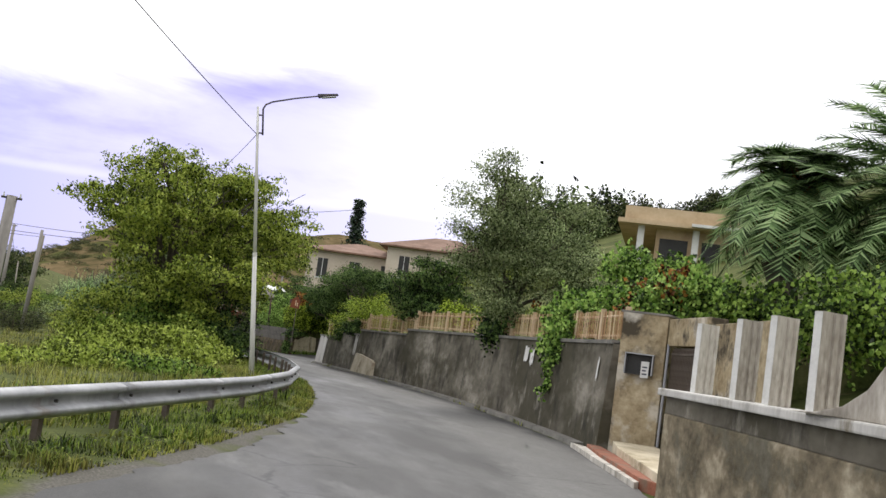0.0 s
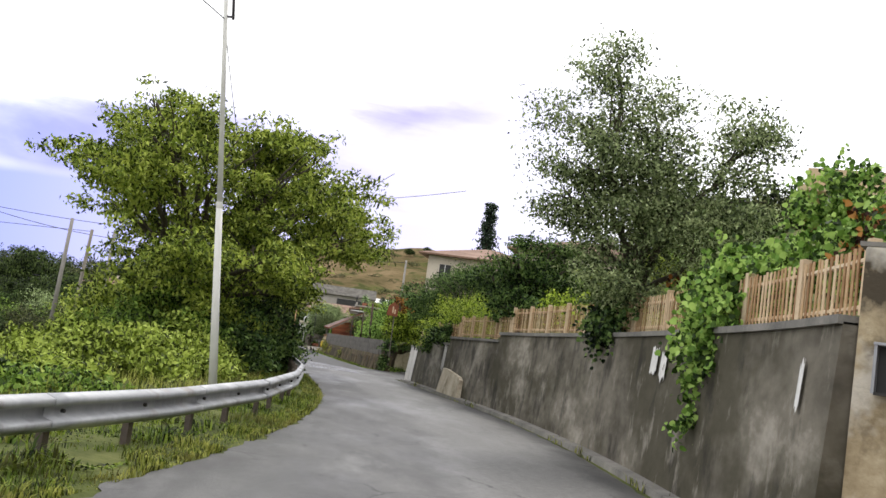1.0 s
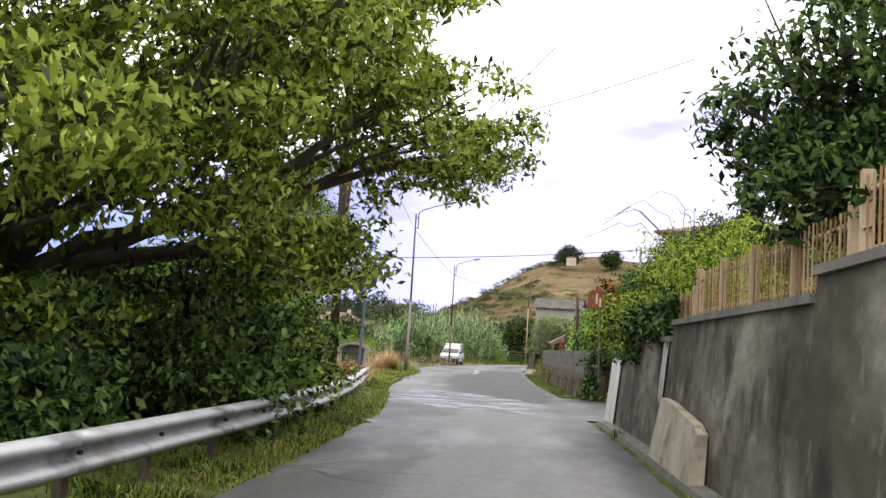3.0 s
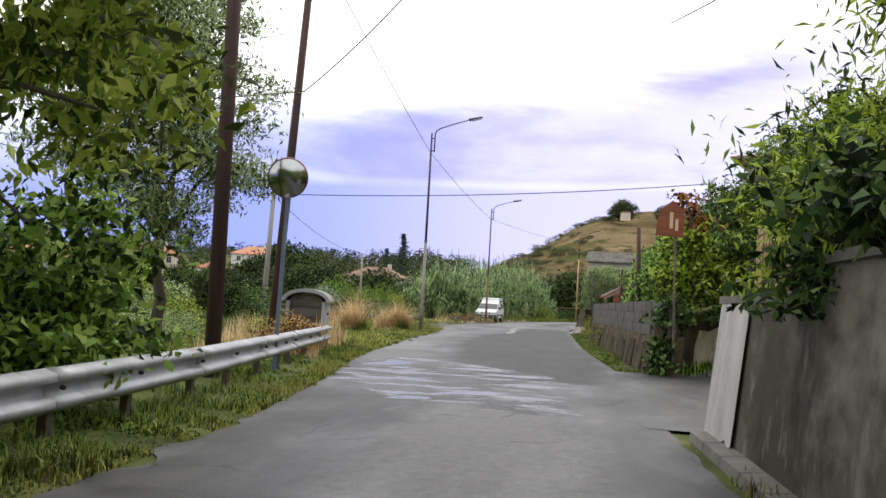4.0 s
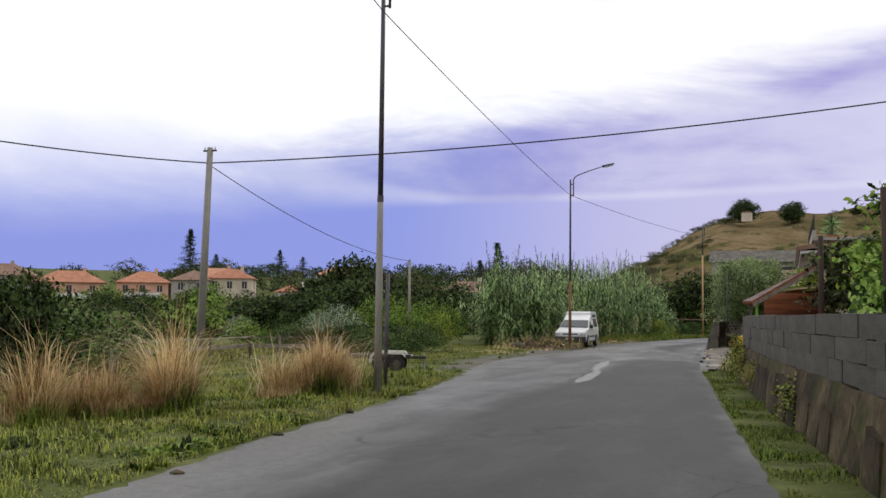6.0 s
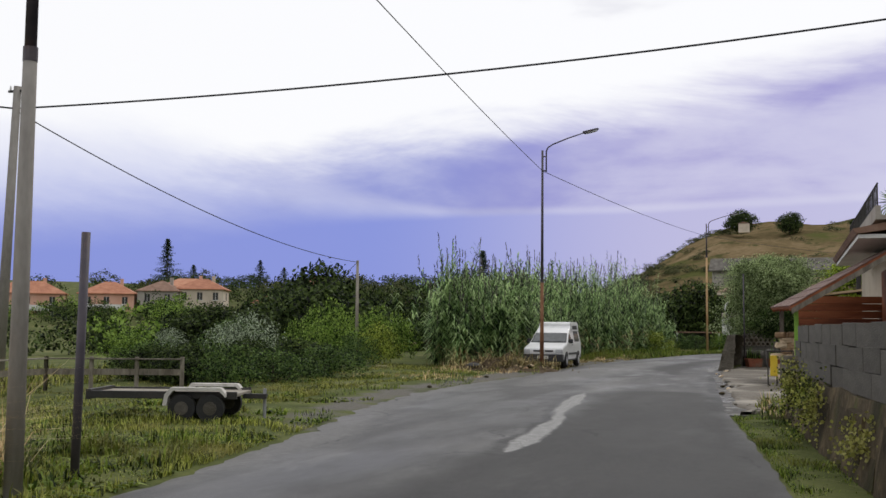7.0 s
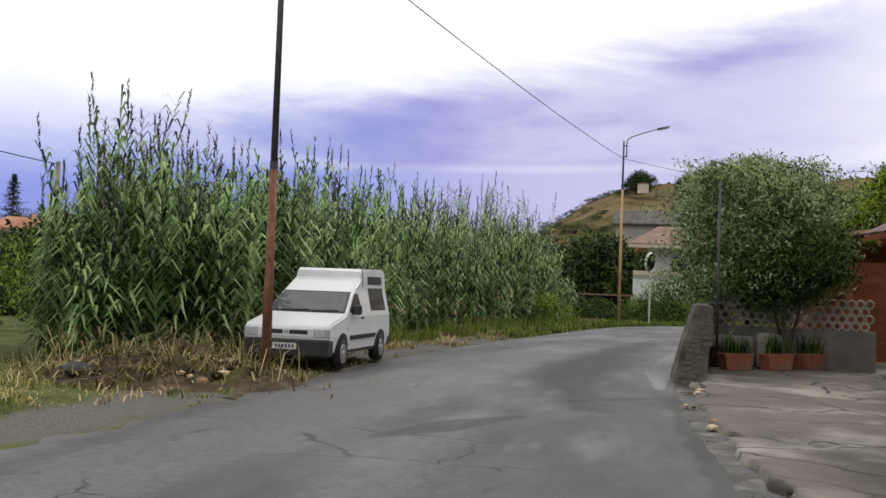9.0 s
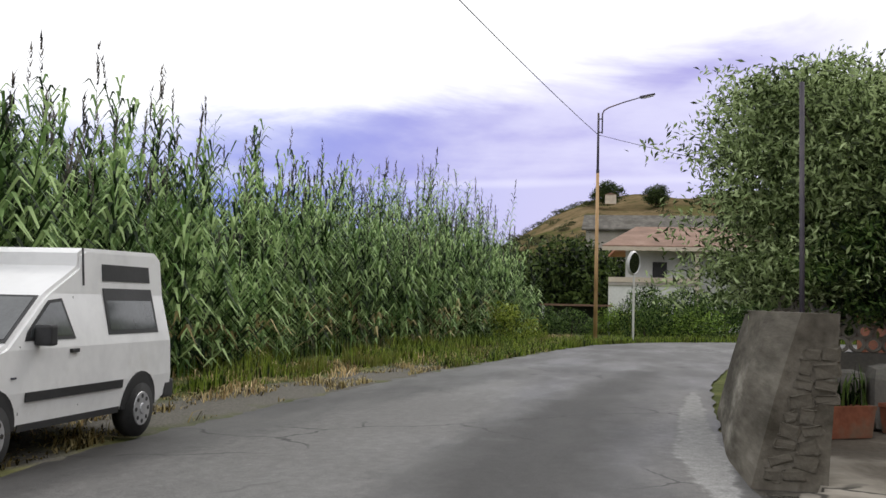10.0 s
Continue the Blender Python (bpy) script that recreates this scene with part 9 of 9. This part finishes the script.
for k, (x, y, w, h) in enumerate(((-11.5, 119.0, 1.1, 0.9), (-9.6, 120.5, 1.2, 1.2), (-12.4, 124.0, 1.5, 1.8), (-10.2, 124.5, 1.2, 1.6), (-17.5, 125.0, 1.8, 1.9), (-20.0, 121.0, 1.7, 1.4))):
    stand(("walnut", "dark", "fresh")[k % 3], x, y, w, h, "leafy bush beside the reeds", "thicket")
# slope on the right, under and around the villas
for k in range(120):
    y = random.uniform(24, 128)
    x = float(right_x(y)) + random.uniform(3.2, 42)
    if (13 < x < 30 and 83 < y < 98 and random.random() < 0.8) or (22 < x < 46 and 38 < y < 66) or (y > 99 and x < 22) or (44 < y < 70 and x < 26) or (y < 48 and 17 < x < 44) or (x > 36 and y < 95) or (13 < x < 24 and 60 < y < 100 and random.random() < 0.6):
        continue
    s = random.uniform(1.2, 2.6) * (1 + (x - 14) / 40)
    stand(("dark", "fresh", "scrub", "walnut", "olive")[k % 5], x, y, s * 1.2, s, "green shrub on the hillside", "hillside shrubs")
for x, y, s in ((17.5, 40, 1.3), (18.5, 36, 1.2), (15.5, 80.5, 2.4), (17.5, 82.5, 2.4), (20.5, 80.5, 2.6), (13.5, 84.5, 2.0), (23.5, 78, 2.6)):
    stand(("dark", "fresh", "walnut")[int(x) % 3], x, y, s * 1.2, s * 0.66, "dense garden shrub below the houses", "hillside shrubs")
ridge = {"deep_leaf": [], "scrub": []}
for k in range(170):
    x, y = random.uniform(35, 260), random.uniform(95, 420)
    w = random.uniform(4, 7)
    ridge["deep_leaf" if k % 2 else "scrub"].append((x, y, on_ground(x, y) - 0.5, w, w * 0.8))
for k in range(44):
    x, y = 33 + 0.68 * k + random.uniform(-0.6, 0.6), random.uniform(97, 104)
    ridge["deep_leaf" if k % 3 else "scrub"].append((x, y, on_ground(x, y) - 1.0, random.uniform(2.0, 3.4), max(2.2, 19.4 + 0.06 * (x - 33) - on_ground(x, y)) * random.uniform(0.85, 1.15)))
for leaf, spots in ridge.items():
    woods("ridge_woods", "dark woods on the ridge", spots, leaf)
# around the bend
for k in range(16):
    x, y = random.uniform(-6, 5.5), random.uniform(158, 176)
    if x > -2.0:
        y = 167.0 + 0.4 * (y - 158)
    stand(("dark", "fresh", "walnut")[k % 3], x, y, random.uniform(1.2, 2.2), random.uniform(0.9, 1.5), "low green bush at the bend", "bend bushes")
for x, y, w, h in ((3.6, 171.5, 1.6, 2.0), (5.8, 172.8, 1.7, 2.2), (8.4, 174.2, 1.8, 2.0), (11.4, 175.2, 1.9, 2.4)):
    stand("dark", x, y, w, h, "leafy bush in front of the house at the bend", "bend bushes")
for x, y, w, h in ((-4.5, 208, 6.0, 6.4), (0.0, 212, 5.0, 6.0), (-9, 206, 5, 4.5), (-14, 215, 6, 4.5), (5, 222, 5, 4.5), (12, 178, 4, 4.0), (15, 170, 4, 4.5)):
    stand("deep", x, y, w, h, "dark round tree behind the bend", "bend trees")
for x, y, w in ((2.8, 166.5, 1.5), (4.6, 168.4, 1.7), (6.6, 169.8, 1.6), (8.6, 170.8, 1.7), (10.6, 171.6, 1.6), (12.8, 172.3, 1.7)):
    stand(("dark", "fresh")[int(x) % 2], x, y, w, 2.3, "green shrub before the white house", "bend bushes")
# scrub and trees on the far hill
spots = []
for k in range(260):
    x, y = random.uniform(-150, 330), random.uniform(540, 782)
    w = random.uniform(2.5, 7)
    if x > -40 and y > 640 and random.random() < 0.6:
        continue
    spots.append((x, y, float(hill_height(x, y)) - 1.0, w * 1.2, w * 0.7))
for k in range(40):
    x = -175 + 3.6 * k
    spots.append((x, 788, float(hill_height(x, 788)) - 0.8, random.uniform(2, 4), random.uniform(2, 4)))
for k in range(120):
    x, y = random.uniform(-150, -25), random.uniform(560, 770)
    spots.append((x, y, float(hill_height(x, y)) - 1.0, random.uniform(3, 6), random.uniform(2, 3.6)))
woods("hill_scrub", "dark scrub dotted over the far hill", spots, "scrub", "scrub")
for x, y, w, h in ((-18.3, 735, 10, 12), (9.5, 728, 9.5, 10.5), (47, 760, 4, 4), (60, 765, 4, 3.5)):
    stand("deep", x, y, w, h, "lone dark round tree on the hilltop", "hilltop trees", sink=1.0, z=float(hill_height(x, y)) + 3.0)


for kind, m in FIRST.items():
    PROTO[kind].matrix_world = m


# ---- conifers ----
def conifer(at, h, r, label):
    t = thing("conifer", label, "tree", at)
    part("trunk", rod((0, 0, -1), (0, 0, h * 0.95), h * 0.02, h * 0.004, 6), M["bark"], t)
    pts = []
    for k in range(230):
        f = 0.10 + 0.9 * (k + rng.random()) / 230
        a = rng.random() * 6.283
        ln = 1.5 * r * (1 - f) ** 0.9 * (0.55 + 0.5 * rng.random()) * (0.7 + 0.5 * math.sin(f * 34) ** 2) + 0.01 * h
        u = np.linspace(0.1, 1, 26)[:, None]
        p = np.array([0, 0, h * f]) + u * ln * np.array([math.cos(a), math.sin(a), -0.22]) + np.array([0, 0, 0.16]) * u ** 2 * ln
        pts.append(p + rng.normal(size=(26, 3)) * np.array([0.016, 0.016, 0.006]) * h)
    part("crown", leaf_mesh("crown", np.concatenate(pts), h * 0.024, 0.35), M["conifer"], t, kind="stuff")


conifer((-164, 348, 9.0), 17.5, 5.0, "tall dark conifer beside the houses across the valley")
conifer((-151, 341, 9.5), 9.0, 4.5, "dark conifer among the far houses")
conifer((-134, 348, 10), 10.0, 4.0, "dark conifer among the far houses")
conifer((-127, 349, 10), 8.0, 4.5, "dark spreading conifer among the far houses")
conifer((-43.5, 258, 3.0), 12.0, 3.2, "slim dark conifer behind the reeds")
conifer((-48, 262, 3.0), 9.0, 4.0, "dark conifer behind the reeds")
conifer((21.9, 125, on_ground(21.9, 125)), 18.2 - on_ground(21.9, 125), 2.6, "slim dark conifer above the villas")


# ---- giant reeds ----
def reeds(name, label, spots, h_mean, seed):
    """Tall canes with two rows of long arching leaves and a dark plume on many."""
    r = np.random.default_rng(seed)
    verts, quads, tris, dry_v, dry_t, pl_v, pl_t = [], [], [], [], [], [], []
    for x, y, hk in spots:
        h = h_mean * hk * (0.72 + 0.48 * r.random() ** 1.5)
        g = on_ground(x, y)
        lean = r.normal(size=2) * 0.09 * h
        base = np.array([x, y, g])

        def at(f):
            return base + np.array([lean[0] * f * f, lean[1] * f * f, h * f])

        i = len(verts)
        for f in (0.0, 0.5, 1.0):
            c = at(f)
            w = 0.016 * (1 - 0.75 * f)
            for k in range(3):
                a = 2.1 * k
                verts.append(c + np.array([math.cos(a) * w, math.sin(a) * w, 0]))
        for s in (0, 3):
            for k in range(3):
                quads.append((i + s + k, i + s + (k + 1) % 3, i + s + 3 + (k + 1) % 3, i + s + 3 + k))
        a0 = r.random() * 6.283
        n = int(32 + 10 * r.random())
        for k in range(n):
            f = 0.06 + 0.94 * (k / n) ** 0.85
            c = at(f)
            a = a0 + (math.pi if k % 2 else 0) + r.normal() * 0.3
            o = np.array([math.cos(a), math.sin(a), 0])
            ln = (0.48 + 0.2 * r.random()) * (1.05 - 0.62 * max(0.0, f - 0.55) / 0.45)
            sd = np.array([-o[1], o[0], 0]) * (0.034 if f < 0.8 else 0.024)
            rise = 0.30 + 0.45 * f
            p1 = c + o * ln * 0.5 + np.array([0, 0, ln * rise])
            p2 = c + o * ln * 1.0 + np.array([0, 0, ln * (rise * (0.4 + 1.0 * max(0.0, f - 0.6)) - 0.45 * r.random() * (1 - 0.6 * f))])
            dry = f < 0.35 and r.random() < 0.2
            vs, ts = (dry_v, dry_t) if dry else (verts, tris)
            j = len(vs)
            vs += [c - sd * 0.5, c + sd * 0.5, p1 + sd, p1 - sd, p2]
            if dry:
                ts += [(j, j + 1, j + 2), (j, j + 2, j + 3), (j + 3, j + 2, j + 4)]
            else:
                quads.append((j, j + 1, j + 2, j + 3))
                tris.append((j + 3, j + 2, j + 4))
        if r.random() < 0.38:
            c = at(1.0)
            for k in range(14):
                f = k / 14
                a = r.random() * 6.283
                p = c + np.array([lean[0] * 0.1, lean[1] * 0.1, 0.62]) * f
                q = p + np.array([math.cos(a) * 0.07, math.sin(a) * 0.07, 0.14])
                sd = np.array([-math.sin(a), math.cos(a), 0]) * 0.02
                j = len(pl_v)
                pl_v += [p - sd, p + sd, q]
                pl_t.append((j, j + 1, j + 2))
    t = thing(name, label, "reeds", kind="stuff")
    part("canes", fast_mesh("canes", np.array(verts), quads=np.array(quads), tris=np.array(tris)), M["reed"], t, kind="stuff")
    if dry_v:
        part("dry_leaves", fast_mesh("dry_leaves", np.array(dry_v), tris=np.array(dry_t)), M["reed_dry"], t, "dry straw-coloured leaves", kind="stuff")
    if pl_v:
        part("plumes", fast_mesh("plumes", np.array(pl_v), tris=np.array(pl_t)), M["plume"], t, "dark feathery plumes", kind="stuff")


rr = np.random.default_rng(11)
clump = []
while len(clump) < 380:
    x, y = rr.uniform(-9.4, -4.4), rr.uniform(122.6, 132)
    if ((x + 6.35) / 1.85) ** 2 + ((y - 127.2) / 4.4) ** 2 < 1 and x < -4.5 + 0.12 * (y - 128):
        e = math.exp(-((x + 7.3) / 0.8) ** 2 - ((y - 126.0) / 1.2) ** 2)
        clump.append((x, y, 0.80 + 0.26 * e - 0.05 * max(0, -7.4 - x) ** 2 - 0.16 * max(0.0, 125.2 - y) + 0.10 * noise.noise(Vector((x * 1.1, y * 1.1, 5)))))
reeds("giant_reed", "tall clump of giant reeds with dark plumes beside a van", clump, 4.15, 3)
band = []
while len(band) < 860:
    y = rr.uniform(130, 166)
    front = float(np.interp(y, [128, 136.6, 140, 148, 160, 166], [-5.0, -4.9, -5.2, -4.6, -3.0, -2.0]))
    x = front - abs(rr.normal()) * 2.6
    if x > -14:
        band.append((x, y, (0.86 - 0.22 * (x - front > -0.7) + 0.22 * noise.noise(Vector((x * 0.35, y * 0.38, 2)))) * float(np.interp(y, [134, 142, 150, 160, 164, 166], [1.0, 1.06, 1.2, 1.36, 1.2, 0.8]))))
reeds("giant_reed", "long stand of giant reeds along the road", band, 4.6, 4)

# ---- grass ----
def grass(name, label, pts, leaf, height, width, lean=0.5):
    solo(name, blade_mesh(name, np.array(pts), height, width, lean), M[leaf], label, "grass", kind="stuff")


def verge(n, y0, y1, d0, d1, seed, right=False, tuft=0.0):
    r = np.random.default_rng(seed)
    y = r.uniform(y0, y1, n)
    d = d0 + (d1 - d0) * r.random(n) ** 1.3
    if not right:
        d = d + 0.3 * np.clip((20 - y) / 5, 0, 1)
    if tuft:
        keep = np.array([noise.noise(Vector((a * 0.45, b * 0.9, seed))) for a, b in zip(y, d)]) > tuft
        y, d = y[keep], d[keep]
    x = right_x(y) + d if right else left_x(y) - d
    return np.stack([x, y, ground_z(x, y) - 0.02], 1)


grass("grass", "short green grass along the road verge", verge(70000, -4, 75, 0.12, 2.6, 1, tuft=-0.25), "grass", 0.11, 0.012, 1.0)
grass("grass", "short brown-green grass at the asphalt edge", verge(30000, -4, 76, 0.0, 0.5, 21, tuft=-0.4), "grass_olive", 0.09, 0.016, 0.9)
grass("grass", "yellowing tall grass behind the guard rail", verge(60000, 2, 76, 1.6, 11, 2, tuft=-0.15), "grass_olive", 0.22, 0.015, 1.2)
grass("grass", "green weeds under the guard rail", verge(30000, 2, 72, 0.6, 5, 3, tuft=0.1), "grass", 0.14, 0.03, 1.6)
grass("grass", "short field grass", verge(60000, 72, 98, 0.12, 9, 4, tuft=-0.3), "lawn_grass", 0.11, 0.014, 1.1)
grass("grass", "green grass tufts on the verge", verge(30000, 70, 124, 0.1, 5, 5, tuft=0.1), "grass", 0.10, 0.014, 1.2)
grass("grass", "olive grass beside the gravel shoulder", verge(52000, 96, 124, 1.9, 9, 6, tuft=-0.2), "grass_olive", 0.075, 0.016, 1.4)
sr = np.random.default_rng(71)
stalks = []
for cx, cy, sx, sy, n in ((-1.95, 85.0, 0.28, 0.6, 10), (-1.2, 89.2, 0.25, 0.7, 8), (-2.7, 83.3, 0.2, 0.4, 3)):
    for k in range(n):
        c = np.array([cx, cy]) + sr.normal(size=2) * np.array([sx, sy])
        p = c + sr.normal(size=(420, 2)) * np.array([0.18, 0.22])
        stalks.append(np.stack([p[:, 0], p[:, 1], ground_z(p[:, 0], p[:, 1]) - 0.02], 1))
for h, lab, k in ((0.95, "tall feathery dry straw-coloured grass", 0), (0.72, "dry straw-coloured grass on the verge", 1), (0.5, "dead beige stalks leaning in the straw", 2)):
    grass("straw_grass", lab, np.concatenate(stalks[k::3]), "straw", h, 0.013, 1.5)
    grass("grass", "green grass growing through the straw", np.concatenate(stalks[k::3])[::3] + np.array([0.35, -0.3, 0]), "grass", 0.3, 0.02, 0.9)
weeds = np.stack([rr.normal(-1.5, 0.8, 2600), rr.normal(93.2, 1.2, 2600), np.zeros(2600)], 1)
weeds = weeds[weeds[:, 0] < left_x(weeds[:, 1]) - 0.45]
grass("grass", "rank green weeds around the lamp foot", weeds, "grass", 0.2, 0.022, 1.6)
grass("straw_grass", "dry trampled stalks along the road", verge(5000, 112, 150, 0.9, 4.2, 8, tuft=0.05), "straw", 0.16, 0.02, 1.6)
grass("grass", "bright green strip of grass along the wall foot", verge(26000, 70.2, 103, 0.06, 1.25, 9, True, -0.3), "grass", 0.07, 0.013, 1.2)
grass("grass", "weeds at the yard edge", verge(3600, 101, 107, 0.6, 3.0, 10, True, 0.05), "grass_olive", 0.10, 0.02)
grass("grass", "dry weeds around the waste container", verge(2600, 66, 72, 0.8, 3.5, 12, tuft=0.0), "straw", 0.45, 0.02, 0.8)
grass("grass", "green verge before the reeds", verge(20000, 124, 166, 1.5, 4.5, 13, tuft=-0.05), "grass", 0.26, 0.024)
grass("straw_grass", "dry beige litter before the reeds", verge(26000, 122, 166, 0.15, 3.0, 16, tuft=-0.2), "reed_dry", 0.10, 0.02, 1.8)
grass("straw_grass", "broken dry reed stalks on the earth heap", np.stack([rr.normal(-4.2, 0.9, 900), rr.normal(122.0, 0.7, 900), np.full(900, 0.12)], 1), "reed_dry", 0.5, 0.018, 1.6)
grass("grass", "low weeds at the wall foot", verge(2200, 23, 57, 0.12, 0.34, 14, True, 0.15), "grass_olive", 0.12, 0.016)
grass("grass", "rough field grass behind the verge", verge(46000, 70, 112, 8.5, 26, 31, tuft=-0.25), "grass_olive", 0.22, 0.03, 0.9)
grass("grass", "clover and low weeds on the verge", verge(26000, -4, 76, 0.3, 3.2, 32, tuft=0.08), "grass", 0.07, 0.05, 2.2)
grass("grass", "clover and low weeds beside the road", verge(26000, 70, 104, 0.15, 5.0, 33, tuft=0.05), "grass", 0.08, 0.05, 2.2)
bk = np.random.default_rng(41)
bx, by = bk.uniform(6.3, 11.5, 5200), 113.7 - 2.6 * bk.random(5200) ** 1.6
grass("grass", "moss and grass on the bank below the low wall", np.stack([bx, by, -0.05 + 0.6 * np.minimum(1.0, (bx - 6.1) / 1.08) * ((by - 110.6) / 3.2) ** 1.3], 1), "grass_olive", 0.12, 0.02, 1.2)
bx, by = bk.uniform(5.7, 9.5, 4200), bk.uniform(102.8, 106.4, 4200)
grass("straw_grass", "dry weeds over the earth bank", np.stack([bx, by, -0.08 + 0.6 * np.minimum(1.0, (bx - 5.25) / 2.4) * (1 - (by - 102.7) / 4.5) ** 0.7 * np.minimum(1.0, (by - 102.7) / 0.9)], 1)[::6], "straw", 0.16, 0.014, 1.6)
grass("grass", "green weeds over the earth bank", np.stack([bx, by, -0.08 + 0.6 * np.minimum(1.0, (bx - 5.25) / 2.4) * (1 - (by - 102.7) / 4.5) ** 0.7 * np.minimum(1.0, (by - 102.7) / 0.9)], 1)[1::2], "grass", 0.16, 0.02, 1.4)
fv = EDGE_L[(EDGE_L[:, 1] > 140) & (EDGE_L[:, 0] < 24)]
fr = np.random.default_rng(51)
pick = fr.integers(0, len(fv) - 1, 16000)
side = np.gradient(fv, axis=0)[pick]
side = np.stack([-side[:, 1], side[:, 0]], 1) / np.hypot(*side.T)[:, None]
fp = fv[pick] + (fv[np.minimum(pick + 1, len(fv) - 1)] - fv[pick]) * fr.random((16000, 1)) + side * (0.1 + 3.2 * fr.random((16000, 1)) ** 1.4)
grass("grass", "green grass on the outside of the bend", np.concatenate([fp, np.full((len(fp), 1), -0.02)], 1), "grass", 0.2, 0.025, 1.0)
heap_x, heap_y = fr.normal(-4.2, 0.9, 1500), fr.normal(121.5, 0.7, 1500)
heap_z = 0.03 + np.clip(1 - np.hypot((heap_x + 4.0) / 2.1, (heap_y - 121.6) / 1.9), 0, 1) ** 0.8 * 0.42
grass("straw_grass", "dead leaves and litter over the earth heap", np.stack([heap_x, heap_y, heap_z], 1), "reed_dry", 0.16, 0.03, 2.6)
grass("grass", "weeds at the foot of the driveway wall", np.stack([np.interp(np.linspace(69.6, 78.4, 1400), [69.4, 73.1, 77.4, 79.0], [10.05, 10.75, 13.0, 13.7]) + np.abs(fr.normal(0, 0.28, 1400)) + 0.1, np.linspace(69.6, 78.4, 1400), np.zeros(1400)], 1), "fresh_leaf", 0.2, 0.035, 1.4)
